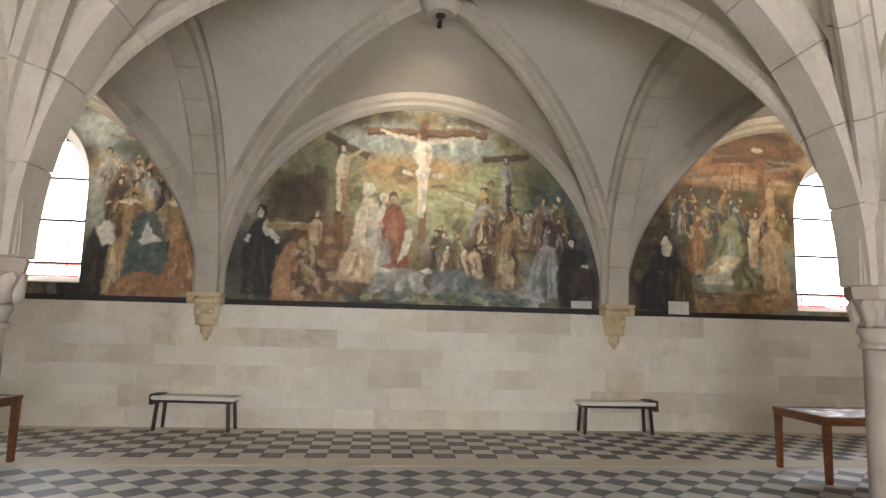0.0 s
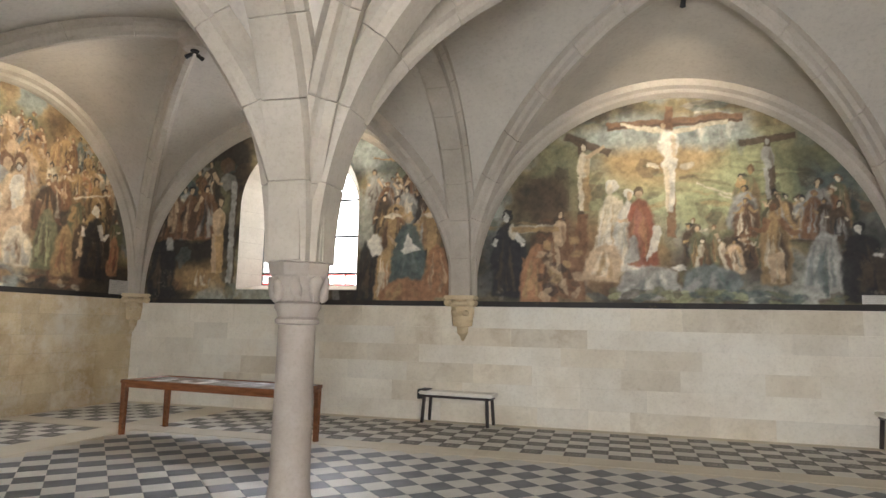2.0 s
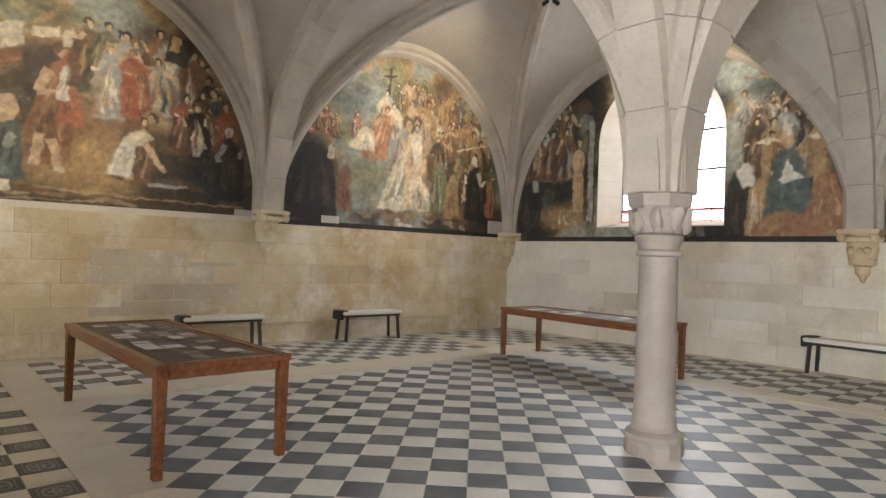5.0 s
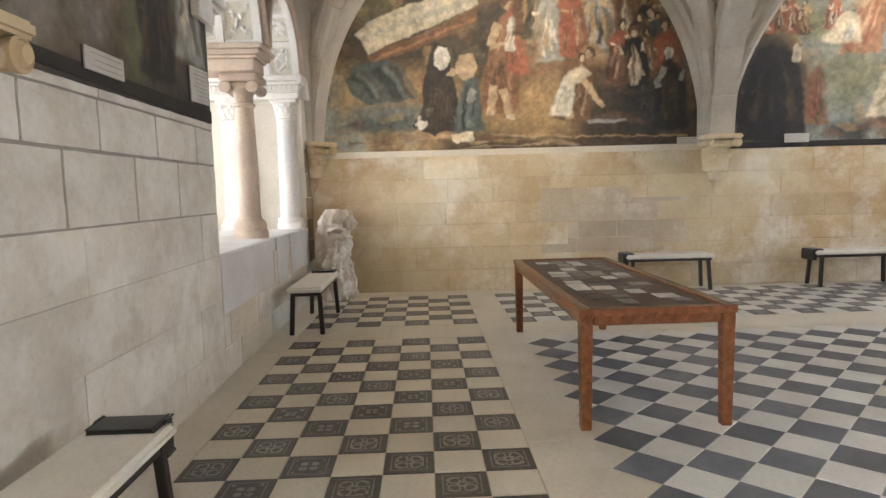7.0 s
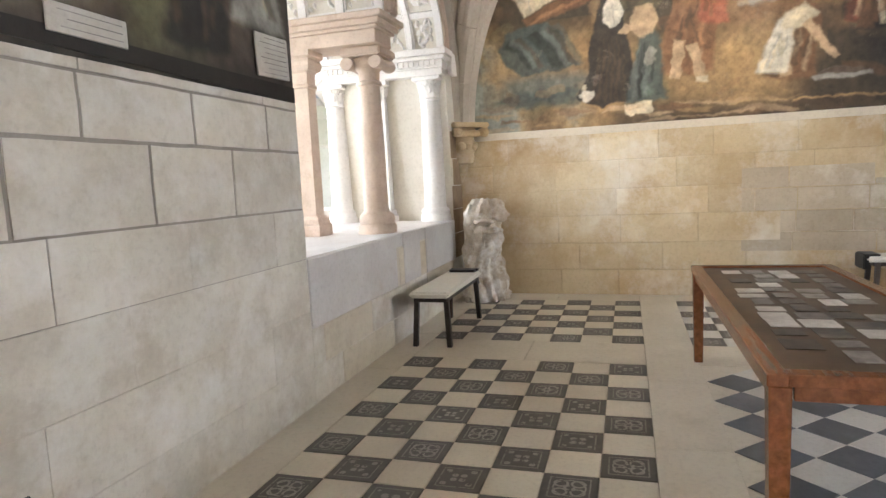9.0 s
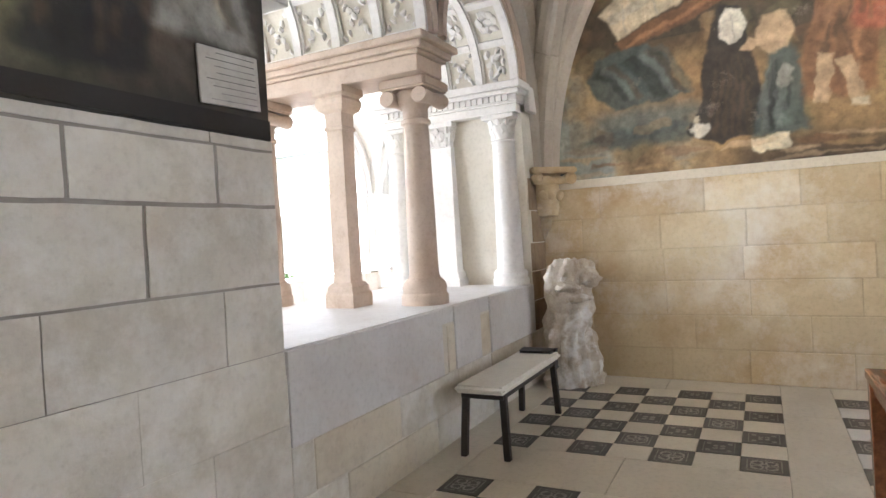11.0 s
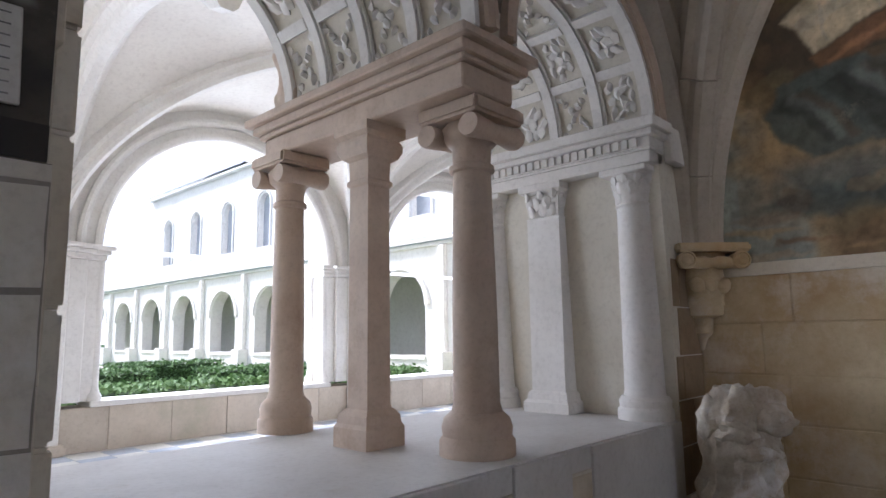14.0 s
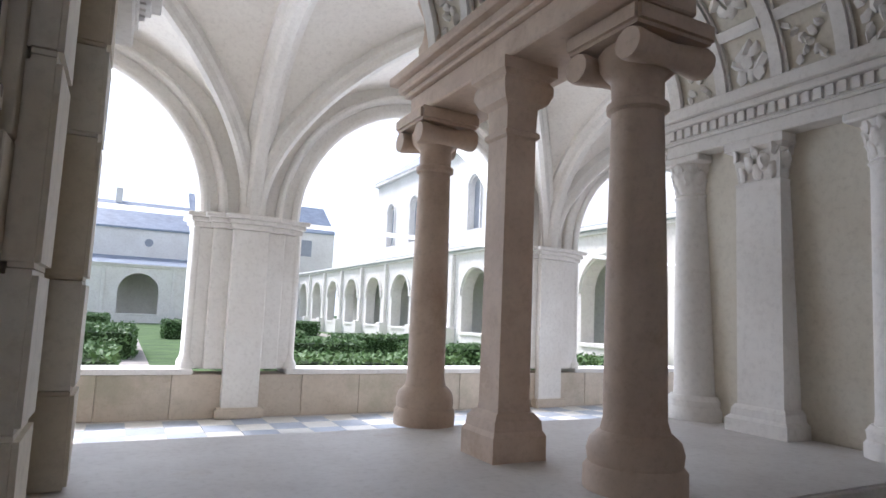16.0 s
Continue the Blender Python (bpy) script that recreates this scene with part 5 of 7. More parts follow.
    def mist(self, x, y, w, h, color, strength=0.6):
        """A broad soft patch."""
        self.blob(x, y, w, h, color, 0, 0.2, 14, min(w, h) * 0.32, strength)

    def bar(self, x0, y0, x1, y1, w, color, taper=1.0):
        d = Vector((x1 - x0, y1 - y0)).normalized()
        q = Vector((-d.y, d.x)) * w / 2
        self.poly([(x0 - q.x, y0 - q.y), (x1 - q.x * taper, y1 - q.y * taper), (x1 + q.x * taper, y1 + q.y * taper), (x0 + q.x, y0 + q.y)], color, 0.018)

    def drape(self, x, y, w, h, color, light, dark, lean=0.0, folds=11):
        """A mass of drapery: a broad-footed mantle with light and dark folds."""
        pts = []
        rs = self.rs
        for t, k in ((0, 0.5), (0.25, 0.47), (0.5, 0.42), (0.75, 0.36), (0.92, 0.2)):
            pts.append((x + lean * t * h - w * k * rs.uniform(0.8, 1.15), y + t * h))
        pts.append((x + lean * h, y + h))
        for t, k in ((0.92, 0.22), (0.75, 0.37), (0.5, 0.43), (0.25, 0.46), (0, 0.5)):
            pts.append((x + lean * t * h + w * k * rs.uniform(0.8, 1.15), y + t * h))
        pts.append((x + w * 0.12, y - h * 0.03))
        self.poly(pts, color, min(0.045, w * 0.12))
        for i in range(folds):
            fx = x + w * rs.uniform(-0.34, 0.34)
            t0, t1 = rs.uniform(0.02, 0.35), rs.uniform(0.45, 0.9)
            x1 = x + lean * h * t1 + (fx - x) * 0.5 + rs.uniform(-0.06, 0.06) * w
            wd = w * rs.uniform(0.04, 0.1)
            mx, my = (fx + x1) / 2 + rs.uniform(-0.1, 0.1) * w, y + h * (t0 + t1) / 2
            self.poly([(fx - wd, y + h * t0), (mx - wd * 0.8, my), (x1, y + h * t1), (mx + wd * 0.5, my), (fx + wd * 0.6, y + h * t0)], light if i % 2 == 0 else dark, max(0.014, w * 0.05), 0.65)

    def figure(self, x, y, h, color, light, dark, top="flesh", lean=0.0, wide=0.42, veil=None):
        """A draped shape: mantle, shaded side, arms, head under dark hair or a veil."""
        rs = self.rs
        self.drape(x, y, h * wide, h * 0.86, color, light, dark, lean)
        s = rs.choice((-1, 1))
        self.poly([(x + s * h * wide * 0.2, y), (x + s * h * wide * 0.5, y + h * 0.02), (x + s * h * wide * 0.38 + lean * h * 0.6, y + h * 0.55), (x + s * h * 0.07 + lean * h * 0.8, y + h * 0.8), (x + s * h * wide * 0.2 + lean * h * 0.5, y + h * 0.45)], dark, 0.03, 0.55)
        hx, hy = x + lean * h, y + h * 0.9
        self.blob(hx, hy + h * 0.025, h * 0.13, h * 0.14, veil or dark, 0, 0.1, 10, 0.014)
        self.blob(hx - s * h * 0.012, hy - h * 0.005, h * 0.075, h * 0.105, top, 0, 0.08, 10, 0.012)
        for q in (-1, 1):
            if rs.random() < 0.75:
                ex, ey = x + lean * h * 0.6 + q * h * rs.uniform(0.12, 0.2), y + h * rs.uniform(0.5, 0.66)
                self.bar(x + lean * h * 0.75 + q * 0.06 * h, y + h * 0.76, ex, ey, h * 0.085, color if rs.random() < 0.6 else top, 0.8)
                self.bar(ex, ey, ex + h * rs.uniform(-0.16, 0.16), ey + h * rs.uniform(-0.06, 0.16), h * 0.055, top, 0.6)

    def crowd(self, x0, x1, y0, y1, n, h, colors):
        rs = self.rs
        spots = sorted(((rs.uniform(x0, x1), rs.uniform(y0, y1)) for _ in range(n)), key=lambda p: -p[1])
        for x, y in spots:
            k = h * rs.uniform(0.75, 1.25)
            self.figure(x, y, k, rs.choice(colors), rs.choice(("flesh", "ochre", "cream", "grey", "ochre")), rs.choice(("umber", "brown", "black")), rs.choice(("flesh", "flesh", "ochre", "cream")), rs.uniform(-0.15, 0.15), rs.uniform(0.4, 0.65))

    def many(self, x0, x1, y0, y1, n, w, h, colors, turn=30, strength=0.6):
        """Scattered short strokes that break up a field."""
        rs = self.rs
        for _ in range(n):
            self.blob(rs.uniform(x0, x1), rs.uniform(y0, y1), w * rs.uniform(0.5, 1.4), h * rs.uniform(0.5, 1.4), rs.choice(colors), rs.uniform(-turn, turn), 0.3, 9, 0.02, strength)

    def ground(self, *patches):
        """Broad patches: x, y, width, height, colour."""
        for x, y, w, h, color in patches:
            self.mist(x, y, w, h, color, 0.85)

    def nude(self, x, y, h, lean=0.0, top="cream", shade="ochre"):
        """A pale standing body seen from afar."""
        self.bar(x, y, x + lean * h * 0.4 - 0.02, y + h * 0.5, h * 0.09, top, 1.5)
        self.bar(x + h * 0.07, y, x + lean * h * 0.4 + 0.03, y + h * 0.5, h * 0.08, shade, 1.5)
        self.blob(x + lean * h * 0.65, y + h * 0.65, h * 0.2, h * 0.38, top, 0, 0.1, 12, 0.02)
        self.blob(x + lean * h * 0.65 + h * 0.05, y + h * 0.62, h * 0.07, h * 0.3, shade, 0, 0.15, 10, 0.03, 0.6)
        self.blob(x + lean * h, y + h * 0.92, h * 0.11, h * 0.14, "umber", 0, 0.1, 10, 0.014)
        self.blob(x + lean * h, y + h * 0.91, h * 0.07, h * 0.1, top, 0, 0.1, 10, 0.012)

    def done(self, none=()):
        gx, gz = self.gx, self.gz
        cx, cz = (gx[:-1, :-1] + gx[1:, 1:]) / 2, (gz[:-1, :-1] + gz[1:, 1:]) / 2
        ok = self.keep(cx, cz)
        sx, sz = self.snap(gx, gz)
        ids = np.arange(self.nx * self.nz).reshape(self.nx, self.nz)
        quads = np.stack([ids[:-1, :-1][ok], ids[1:, :-1][ok], ids[1:, 1:][ok], ids[:-1, 1:][ok]], -1)
        used, inv = np.unique(quads, return_inverse=True)
        px, pz = sx.ravel()[used], sz.ravel()[used]
        mm = np.array(self.m)
        P3 = np.stack([px, pz, np.full(len(px), 0.006), np.ones(len(px))], -1) @ mm.T
        me = bpy.data.meshes.new("painted_field")
        me.from_pydata(P3[:, :3].tolist(), [], inv.reshape(-1, 4).tolist())
        col = me.color_attributes.new("paint", "FLOAT_COLOR", "POINT")
        rgba = np.ones((len(used), 4), np.float32)
        grain = 0.3 + 0.75 * self.v2(gx * 19 + 3, gz * 19, 3) + 0.65 * self.v2(gx * 6, gz * 6 + 4, 4)
        self.c = self.c * grain[..., None]
        rgba[:, :3] = np.clip(self.c.reshape(-1, 3)[used], 0, 1)
        col.data.foreach_set("color", rgba.ravel())
        me.materials.append(M["old_paint"])
        ob = new("painted_field", me)
        ob.parent = self.owner
        ob["label"] = "faded painted field"


def lunette(name, m, cx, hx, stops, scale, seed, hole=None, base=1.93, label="", border="frame_black", res=0.018):
    """A painted field under its wall arch, with a painted lower border; hole: centre, half width, foot and top of a window."""
    t = thing(name, (0, 0, 0), label, "mural", "wall paintings")
    a, rise = hx - 0.17, RISE - 0.17

    def keep(x, z):
        ok = ((x - cx) / a) ** 2 + (np.maximum(0, z - SPRING) / rise) ** 2 < 1
        if hole:
            h, r = hole, hole[1]
            ok &= ~((abs(x - h[0]) < r) & (z > h[2]) & (z < h[3] - r) | ((x - h[0]) ** 2 + (z - h[3] + r) ** 2 < r * r) & (z >= h[3] - r))
        return ok

    def snap(x, z):
        x, z = x.copy(), z.copy()
        if hole:
            h, r = hole, hole[1]
            dx, dz = x - h[0], z - (h[3] - r)
            d = np.hypot(dx, dz) + 1e-9
            up = (dz >= 0) & (d < r)
            x, z = np.where(up, h[0] + dx / d * r, x), np.where(up, h[3] - r + dz / d * r, z)
            side = (dz < 0) & (abs(dx) < r) & (z > h[2]) & (r - abs(dx) < 0.03)
            x = np.where(side, h[0] + np.sign(dx) * r, x)
            foot = (dz < 0) & (abs(dx) < r) & (z > h[2]) & ~side & (z - h[2] < 0.03)
            z = np.where(foot, h[2], z)
        return x, z
    t2 = box(bmesh.new(), cx - a + 0.02, cx + a - 0.02, base - 0.035, base + 0.05, 0, 0.012, 0.003)
    bm = bmesh.new()
    join(bm, t2, m)
    bmesh.ops.recalc_face_normals(bm, faces=bm.faces[:])
    part("border", bm, border, t, "painted lower border")
    return Canvas(t, m, cx - a, cx + a, base, SPRING + rise, keep, snap, seed, stops, scale, res)


SCENE_DARK = [(0.3, (0.03, 0.024, 0.018)), (0.42, (0.08, 0.062, 0.036)), (0.52, (0.15, 0.125, 0.065)), (0.62, (0.24, 0.19, 0.10)), (0.72, (0.30, 0.30, 0.24))]
SCENE_FIELD = [(0.28, (0.055, 0.05, 0.035)), (0.42, (0.15, 0.145, 0.08)), (0.52, (0.30, 0.28, 0.16)), (0.62, (0.40, 0.37, 0.22)), (0.72, (0.34, 0.37, 0.33))]
SCENE_WARM = [(0.28, (0.06, 0.045, 0.03)), (0.42, (0.17, 0.11, 0.055)), (0.52, (0.27, 0.18, 0.09)), (0.62, (0.36, 0.27, 0.15)), (0.72, (0.26, 0.28, 0.24))]
CX = [(XB[i] + XB[i + 1]) / 2 for i in range(3)]
HX = [(XB[i + 1] - XB[i]) / 2 for i in range(3)]
CY = [(YB[i] + YB[i + 1]) / 2 for i in range(2)]
HY = [(YB[i + 1] - YB[i]) / 2 for i in range(2)]

# window wall, middle: a hill with three crosses under a pale sky
c = lunette("mural", N_PLANE, CX[1], HX[1], SCENE_DARK, 0.9, 11, base=1.87, label="dark faded mural of a hill with crosses, pale centre", res=0.014)
c.ground((0.9, 3.7, 3.2, 1.5, "green"), (1.3, 3.45, 2.0, 0.9, "green"), (0.6, 4.1, 1.6, 0.9, "ochre"), (0.2, 4.55, 2.0, 0.5, "sky"), (1.3, 4.5, 1.3, 0.45, "sky"), (-0.9, 4.2, 0.9, 0.8, "olive"), (-1.3, 3.6, 1.1, 0.8, "umber"),
         (2.5, 4.0, 0.9, 0.9, "olive"), (2.9, 3.5, 0.9, 1.0, "teal"), (-2.0, 2.5, 1.2, 1.5, "black"), (3.3, 2.6, 1.0, 1.5, "black"), (-0.7, 2.6, 1.2, 1.2, "brown"), (0.1, 2.7, 1.2, 0.9, "ochre"), (1.5, 2.5, 1.8, 0.8, "umber"))
c.many(-0.2, 1.7, 4.3, 4.75, 26, 0.12, 0.34, ("grey", "sky", "blue", "white"), 10, 0.4)
c.many(0.2, 2.2, 3.2, 4.1, 40, 0.4, 0.07, ("olive", "green", "ochre", "umber", "green"), 22, 0.45)
c.many(-2.2, 3.5, 2.0, 4.0, 60, 0.3, 0.25, ("umber", "black", "olive", "brown"), 60, 0.4)
c.many(-0.6, 1.7, 4.72, 4.98, 12, 0.5, 0.1, ("grey", "teal", "blue", "umber"), 15, 0.5)
c.bar(-0.25, 4.7, 1.71, 4.72, 0.13, "brown")
c.bar(-0.25, 4.66, 1.71, 4.68, 0.03, "umber")
c.bar(0.68, 2.9, 0.68, 4.95, 0.11, "brown")
c.bar(-0.92, 4.58, -0.2, 4.26, 0.12, "umber")
c.bar(-0.66, 2.6, -0.66, 4.45, 0.11, "umber")
c.bar(1.64, 4.32, 2.4, 4.38, 0.11, "umber")
c.bar(2.03, 2.9, 2.03, 4.4, 0.1, "umber")
c.bar(-0.06, 4.72, 0.62, 4.56, 0.06, "cream", 1.3)
c.bar(1.5, 4.66, 0.74, 4.56, 0.06, "cream", 1.3)
c.blob(0.66, 4.34, 0.26, 0.54, "white", 0, 0.08)
c.blob(0.73, 4.3, 0.08, 0.4, "ochre", 0, 0.1, 10, 0.03, 0.6)
c.blob(0.66, 4.04, 0.3, 0.17, "white", 8, 0.2)
c.bar(0.62, 4.0, 0.63, 3.3, 0.1, "cream", 0.6)
c.bar(0.72, 4.0, 0.67, 3.3, 0.1, "white", 0.6)
c.blob(0.6, 4.68, 0.13, 0.17, "brown", 0, 0.1, 10, 0.014)
c.blob(0.6, 4.66, 0.08, 0.12, "flesh", 0, 0.1, 10, 0.012)
for sx in (-1, 1):
    c.blob(0.67 + sx * 0.27, 4.02, 0.2, 0.1, "cream", sx * 25, 0.3, 9, 0.015)
c.nude(-0.64, 3.35, 1.12, 0.02, "cream", "ochre")
c.bar(-0.6, 4.2, -0.3, 4.38, 0.07, "flesh", 0.7)
c.nude(2.03, 3.45, 0.95, 0.0, "grey", "umber")
for x, y in ((1.4, 3.62), (1.55, 3.55), (1.7, 3.45)):
    c.bar(x - 0.35, y + 0.1, x + 0.15, y - 0.08, 0.025, "cream", 0.5)
c.many(-2.35, -0.9, 2.95, 3.25, 10, 0.4, 0.05, ("cream", "ochre", "brown"), 8, 0.5)
c.figure(-1.82, 2.0, 1.42, "black", "umber", "black", "white", 0, 0.46, "black")
c.blob(-1.74, 3.06, 0.12, 0.3, "cream", 0, 0.2, 10, 0.02)
c.figure(-1.36, 1.9, 1.12, "orange", "ochre", "brown", "brown", 0.05, 0.5)
c.figure(-1.0, 2.0, 1.3, "brown", "flesh", "umber", "brown", 0, 0.42)
c.nude(-1.0, 2.3, 1.1, 0.02, "flesh", "brown")
c.bar(-1.75, 3.1, -1.0, 3.06, 0.08, "ochre")
c.bar(-0.72, 1.95, -0.64, 3.3, 0.2, "brown", 0.8)
c.many(-1.3, -0.7, 2.0, 2.9, 26, 0.18, 0.12, ("flesh", "umber", "ochre", "black"), 60, 0.6)
c.figure(-0.25, 2.35, 1.5, "cream", "white", "ochre", "cream", 0.04, 0.34, "white")
c.figure(0.02, 2.4, 1.3, "white", "cream", "grey", "flesh", 0.02, 0.36, "white")
c.figure(0.26, 2.5, 1.22, "red", "orange", "brown", "flesh", -0.05, 0.42, "umber")
c.poly([(0.3, 2.55), (0.38, 2.85), (0.4, 3.08), (0.5, 3.1), (0.54, 2.95), (0.46, 2.7)], "white", 0.02)
c.poly([(0.0, 2.5), (0.05, 2.9), (0.14, 2.95), (0.2, 2.6)], "grey", 0.03)
c.drape(-0.35, 2.25, 0.6, 0.6, "flesh", "cream", "ochre", 0.1, 7)
c.drape(0.3, 1.98, 0.95, 0.52, "grey", "white", "blue", 0.12, 9)
c.blob(0.78, 2.44, 0.2, 0.09, "white", 0, 0.3)
c.crowd(1.0, 2.0, 2.35, 2.65, 10, 0.6, ("umber", "flesh", "brown", "olive"))
c.nude(1.02, 2.35, 0.55, 0.15, "cream", "brown")
c.nude(1.45, 2.35, 0.55, -0.2, "cream", "brown")
c.drape(1.2, 2.0, 0.95, 0.5, "blue", "grey", "teal", -0.05, 9)
c.crowd(1.6, 3.0, 2.75, 3.15, 16, 0.7, ("umber", "brown", "olive", "ochre", "grey"))
c.figure(2.08, 2.2, 1.25, "ochre", "cream", "umber", "brown", 0, 0.36)
c.bar(2.02, 2.2, 2.04, 2.65, 0.09, "flesh")
c.bar(2.16, 2.2, 2.13, 2.65, 0.09, "flesh")
c.drape(2.66, 1.95, 0.55, 1.0, "grey", "blue", "teal", 0.05)
c.figure(3.22, 1.95, 1.15, "black", "black", "umber", "white", -0.05, 0.6, "black")
c.many(-0.6, 3.0, 1.92, 2.08, 50, 0.3, 0.12, ("olive", "teal", "green", "olive", "umber"), 20, 0.65)
c.done()

# window wall, ends: crowds beside the windows
cx, half, foot = WIN[0]
c = lunette("mural", N_PLANE, CX[0], HX[0], SCENE_DARK, 1.1, 20, (cx, half + 0.004, foot - 0.01, WIN_TOP + 0.006), base=1.87, label="dark faded mural of draped shapes round a window", res=0.014)
c.ground((-4.2, 4.5, 0.9, 0.7, "sky"), (-3.6, 4.2, 0.9, 0.5, "teal"), (-3.3, 3.3, 1.0, 0.8, "umber"), (-7.6, 3.8, 1.0, 1.2, "olive"), (-3.5, 2.2, 1.4, 0.4, "orange"), (-7.6, 2.3, 1.6, 0.5, "ochre"))
c.many(-8.8, -2.8, 2.0, 4.6, 90, 0.25, 0.3, ("umber", "olive", "teal", "brown", "black", "grey"), 60, 0.45)
c.bar(-6.98, 2.2, -6.98, 4.1, 0.12, "grey")
c.bar(-6.9, 2.2, -6.9, 4.1, 0.03, "umber")
c.bar(-4.2, 4.4, -3.4, 4.3, 0.03, "ochre")
c.crowd(-8.4, -7.4, 2.9, 3.5, 12, 0.9, ("grey", "brown", "umber", "ochre", "teal"))
c.nude(-7.3, 2.4, 1.45, 0.03, "flesh", "ochre")
c.drape(-8.45, 1.95, 0.7, 1.1, "black", "umber", "black")
c.blob(-8.3, 2.95, 0.16, 0.24, "grey", 0, 0.2)
c.drape(-7.6, 2.1, 0.5, 0.4, "ochre", "cream", "brown")
c.crowd(-4.3, -2.9, 3.2, 3.6, 20, 0.62, ("umber", "grey", "brown", "ochre", "orange"))
c.crowd(-4.0, -2.85, 2.7, 3.1, 10, 0.75, ("grey", "ochre", "brown", "umber"))
for dx in (-3.83, -3.1):
    c.blob(dx, 3.36, 0.34, 0.1, "cream", 0, 0.2)
    c.bar(dx, 2.4, dx, 3.3, 0.16, "ochre")
c.drape(-4.3, 1.9, 0.5, 1.1, "black", "umber", "black", 0.1)
c.blob(-4.12, 2.86, 0.24, 0.4, "white", 10, 0.2)
c.drape(-3.92, 1.95, 0.4, 0.9, "ochre", "cream", "orange")
c.figure(-3.52, 2.2, 1.22, "teal", "blue", "teal", "flesh", 0, 0.55, "ochre")
c.poly([(-3.68, 2.75), (-3.6, 2.85), (-3.53, 3.08), (-3.44, 2.9), (-3.3, 2.78), (-3.42, 2.74), (-3.62, 2.7)], "white", 0.02)
c.drape(-3.02, 2.0, 0.5, 0.85, "orange", "flesh", "brown", 0, 8)
c.drape(-3.55, 1.9, 1.0, 0.4, "orange", "ochre", "brown", 0, 8)
c.done()

cx, half, foot = WIN[1]
c = lunette("mural", N_PLANE, CX[2], HX[2], SCENE_WARM, 1.1, 22, (cx, half + 0.004, foot - 0.01, WIN_TOP + 0.006), base=1.87, label="dark faded mural of draped shapes under a cross beside a window", res=0.014)
c.ground((5.9, 4.35, 1.8, 0.5, "orange"), (6.1, 4.15, 1.6, 0.25, "flesh"), (6.3, 4.75, 1.4, 0.35, "brown"), (5.4, 3.9, 1.2, 0.4, "umber"), (6.4, 3.9, 1.2, 0.3, "olive"), (6.0, 3.2, 1.6, 0.9, "olive"), (4.7, 2.7, 1.2, 1.6, "black"), (4.6, 3.4, 0.6, 0.8, "umber"), (6.0, 2.1, 2.2, 0.35, "ochre"))
c.many(5.2, 7.1, 4.1, 4.7, 22, 0.7, 0.06, ("orange", "ochre", "grey", "brown"), 6, 0.5)
c.many(4.3, 7.0, 2.0, 4.0, 60, 0.25, 0.2, ("umber", "olive", "brown", "black"), 60, 0.45)
c.bar(5.6, 4.52, 7.15, 4.66, 0.12, "brown")
c.bar(6.49, 2.9, 6.49, 4.6, 0.13, "brown")
c.blob(6.44, 4.74, 0.22, 0.1, "cream", 0, 0.15)
for dx in (-0.07, 0.07):
    c.bar(6.0 + dx, 3.6, 6.05 + dx, 4.45, 0.025, "brown")
for k in range(6):
    c.bar(5.95, 3.68 + k * 0.13, 6.12, 3.69 + k * 0.13, 0.02, "brown")
c.crowd(4.9, 7.0, 3.15, 3.4, 18, 0.62, ("ochre", "flesh", "brown", "olive", "umber", "teal"))
c.nude(6.62, 3.4, 0.85, 0.02, "flesh", "ochre")
c.nude(6.25, 2.7, 1.0, 0.12, "cream", "flesh")
c.bar(6.3, 3.3, 6.6, 3.75, 0.08, "flesh")
c.drape(5.85, 2.8, 0.5, 0.75, "green", "sky", "olive", 0.1)
c.figure(5.28, 2.6, 1.0, "orange", "ochre", "brown", "flesh", 0.05, 0.36)
c.figure(6.7, 2.2, 1.4, "flesh", "cream", "ochre", "flesh", -0.05, 0.36)
c.drape(5.7, 2.4, 0.7, 0.5, "cream", "white", "ochre", 0.35, 8)
c.poly([(5.4, 2.52), (5.7, 2.62), (6.1, 2.5), (6.4, 2.46), (6.2, 2.36), (5.6, 2.4)], "white", 0.03)
c.bar(5.25, 2.58, 5.7, 2.62, 0.1, "flesh", 0.6)
c.drape(6.2, 2.3, 0.6, 0.5, "olive", "green", "umber", -0.2)
c.figure(4.7, 1.95, 1.3, "black", "umber", "black", "white", 0.05, 0.6, "black")
c.blob(4.76, 2.98, 0.18, 0.34, "cream", 5, 0.2, 10, 0.02)
c.drape(5.05, 1.9, 0.4, 0.8, "umber", "brown", "black")
c.many(5.3, 7.0, 1.92, 2.3, 24, 0.3, 0.08, ("ochre", "brown", "orange", "umber"), 15, 0.5)
c.done()

# end wall, by the windows: a bright group against a dark crowd
c = lunette("mural", W_PLANE, CY[1], HY[1], SCENE_WARM, 1.0, 33, label="crowded faded mural with a pale draped group at its centre", res=0.014)
c.ground((5.7, 4.15, 0.9, 0.6, "teal"), (6.0, 4.3, 0.5, 0.3, "blue"), (6.7, 4.7, 0.5, 0.5, "green"), (7.2, 4.5, 0.9, 0.6, "olive"), (5.8, 3.55, 1.3, 0.5, "olive"), (6.0, 3.5, 0.7, 0.3, "green"), (5.1, 2.6, 1.2, 1.5, "black"), (6.2, 2.8, 0.9, 0.8, "olive"),
         (8.7, 4.0, 0.8, 0.9, "teal"), (9.1, 3.2, 0.7, 1.5, "umber"), (8.8, 2.6, 1.0, 1.0, "black"), (6.8, 2.2, 1.0, 0.3, "brown"), (8.3, 2.3, 0.9, 0.5, "brown"), (6.2, 2.1, 0.6, 0.3, "black"), (7.65, 2.1, 0.5, 0.25, "black"))
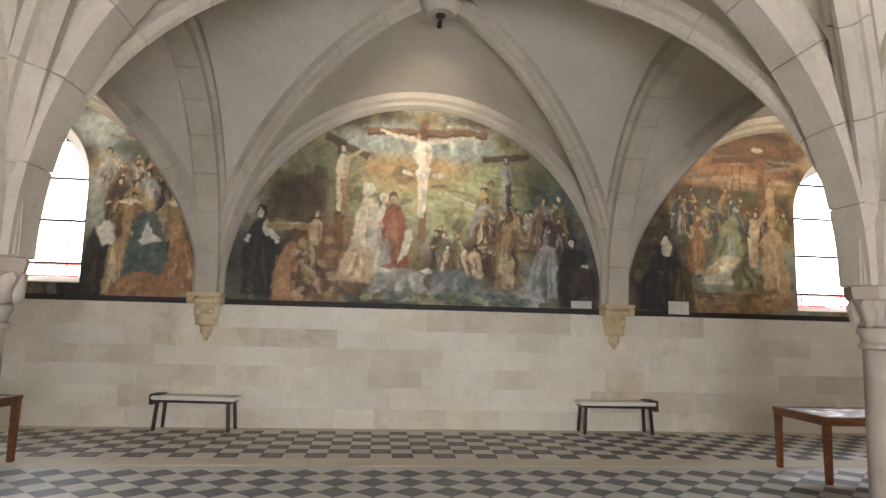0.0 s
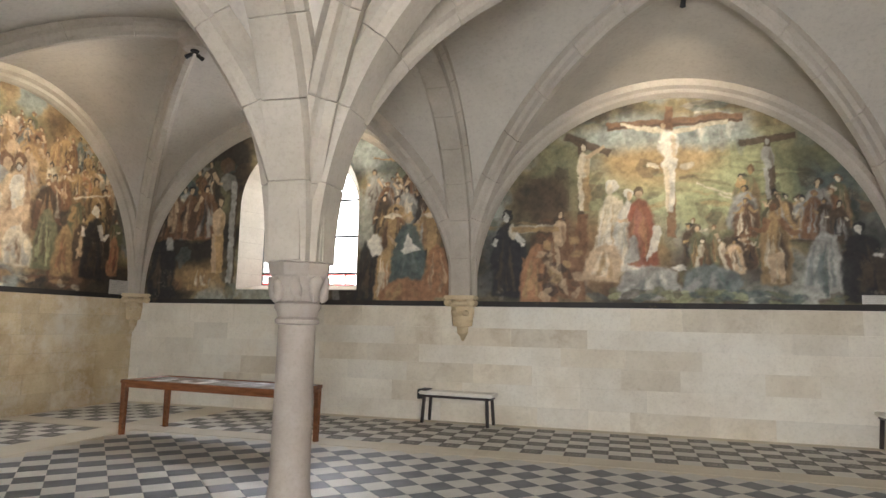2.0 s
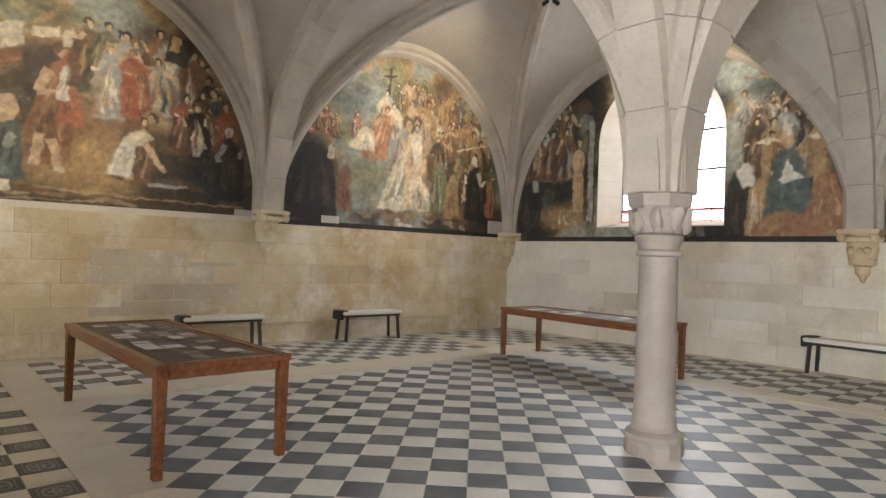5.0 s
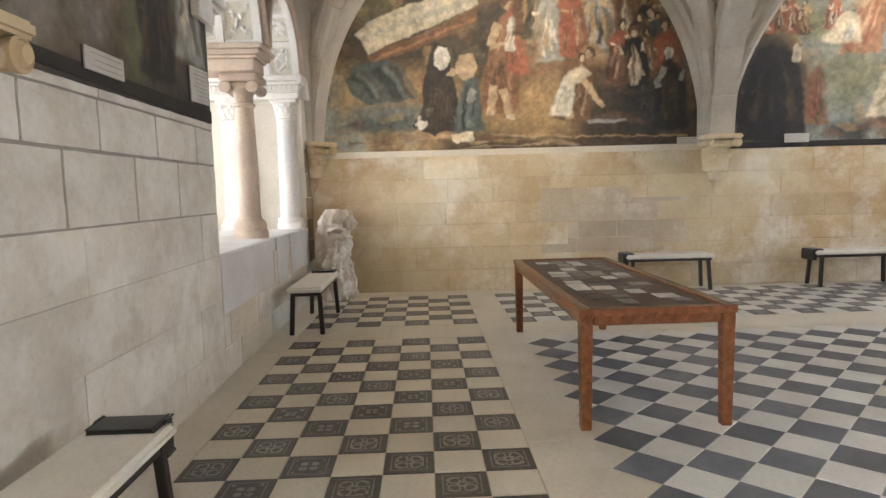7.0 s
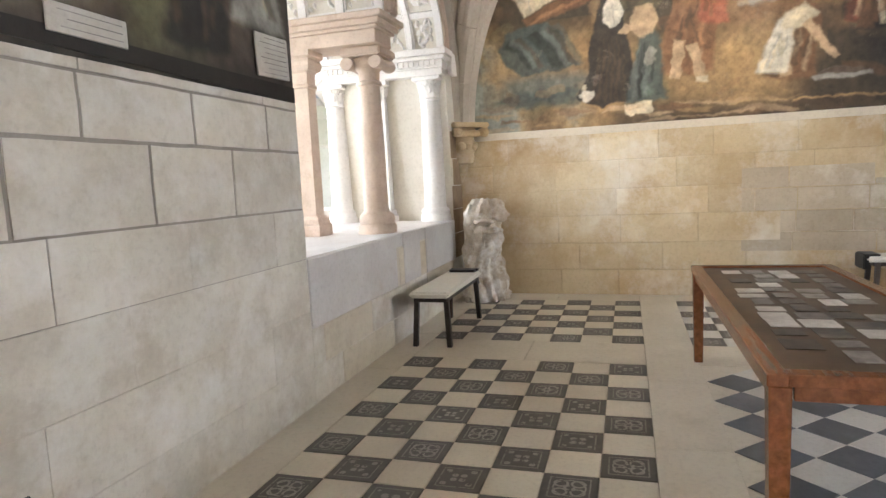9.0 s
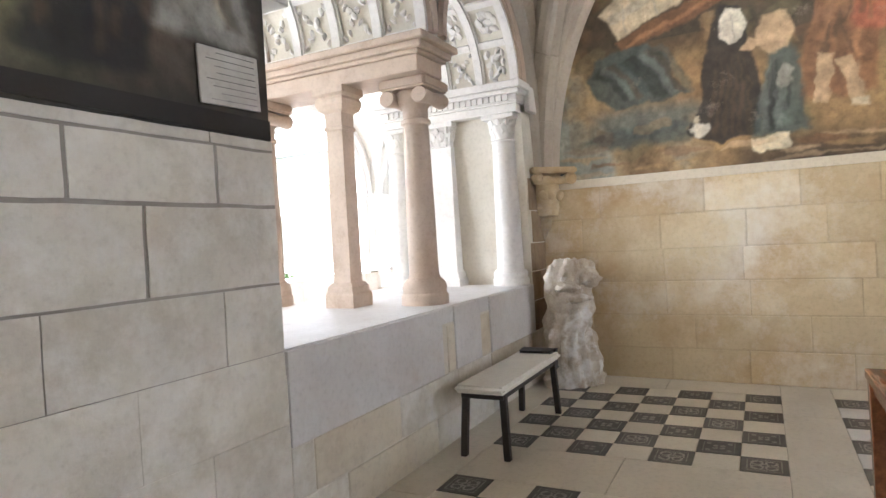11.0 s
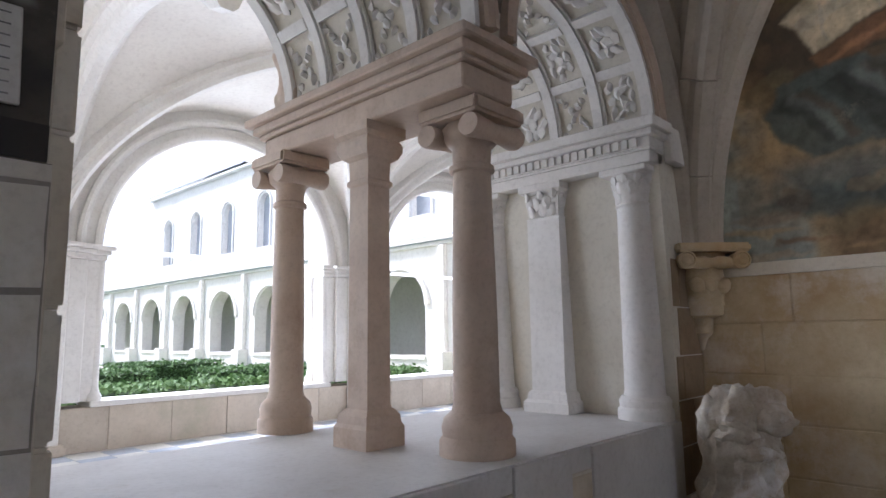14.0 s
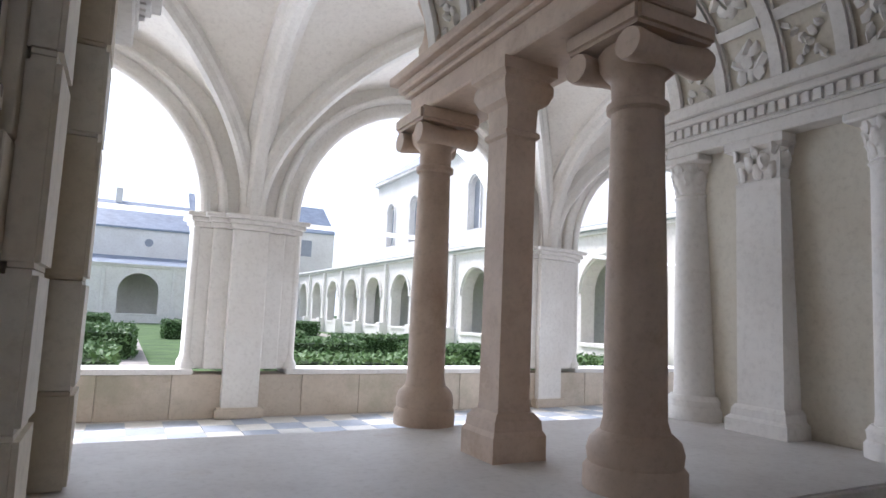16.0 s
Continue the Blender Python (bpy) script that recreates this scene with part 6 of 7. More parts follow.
c.many(4.7, 9.5, 2.0, 4.6, 80, 0.25, 0.18, ("umber", "olive", "brown", "black", "ochre"), 50, 0.4)
c.bar(6.62, 4.35, 6.66, 4.85, 0.05, "umber")
c.bar(6.5, 4.66, 6.78, 4.7, 0.05, "umber")
c.crowd(6.7, 8.8, 3.95, 4.3, 22, 0.5, ("ochre", "grey", "flesh", "olive", "blue", "brown"))
c.crowd(4.9, 6.0, 3.4, 3.65, 9, 0.45, ("brown", "red", "ochre", "umber"))
c.crowd(7.6, 9.1, 3.3, 3.7, 18, 0.62, ("ochre", "cream", "grey", "brown", "orange", "flesh"))
c.crowd(7.8, 9.2, 2.5, 3.1, 14, 0.85, ("ochre", "umber", "grey", "olive", "brown"))
c.crowd(6.5, 7.6, 3.5, 3.75, 8, 0.7, ("ochre", "flesh", "cream"))
c.figure(6.35, 3.15, 1.0, "orange", "flesh", "red", "flesh", 0.25, 0.55)
c.drape(6.1, 3.3, 0.5, 0.4, "cream", "white", "grey", 0.2, 6)
c.figure(6.9, 2.3, 1.75, "grey", "cream", "brown", "flesh", 0.1, 0.38)
c.drape(6.8, 2.3, 0.62, 1.15, "cream", "white", "olive", 0.22, 12)
c.figure(7.3, 2.35, 1.75, "flesh", "cream", "brown", "flesh", 0.0, 0.36)
c.nude(7.32, 2.75, 1.2, -0.03, "white", "cream")
c.drape(7.42, 2.32, 0.6, 0.55, "cream", "grey", "brown", -0.1, 10)
c.poly([(7.0, 2.95), (7.2, 3.15), (7.5, 3.3), (7.55, 3.1), (7.3, 2.9), (7.1, 2.7)], "flesh", 0.03)
c.drape(7.85, 2.3, 0.45, 1.0, "olive", "green", "umber", 0, 9)
c.drape(8.2, 2.2, 0.4, 0.9, "ochre", "orange", "brown", 0, 8)
c.bar(8.3, 3.55, 9.05, 3.75, 0.03, "cream")
c.figure(8.78, 2.2, 1.3, "black", "umber", "black", "white", 0, 0.36, "white")
c.drape(9.22, 2.3, 0.25, 0.75, "orange", "red", "umber")
c.drape(5.15, 2.0, 0.95, 1.3, "black", "umber", "black")
c.blob(5.48, 3.15, 0.16, 0.3, "cream", 0, 0.25, 10, 0.018)
c.drape(5.75, 2.2, 0.35, 0.8, "brown", "red", "umber")
c.many(5.9, 8.6, 1.98, 2.2, 26, 0.3, 0.1, ("ochre", "umber", "brown", "cream"), 15, 0.5)
c.done()

# end wall, by the cloister: a dark kneeling shape, orange mantles, a white slab
c = lunette("mural", W_PLANE, CY[0], HY[0], SCENE_WARM, 0.9, 41, label="faded mural with orange mantles, black shape and white slab", border="band", res=0.011)
c.ground((0.3, 2.6, 2.2, 0.9, "ochre"), (1.9, 2.5, 1.5, 0.7, "ochre"), (2.2, 3.2, 0.9, 0.6, "brown"), (-0.15, 2.5, 1.1, 0.35, "blue"), (-0.2, 2.35, 1.0, 0.2, "teal"), (2.8, 4.3, 1.2, 0.7, "umber"), (1.0, 4.4, 1.6, 0.5, "olive"), (-0.4, 4.0, 0.7, 0.5, "olive"), (3.6, 2.9, 0.9, 1.8, "black"), (3.2, 3.4, 0.8, 0.9, "umber"))
c.many(-0.8, 4.0, 2.1, 4.2, 70, 0.35, 0.14, ("ochre", "brown", "umber", "olive"), 30, 0.3)
c.many(-0.6, 1.4, 4.2, 4.7, 30, 0.25, 0.15, ("olive", "green", "umber", "ochre"), 40, 0.5)
c.poly([(-0.55, 3.58), (-0.3, 3.75), (0.2, 3.95), (0.75, 4.1), (1.12, 4.2), (1.12, 3.92), (0.4, 3.62), (-0.38, 3.3)], "cream", 0.025)
c.poly([(-0.5, 3.52), (0.3, 3.8), (1.12, 4.05), (1.12, 3.98), (0.3, 3.72), (-0.46, 3.44)], "grey", 0.02, 0.5)
for k in range(5):
    x = -0.3 + k * 0.3
    c.bar(x, 3.36 + k * 0.11, x - 0.03, 3.6 + k * 0.11, 0.012, "grey")
    c.blob(x, 3.72 + k * 0.09, 0.2, 0.07, "grey", 15, 0.25, 9, 0.02, 0.6)
c.poly([(-0.42, 3.28), (0.4, 3.58), (1.1, 3.88), (1.1, 3.7), (0.4, 3.4), (-0.3, 3.16)], "brown", 0.025)
c.bar(-0.3, 3.22, 1.08, 3.74, 0.04, "orange")
c.bar(1.2, 4.1, 1.5, 4.16, 0.12, "cream")
c.poly([(-0.72, 2.95), (-0.6, 3.12), (-0.4, 3.2), (-0.1, 3.2), (0.05, 3.05), (0.12, 2.85), (0.26, 2.7), (0.0, 2.66), (-0.45, 2.64), (-0.62, 2.8)], "teal", 0.03)
for k in range(9):
    x = -0.66 + k * 0.075
    c.poly([(x, 3.0 + 0.02 * k), (x + 0.1, 3.06 + 0.014 * k), (x + 0.26, 2.9), (x + 0.36, 2.72), (x + 0.3, 2.7), (x + 0.18, 2.9)], ("black", "blue", "umber", "teal", "black")[k % 5], 0.03, 0.55)
c.poly([(0.2, 2.3), (0.32, 2.55), (0.36, 2.85), (0.42, 3.1), (0.46, 3.3), (0.56, 3.42), (0.68, 3.4), (0.76, 3.15), (0.8, 2.8), (0.84, 2.45), (0.8, 2.26), (0.5, 2.2)], "black", 0.025)
for k in range(6):
    c.poly([(0.36 + k * 0.07, 2.26), (0.44 + k * 0.055, 2.7), (0.5 + k * 0.04, 2.95), (0.47 + k * 0.055, 2.68), (0.4 + k * 0.07, 2.26)], "umber", 0.016, 0.5)
c.poly([(0.52, 3.14), (0.52, 3.3), (0.6, 3.38), (0.72, 3.36), (0.76, 3.22), (0.7, 3.1), (0.6, 3.06)], "white", 0.016)
c.bar(0.65, 3.08, 0.64, 3.32, 0.012, "grey")
c.poly([(0.7, 3.0), (0.77, 3.1), (0.83, 3.05), (0.78, 2.96)], "flesh", 0.02)
c.drape(0.98, 2.22, 0.42, 0.8, "teal", "blue", "black", 0.03)
c.poly([(0.8, 3.0), (0.88, 3.26), (1.04, 3.3), (1.1, 3.1), (1.06, 2.96), (0.92, 2.92)], "flesh", 0.025, 0.8)
c.blob(1.02, 2.72, 0.14, 0.18, "grey", 0, 0.35)
c.blob(0.32, 2.33, 0.17, 0.12, "white", 0, 0.3)
c.blob(0.3, 2.42, 0.08, 0.08, "cream", 0, 0.3)
c.figure(1.4, 2.5, 1.55, "orange", "flesh", "brown", "flesh", 0.1, 0.34)
c.drape(1.42, 2.75, 0.5, 0.6, "brown", "orange", "umber", 0.1, 9)
c.bar(1.28, 2.45, 1.34, 2.85, 0.1, "flesh", 1.2)
c.bar(1.55, 2.42, 1.46, 2.8, 0.1, "flesh", 1.2)
c.bar(1.5, 2.42, 1.62, 2.4, 0.06, "cream")
c.drape(1.68, 3.0, 0.3, 1.0, "red", "orange", "brown", -0.05, 8)
c.drape(1.56, 3.3, 0.16, 0.45, "white", "cream", "orange", 0.1, 6)
c.blob(1.6, 4.1, 0.17, 0.22, "cream", 0, 0.15)
c.crowd(1.8, 3.4, 3.3, 3.55, 15, 0.85, ("red", "olive", "brown", "ochre", "grey", "umber"))
c.crowd(2.9, 3.8, 2.75, 3.1, 10, 0.8, ("umber", "brown", "black", "teal", "red"))
c.figure(2.1, 3.15, 1.0, "grey", "white", "ochre", "cream", 0.0, 0.4)
c.drape(2.35, 3.2, 0.3, 0.6, "red", "orange", "brown", 0, 7)
c.blob(2.67, 3.27, 0.26, 0.24, "ochre", 0, 0.1, 14, 0.02)
c.blob(2.67, 3.25, 0.17, 0.17, "umber", 0, 0.1, 12, 0.02)
c.blob(2.64, 3.22, 0.1, 0.13, "flesh", 0, 0.1, 10, 0.015)
c.figure(2.42, 2.35, 0.9, "brown", "flesh", "umber", "flesh", 0.15, 0.6)
c.drape(2.24, 2.42, 0.3, 0.6, "white", "cream", "grey", 0.3, 7)
c.poly([(2.35, 3.0), (2.55, 3.08), (2.66, 2.96), (2.5, 2.84), (2.34, 2.86)], "cream", 0.03)
c.bar(2.55, 2.9, 2.85, 2.5, 0.09, "flesh", 0.7)
c.blob(2.9, 2.34, 0.55, 0.13, "grey", 0, 0.15)
c.blob(2.9, 2.37, 0.45, 0.07, "umber", 0, 0.15)
c.figure(3.75, 2.2, 1.1, "black", "umber", "black", "grey", 0, 0.5, "white")
c.bar(2.45, 2.06, 4.0, 2.04, 0.14, "umber")
c.bar(2.45, 2.12, 4.0, 2.1, 0.02, "ochre")
c.bar(0.75, 2.14, 1.05, 2.15, 0.12, "cream")
c.bar(2.82, 4.3, 3.12, 4.25, 0.4, "black")
c.bar(2.86, 4.36, 2.98, 4.34, 0.22, "ochre")
c.many(-0.8, 2.4, 2.0, 2.2, 20, 0.5, 0.06, ("ochre", "flesh", "brown"), 4, 0.5)
c.done()

# cloister wall: dark remains of painting between the corbels
t = thing("mural", (0, 0, 0), "dark worn mural beside the opening", "mural", "wall paintings")
WORN = [(0.2, (0.03, 0.026, 0.022)), (0.45, (0.085, 0.068, 0.05)), (0.6, (0.14, 0.11, 0.075)), (0.8, (0.22, 0.2, 0.17))]
c = Canvas(t, S_PLANE, OPEN_E + 0.02, -2.95, 1.95, 5.0, lambda x, z: z < 3.2 + (-2.95 - x) * 1.9, lambda x, z: (x, z), 55, WORN, 1.6)
for i in range(26):
    c.mist(c.rs.uniform(-5.2, -3.1), c.rs.uniform(2.2, 3.6), c.rs.uniform(0.2, 0.6), c.rs.uniform(0.3, 0.8), c.rs.choice(("umber", "black", "brown", "grey", "umber", "olive")))
c.drape(-5.05, 2.35, 0.5, 0.8, "grey", "cream", "umber", 0.1)
c.drape(-4.5, 2.12, 0.5, 0.8, "black", "umber", "black")
c.done()
bm = bmesh.new()
extrude_outline(bm, [(OPEN_E + 0.02, 1.955), (-2.95, 1.985), (-2.95, 2.05), (OPEN_E + 0.02, 2.045)], S_PLANE, 0.014)
part("border", bm, "frame_black", t, "black painted lower border")


# ---- plaques with lines of small writing ----
def plaque(m, x, z, w, h, turn=0.0):
    pl = m @ Matrix.Translation((x, z, 0.0145))
    t = thing("plaque", (0, 0, 0), "small pale inscribed plaque below the painting", "plaque", "plaques")
    t.matrix_basis = pl @ Matrix.Rotation(radians(turn), 4, "Z")
    bm = box(bmesh.new(), -w / 2, w / 2, -h / 2, h / 2, 0, 0.012, 0.003)
    part("board", bm, "plaque", t)
    n = int(h / 0.03)
    for i in range(n):
        ww = w * rnd(0.6, 0.85)
        yy = -h / 2 + (i + 0.8) * h / (n + 0.6)
        part("line", box(bmesh.new(), -w * 0.43, -w * 0.43 + ww, yy - 0.002, yy + 0.002, 0.0121, 0.0126), "print_grey", t)


plaque(S_PLANE, -3.83, 2.08, 0.38, 0.11)
plaque(S_PLANE, -5.14, 2.19, 0.34, 0.24, -2)
plaque(W_PLANE, 4.0, 2.02, 0.3, 0.1)
plaque(W_PLANE, 9.4, 2.1, 0.44, 0.26)
plaque(W_PLANE, 5.5, 2.02, 0.34, 0.12)
plaque(N_PLANE, 3.3, 1.99, 0.34, 0.12)
plaque(N_PLANE, 4.95, 1.985, 0.35, 0.21)

# the same dark paint on the strip between the arches and the corner
t = thing("mural", (0, 0, 0), "dark worn mural over and beside the two arches", "mural", "wall paintings")


def spandrel(x, z):
    ok = ((x - CX[0]) / (HX[0] - 0.2)) ** 2 + (np.maximum(0, z - SPRING) / (RISE - 0.2)) ** 2 < 1
    for ax, ar in ARCH:
        ok &= (x - ax) ** 2 + (z - IMPOST) ** 2 > (ar + 0.05) ** 2
    return ok & ((z > IMPOST + 0.12) | (x < OPEN_W - 0.06))


c = Canvas(t, S_PLANE, XB[0] - 0.2, OPEN_E, 2.0, SPRING + RISE, spandrel, lambda x, z: (x, z), 57, WORN, 1.6)
for i in range(40):
    c.mist(c.rs.uniform(XB[0], OPEN_E), c.rs.uniform(2.0, 4.8), c.rs.uniform(0.2, 0.6), c.rs.uniform(0.3, 0.8), c.rs.choice(("black", "umber", "black", "brown")))
c.done()


# ---- headless draped statue in the corner ----
def statue(x, y, turn):
    bm = bmesh.new()
    rows, seg = 64, 56
    H = 1.2
    rings = []
    for j in range(rows + 1):
        z = H * j / rows
        t = j / rows
        w = 0.245 - 0.03 * t + 0.03 * math.sin(t * 9.0) * (1 - t) + (0.035 if t < 0.07 else 0)
        d = 0.18 - 0.02 * t
        if t > 0.82:
            k = (t - 0.82) / 0.18
            w *= 1 - 0.35 * k * k
            d *= 1 - 0.3 * k * k
        sway = 0.035 * math.sin(t * 3.4)
        ring = []
        for i in range(seg):
            a = 2 * math.pi * i / seg
            v = Vector((math.cos(a), math.sin(a), 0))
            # upright folds below, slanting folds across the hips, lumps at the chest
            fold = 0.022 * math.sin(13 * a + 2.5 * math.sin(z * 5)) * max(0.0, min(1.0, (0.75 - t) * 3))
            slant = 0.028 * math.sin(24 * (t + 0.11 * math.cos(a - 0.6)) + 1.0) * math.exp(-((t - 0.52) / 0.2) ** 2)
            lump = 0.05 * noise.noise(Vector((v.x * 2.4, v.y * 2.4, z * 5.5))) * min(1.0, 0.35 + t * 1.2)
            chip = 0.02 * noise.noise(Vector((v.x * 8, v.y * 8, z * 16)))
            ring.append(bm.verts.new((sway + (w + fold + slant + lump + chip) * v.x, (d + fold + slant + lump + chip) * v.y, z + (0.03 * noise.noise(v * 3) if j == rows else 0))))
        rings.append(ring)
    for p, q in zip(rings, rings[1:]):
        for i in range(seg):
            k = (i + 1) % seg
            bm.faces.new((p[i], p[k], q[k], q[i]))
    top = bm.verts.new((0.03, 0, H - 0.05))
    for i in range(seg):
        bm.faces.new((rings[-1][i], rings[-1][(i + 1) % seg], top))
    bm.faces.new(rings[0][::-1])
    for cx, cy, cz, r, sx, sz in ((-0.12, 0.13, 1.02, 0.11, 1.0, 0.75), (0.1, 0.15, 0.95, 0.1, 1.2, 0.6), (0.2, 0.02, 1.0, 0.1, 0.7, 1.2), (-0.2, 0.02, 1.05, 0.1, 0.7, 1.1), (0.0, 0.16, 0.84, 0.09, 1.6, 0.5)):
        t = bmesh.new()
        bmesh.ops.create_icosphere(t, subdivisions=3, radius=r)
        for v in t.verts:
            v.co = Vector((v.co.x * sx, v.co.y * 0.7, v.co.z * sz)) * (1 + 0.5 * noise.noise(v.co * 16 + Vector((cx * 9, cy, cz))))
        join(bm, t, Matrix.Translation((cx, cy, cz)))
    for v in bm.verts:
        if v.co.z > 0.02:
            v.co += Vector((noise.noise(v.co * 22), noise.noise(v.co * 22 + Vector((7, 0, 0))), noise.noise(v.co * 20 + Vector((0, 5, 0))))) * 0.009
    bmesh.ops.recalc_face_normals(bm, faces=bm.faces[:])
    ob = part("statue", bm, "statue_stone", smooth=55)
    ob.matrix_basis = pose(x, y, 0.0, 0, 0, turn)
    tagged(ob, "broken headless draped limestone statue standing in the corner", "statue")


M["statue_stone"] = surface("statue_stone", (0.66, 0.60, 0.50), (0.44, 0.36, 0.26), 5.0, 40, 0.9, 0.4, stain=(0.80, 0.78, 0.74), stain_scale=3.0, stain_cut=(0.5, 0.62))
statue(-8.98, -0.86, -50)


# ---- lamps on the keystones ----
def lamp_cluster(x, y, z, aims, power):
    c = thing("ceiling_lamp", (x, y, z), "small black spotlight cluster on the keystone", "lamp", "spotlights on the vault")
    c.matrix_basis = c.matrix_basis @ Matrix.Diagonal((0.62, 0.62, 0.62, 1))
    part("rail", lathe(bmesh.new(), [(0.09, -0.03), (0.1, -0.02), (0.1, 0.0), (0.03, 0.02)], 16), "black_metal", c)
    for ax, ay, az in aims:
        d = (Vector((ax, ay, az)) - Vector((x, y, z))).normalized()
        p = Vector((0, 0, -0.1)) + Vector((d.x, d.y, 0)) * 0.17
        q = d.to_track_quat("-Z", "Y").to_matrix().to_4x4()
        head = part("head", lathe(bmesh.new(), [(0.03, 0.1), (0.045, 0.08), (0.05, -0.06), (0.056, -0.07), (0.05, -0.07), (0.045, -0.05)], 18), "black_metal", c, m=Matrix.Translation(p) @ q, smooth=True)
        part("bulb", lathe(bmesh.new(), [(0.005, -0.056), (0.042, -0.054), (0.042, -0.05)], 14), "bulb", head, "glowing lamp face")
        arm = bmesh.new()
        sweep(arm, [Vector((0, 0, -0.02)), p * 0.5 + Vector((0, 0, -0.01)), p], [(-0.008, -0.008), (0.008, -0.008), (0.008, 0.008), (-0.008, 0.008)], (-d.y, d.x, 0))
        part("arm", arm, "black_metal", c)
        arm = None
        lamp("spotlight", "SPOT", power, Vector((x, y, z)) + p + d * 0.09, (ax, ay, az), (1.0, 0.86, 0.66), spot=75)


bm_, bnt, bb = nodes_of("bulb")
bb.inputs["Emission Color"].default_value, bb.inputs["Emission Strength"].default_value = (1, 0.85, 0.6, 1), 25
M["bulb"] = bm_
KZ = SPRING + RISE + DOME - 0.33
lamp_cluster(CX[1], CY[1], KZ, [(CX[1], YB[2], 4.3)], 100)
lamp_cluster(CX[0], CY[1], KZ, [(XB[0], CY[1], 4.2), (CX[0] + 0.6, YB[2], 4.6)], 135)
lamp_cluster(CX[2], CY[1], KZ, [(CX[2] - 0.6, YB[2], 4.3)], 100)
lamp_cluster(CX[0], CY[0], KZ, [(XB[0], CY[0] - 0.4, 3.7)], 150)


# ---- ashlar facing: single stones on the lower walls ----
def ashlar(owner, m, x0, x1, z0, z1, course, lo, hi, mats, seed, skip=None, thick=0.03, gap=0.004, shift=0.0):
    rs = random.Random(seed)
    z, row = z0, 0
    while z < z1 - 0.05:
        h = min(course * rs.uniform(0.92, 1.08), z1 - z)
        if z1 - z - h < 0.1:
            h = z1 - z
        x = x0 - rs.uniform(0, hi * 0.6)
        while x < x1:
            w = rs.uniform(lo, hi)
            a, b = max(x, x0), min(x + w, x1)
            x += w
            if b - a < 0.08:
                continue
            if skip and skip(a, b, z, z + h):
                continue
            out = rs.uniform(0.004, 0.009)
            bm = box(bmesh.new(), a + gap, b - gap, z + gap, z + h - gap, -thick, out, min(0.004, gap))
            for v in bm.verts:
                v.co.z += 0.0025 * noise.noise((v.co.x * 3, v.co.y * 3, seed))
            bmesh.ops.transform(bm, matrix=m, verts=bm.verts[:])
            bmesh.ops.recalc_face_normals(bm, faces=bm.faces[:])
            part("stone", bm, rs.choice(mats), owner)
        z += h


def beside_opening(a, b, z0, z1):
    return b > OPEN_W - 0.02 and a < OPEN_E + 0.02 and z1 > LEDGE - 0.1


ashlar(wall_s, S_PLANE, XB[0], OPEN_E - 0.005, 0.0, 0.5, 0.25, 0.5, 1.1, ["wall_lime", "wall_lime", "wall_lime2"], 1)
DOOR = lambda a, b, z0, z1: b > -0.55 and a < 2.0
def courses(owner, m, x0, x1, rows, mat, seed, skip):
    """Courses of worn blocks: foot, top, one joint's place, the step between joints and the joint's half width."""
    rs = random.Random(seed)
    for z0, z1, joint, step, gap in rows:
        cuts = sorted({x0, x1} | {q + rs.uniform(-0.05, 0.05) * (k != 0) for k in range(-14, 15) for q in (joint + k * step,) if x0 + 0.1 < q < x1 - 0.1})
        for a, b in zip(cuts, cuts[1:]):
            if skip(a, b, z0, z1):
                continue
            out = rs.uniform(0.009, 0.013)
            bm = bmesh.new()
            n = max(2, int((b - a) / 0.09))
            grid = [[bm.verts.new((a + gap + (b - a - 2 * gap) * u / n, z0 + gap + (z1 - z0 - 2 * gap) * v / 4, out)) for v in range(5)] for u in range(n + 1)]
            for u in range(n):
                for v in range(4):
                    bm.faces.new((grid[u][v], grid[u + 1][v], grid[u + 1][v + 1], grid[u][v + 1]))
            for u in range(n + 1):
                for v in range(5):
                    p = grid[u][v].co
                    edge = u in (0, n) or v in (0, 4)
                    p.z += 0.003 * noise.noise((p.x * 6, p.y * 6, seed)) - (0.003 if edge else 0)
                    if edge:
                        p.x += min(0.006, gap * 0.7) * noise.noise((p.x * 11, p.y * 11, 3))
                        p.y += min(0.006, gap * 0.7) * noise.noise((p.x * 9, p.y * 9, 7))
            r = bmesh.ops.extrude_edge_only(bm, edges=[e for e in bm.edges if e.is_boundary])
            for v in r["geom"]:
                if isinstance(v, bmesh.types.BMVert):
                    v.co.z = -0.03
            bmesh.ops.transform(bm, matrix=m, verts=bm.verts[:])
            bmesh.ops.recalc_face_normals(bm, faces=bm.faces[:])
            part("stone", bm, mat, owner, smooth=35)


S_ROWS = [(0.0, 0.28, -4.6, 0.7, 0.001), (0.28, 0.62, -4.2, 0.78, 0.001), (0.62, 0.965, -3.9, 0.72, 0.001), (0.965, 1.285, -4.3, 0.75, 0.003), (1.285, 1.645, -4.1, 0.635, 0.009), (1.645, 1.905, -4.41, 0.64, 0.009), (1.905, 1.955, -3.77, 1.3, 0.004)]
courses(wall_s, S_PLANE, OPEN_E + 0.003, 4.0, S_ROWS, "wall_lime", 12, DOOR)
for a, b in ((OPEN_E + 0.006, -0.6), (2.05, 4.0)):
    part("joint_bed", box(bmesh.new(), a, b, YB[0] - 0.02, YB[0] + 0.002, 0.0, 1.955), "joint_dark", wall_s)
for a, b in ((OPEN_W, -7.86), (-7.66, -7.2), (-7.0, OPEN_E - 0.01)):
    part("render_coat", box(bmesh.new(), a, b, YB[0] - 0.01, YB[0] + 0.012, 0.5, LEDGE - 0.006, 0.004), "ledge", wall_s)
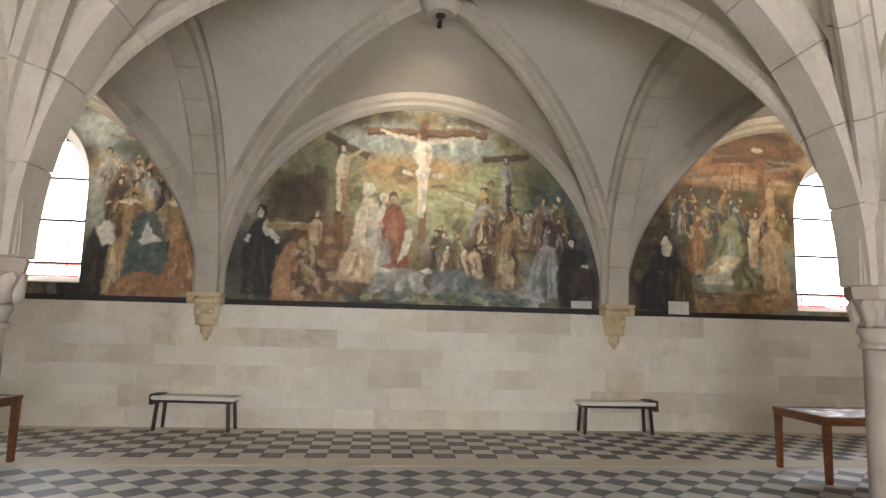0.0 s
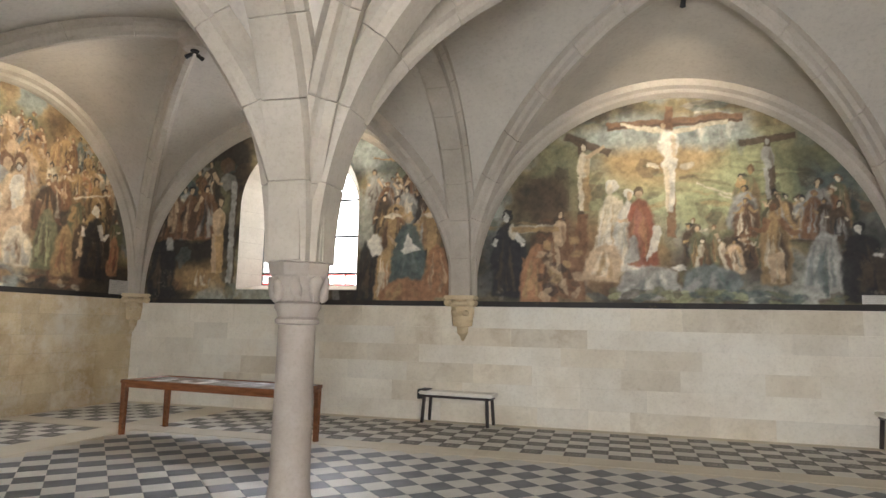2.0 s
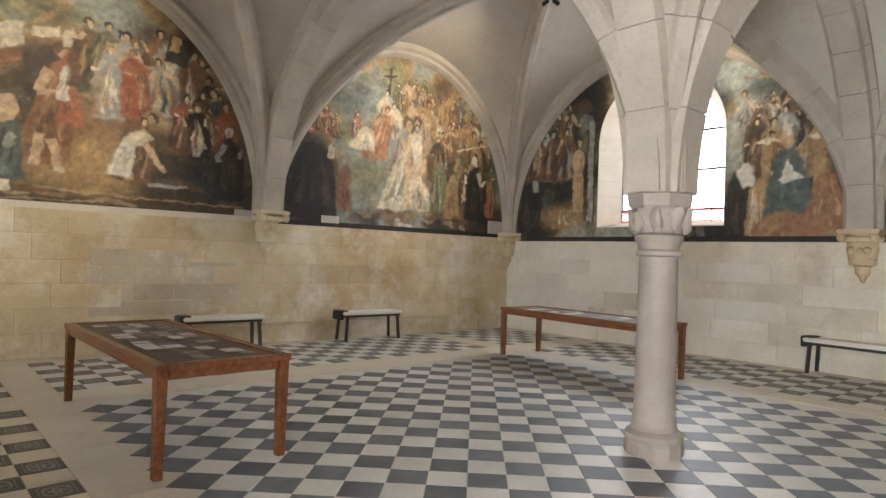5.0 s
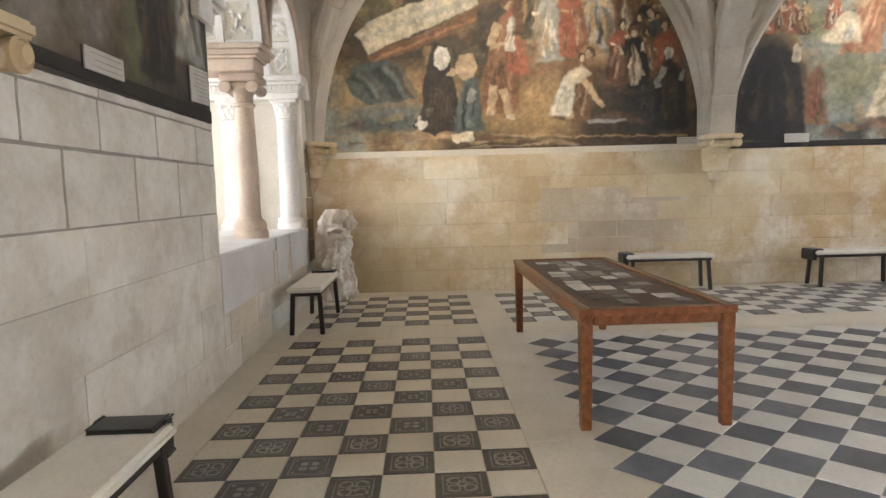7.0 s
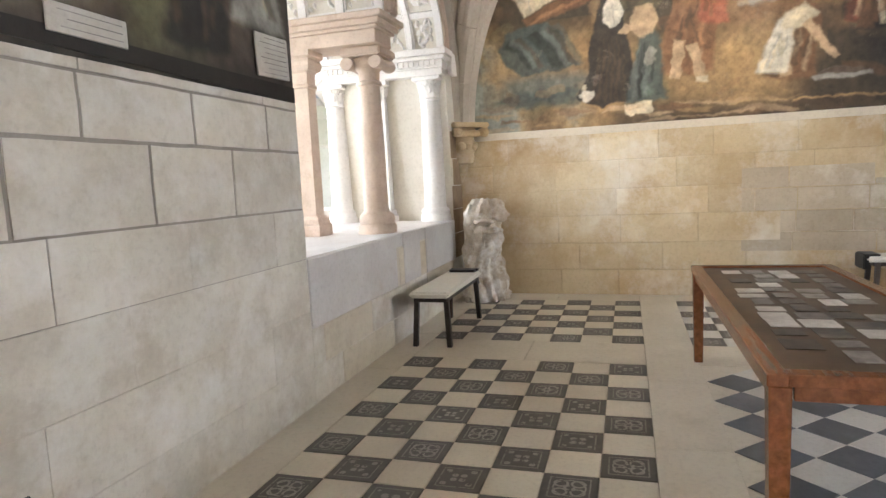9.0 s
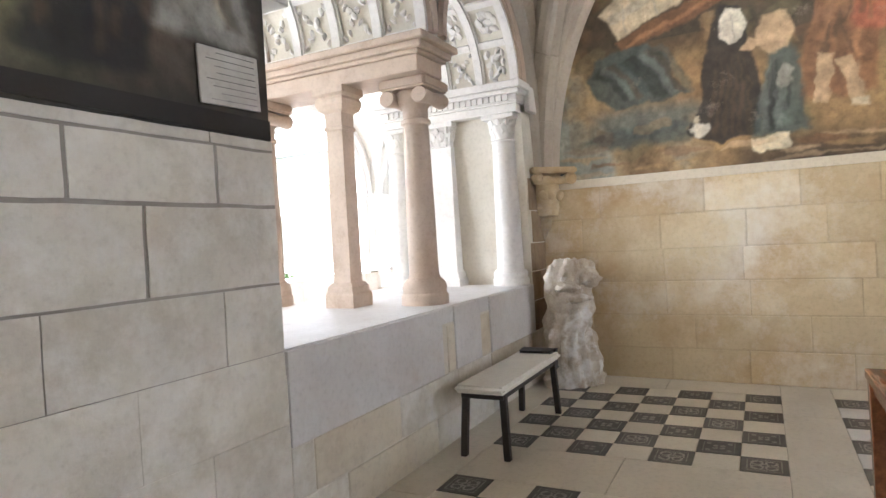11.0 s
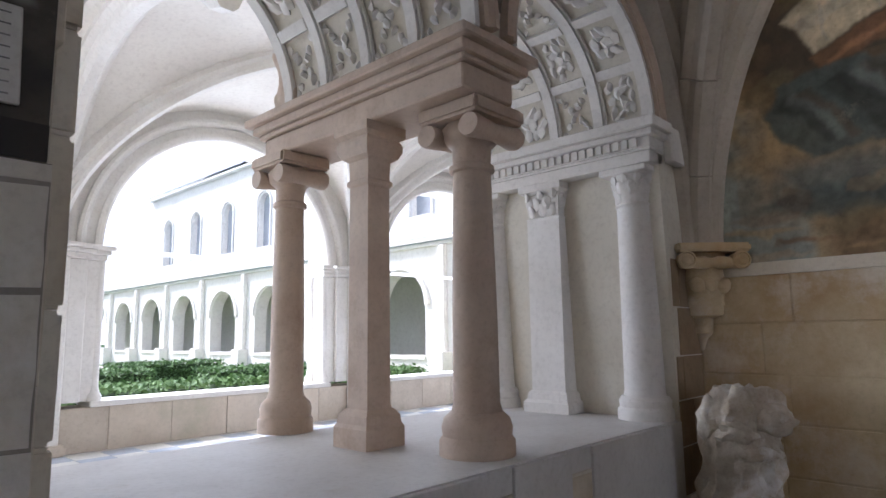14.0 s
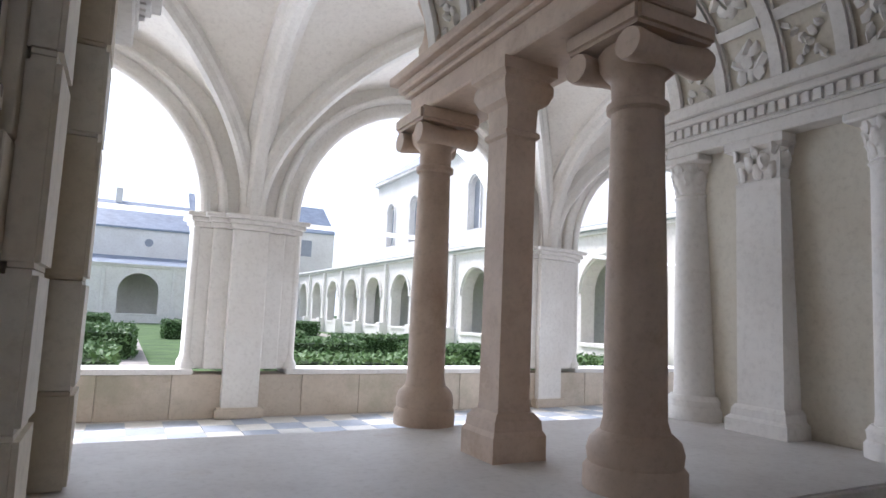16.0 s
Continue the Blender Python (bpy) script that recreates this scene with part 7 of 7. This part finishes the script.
ashlar(wall_s, S_PLANE, -7.86, -7.66, 0.5, LEDGE - 0.13, 0.34, 0.4, 0.5, ["wall_lime2"], 7)
ashlar(wall_s, S_PLANE, -7.2, -7.0, 0.5, LEDGE - 0.13, 0.34, 0.4, 0.5, ["wall_lime2"], 8)
# darker brown stones on the strip between the opening and the corner
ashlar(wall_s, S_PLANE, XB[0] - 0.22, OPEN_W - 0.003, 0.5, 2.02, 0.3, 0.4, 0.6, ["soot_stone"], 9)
JW = plane((OPEN_W, 0, 0), (0, 1, 0), (1, 0, 0))
JE = plane((OPEN_E, 0, 0), (0, 1, 0), (-1, 0, 0))
# west jamb lit, east jamb shaded: the difference is put into the stone colour
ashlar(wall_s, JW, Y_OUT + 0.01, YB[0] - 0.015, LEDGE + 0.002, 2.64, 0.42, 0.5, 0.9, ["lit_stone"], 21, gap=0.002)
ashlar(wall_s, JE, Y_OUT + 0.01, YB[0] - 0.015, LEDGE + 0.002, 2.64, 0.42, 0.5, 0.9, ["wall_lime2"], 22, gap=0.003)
RELAID = lambda a, b, z0, z1: a > 1.7 and b < 4.3 and 0.55 < z0 and z1 < 1.5
ashlar(wall_w, W_PLANE, YB[0] + 0.01, YB[2] - 0.01, 0.0, 1.9, 0.317, 0.55, 1.0, ["tuffeau_warm"], 3, gap=0.005, skip=RELAID)
ashlar(wall_w, W_PLANE, 1.95, 4.05, 0.5, 1.42, 0.23, 0.4, 0.8, ["relaid_stone"], 31, gap=0.005, thick=0.02)
ashlar(wall_n, N_PLANE, XB[0] + 0.02, XB[3] - 0.02, 0.0, 1.83, 0.305, 0.6, 1.2, ["tuffeau", "tuffeau", "tuffeau", "wall_lime2"], 4, gap=0.002)


# ---- floor: border of patterned tiles, pale bands, diagonal field (pieces last) ----
bm = bmesh.new()
box(bm, XB[0] - 0.8, XB[3] + 0.8, YB[0] - 0.6, YB[2] + 0.9, -0.4, -0.006)
floor = tagged(part("floor", bm, "mortar"), "floor of black and white tiles between pale stone bands", "floor", kind="structure")
TB = 0.262
X1, X2 = -8.975, -7.141            # west border
X3, X4 = -6.55, 8.0              # field
Y0, Y1, Y2, Y3 = -0.96, 0.874, 1.25, 7.3385
Y4, Y5 = 7.75, 9.584
tile_mesh = {}


def tile_data(key, size, mat):
    if key not in tile_mesh:
        bm = box(bmesh.new(), -size / 2, size / 2, -size / 2, size / 2, -0.03, 0.0, 0.0)
        bmesh.ops.bevel(bm, geom=[e for e in bm.edges if e.verts[0].co.z > -0.001 and e.verts[1].co.z > -0.001], offset=0.003, segments=1, affect="EDGES")
        me = bpy.data.meshes.new("tile")
        bm.to_mesh(me)
        bm.free()
        me.materials.append(M[mat])
        tile_mesh[key] = me
    return tile_mesh[key]


def lay(name, label, cells, size, turn, near):
    """cells: (x, y, material); the nearest 300 are objects, the rest one joined mesh."""
    t = thing(name, (0, 0, 0), label, "paving", kind="structure")
    cells = sorted(cells, key=near)
    for x, y, mat in cells[:300]:
        ob = new("tile", tile_data((mat, size), size - 0.004, mat))
        ob.parent = t
        ob.matrix_basis = pose(x, y, rnd(-0.0012, 0.0012), rnd(-0.25, 0.25), rnd(-0.25, 0.25), turn)
    rest = cells[300:]
    for mat in sorted({c[2] for c in rest}):
        verts, faces = [], []
        h = (size - 0.004) / 2
        c, s = math.cos(radians(turn)), math.sin(radians(turn))
        for x, y, m in rest:
            if m != mat:
                continue
            b = len(verts)
            for z in (0.0, -0.03):
                for dx, dy in ((-h, -h), (h, -h), (h, h), (-h, h)):
                    verts.append((x + dx * c - dy * s, y + dx * s + dy * c, z))
            faces += [(b, b + 1, b + 2, b + 3)] + [(b + i, b + 4 + i, b + 4 + (i + 1) % 4, b + (i + 1) % 4) for i in range(4)]
        me = bpy.data.meshes.new("far_tiles")
        me.from_pydata(verts, [], faces)
        me.materials.append(M[mat])
        ob = new("far_tiles", me)
        ob.parent = t
        tagged(ob, kind="stuff")


def grid_cells(x0, y0, nx, ny, dark, light, flip=0):
    return [(x0 + (i + 0.5) * TB, y0 + (j + 0.5) * TB, dark if (i + j + flip) % 2 == 0 else light) for i in range(nx) for j in range(ny)]


def dist_to(px, py):
    return lambda c: (c[0] - px) ** 2 + (c[1] - py) ** 2


lay("border_paving", "border of dark patterned and cream square tiles", grid_cells(X3, Y0, 55, 7, "tile_pattern", "tile_cream") + grid_cells(X1, Y0, 7, 7, "tile_pattern", "tile_cream"), TB, 0, lambda c: (c[0] + 6) ** 2 + c[1] ** 2)
lay("border_paving", "border of dark patterned and cream square tiles", grid_cells(X1, Y2, 7, 23, "tile_pattern", "tile_white"), TB, 0, dist_to(-8, 3))
lay("border_paving", "border of dark patterned and cream square tiles", grid_cells(X3, Y4, 55, 7, "tile_pattern", "tile_white") + grid_cells(X1, Y4, 7, 7, "tile_pattern", "tile_white"), TB, 0, dist_to(-3, 8.5))
TD = TB
D2 = 0.369 / 2
cells = []
for i in range(int((X4 + 6.78) / D2) - 1):
    for j in range(32):
        x = -6.779 + D2 * (i + 1)
        if (i + j) % 2 == 0 and x > X3 + 0.1:
            cells.append((x, Y2 + D2 * (j + 1), "tile_slate" if j % 2 == 0 else "tile_white"))
lay("field_paving", "field of grey slate and white tiles laid diagonally", cells, TD, 45, dist_to(-4.2, 2.6))
# pale bands
bands = thing("floor_band", (0, 0, 0), "pale stone bands between the tile fields", "paving", kind="structure")


def band(x0, x1, y0, y1, step=1.1, drop=0.0):
    n = max(1, round((x1 - x0) / step)) if x1 - x0 > y1 - y0 else max(1, round((y1 - y0) / step))
    for i in range(n):
        if x1 - x0 > y1 - y0:
            a, b = x0 + (x1 - x0) * i / n, x0 + (x1 - x0) * (i + 1) / n
            part("slab", box(bmesh.new(), a + 0.002, b - 0.002, y0 + 0.002, y1 - 0.002, -0.03, -drop, 0.002), "band", bands)
        else:
            a, b = y0 + (y1 - y0) * i / n, y0 + (y1 - y0) * (i + 1) / n
            part("slab", box(bmesh.new(), x0 + 0.002, x1 - 0.002, a + 0.002, b - 0.002, -0.03, -drop, 0.002), "band", bands)


WB = XB[0] - 0.3
band(WB, XB[3], YB[0], Y0)
band(WB, XB[3], Y1, Y2)
band(WB, XB[3], Y3, Y4)
band(WB, XB[3], Y5, YB[2])
for ya, yb in ((Y0, Y1), (Y2, Y3), (Y4, Y5)):
    band(WB, X1, ya, yb)
    band(X2, X3 if ya != Y2 else -6.6, ya, yb)
band(X4, X4 + 0.6, Y2, Y3)
band(X4 + 0.6, XB[3], Y2, Y3, 1.5)
# triangles that fill the edge of the diagonal field
part("field_bed", box(bmesh.new(), -6.6, X4, Y2, Y3, -0.03, -0.0045), "band", bands)
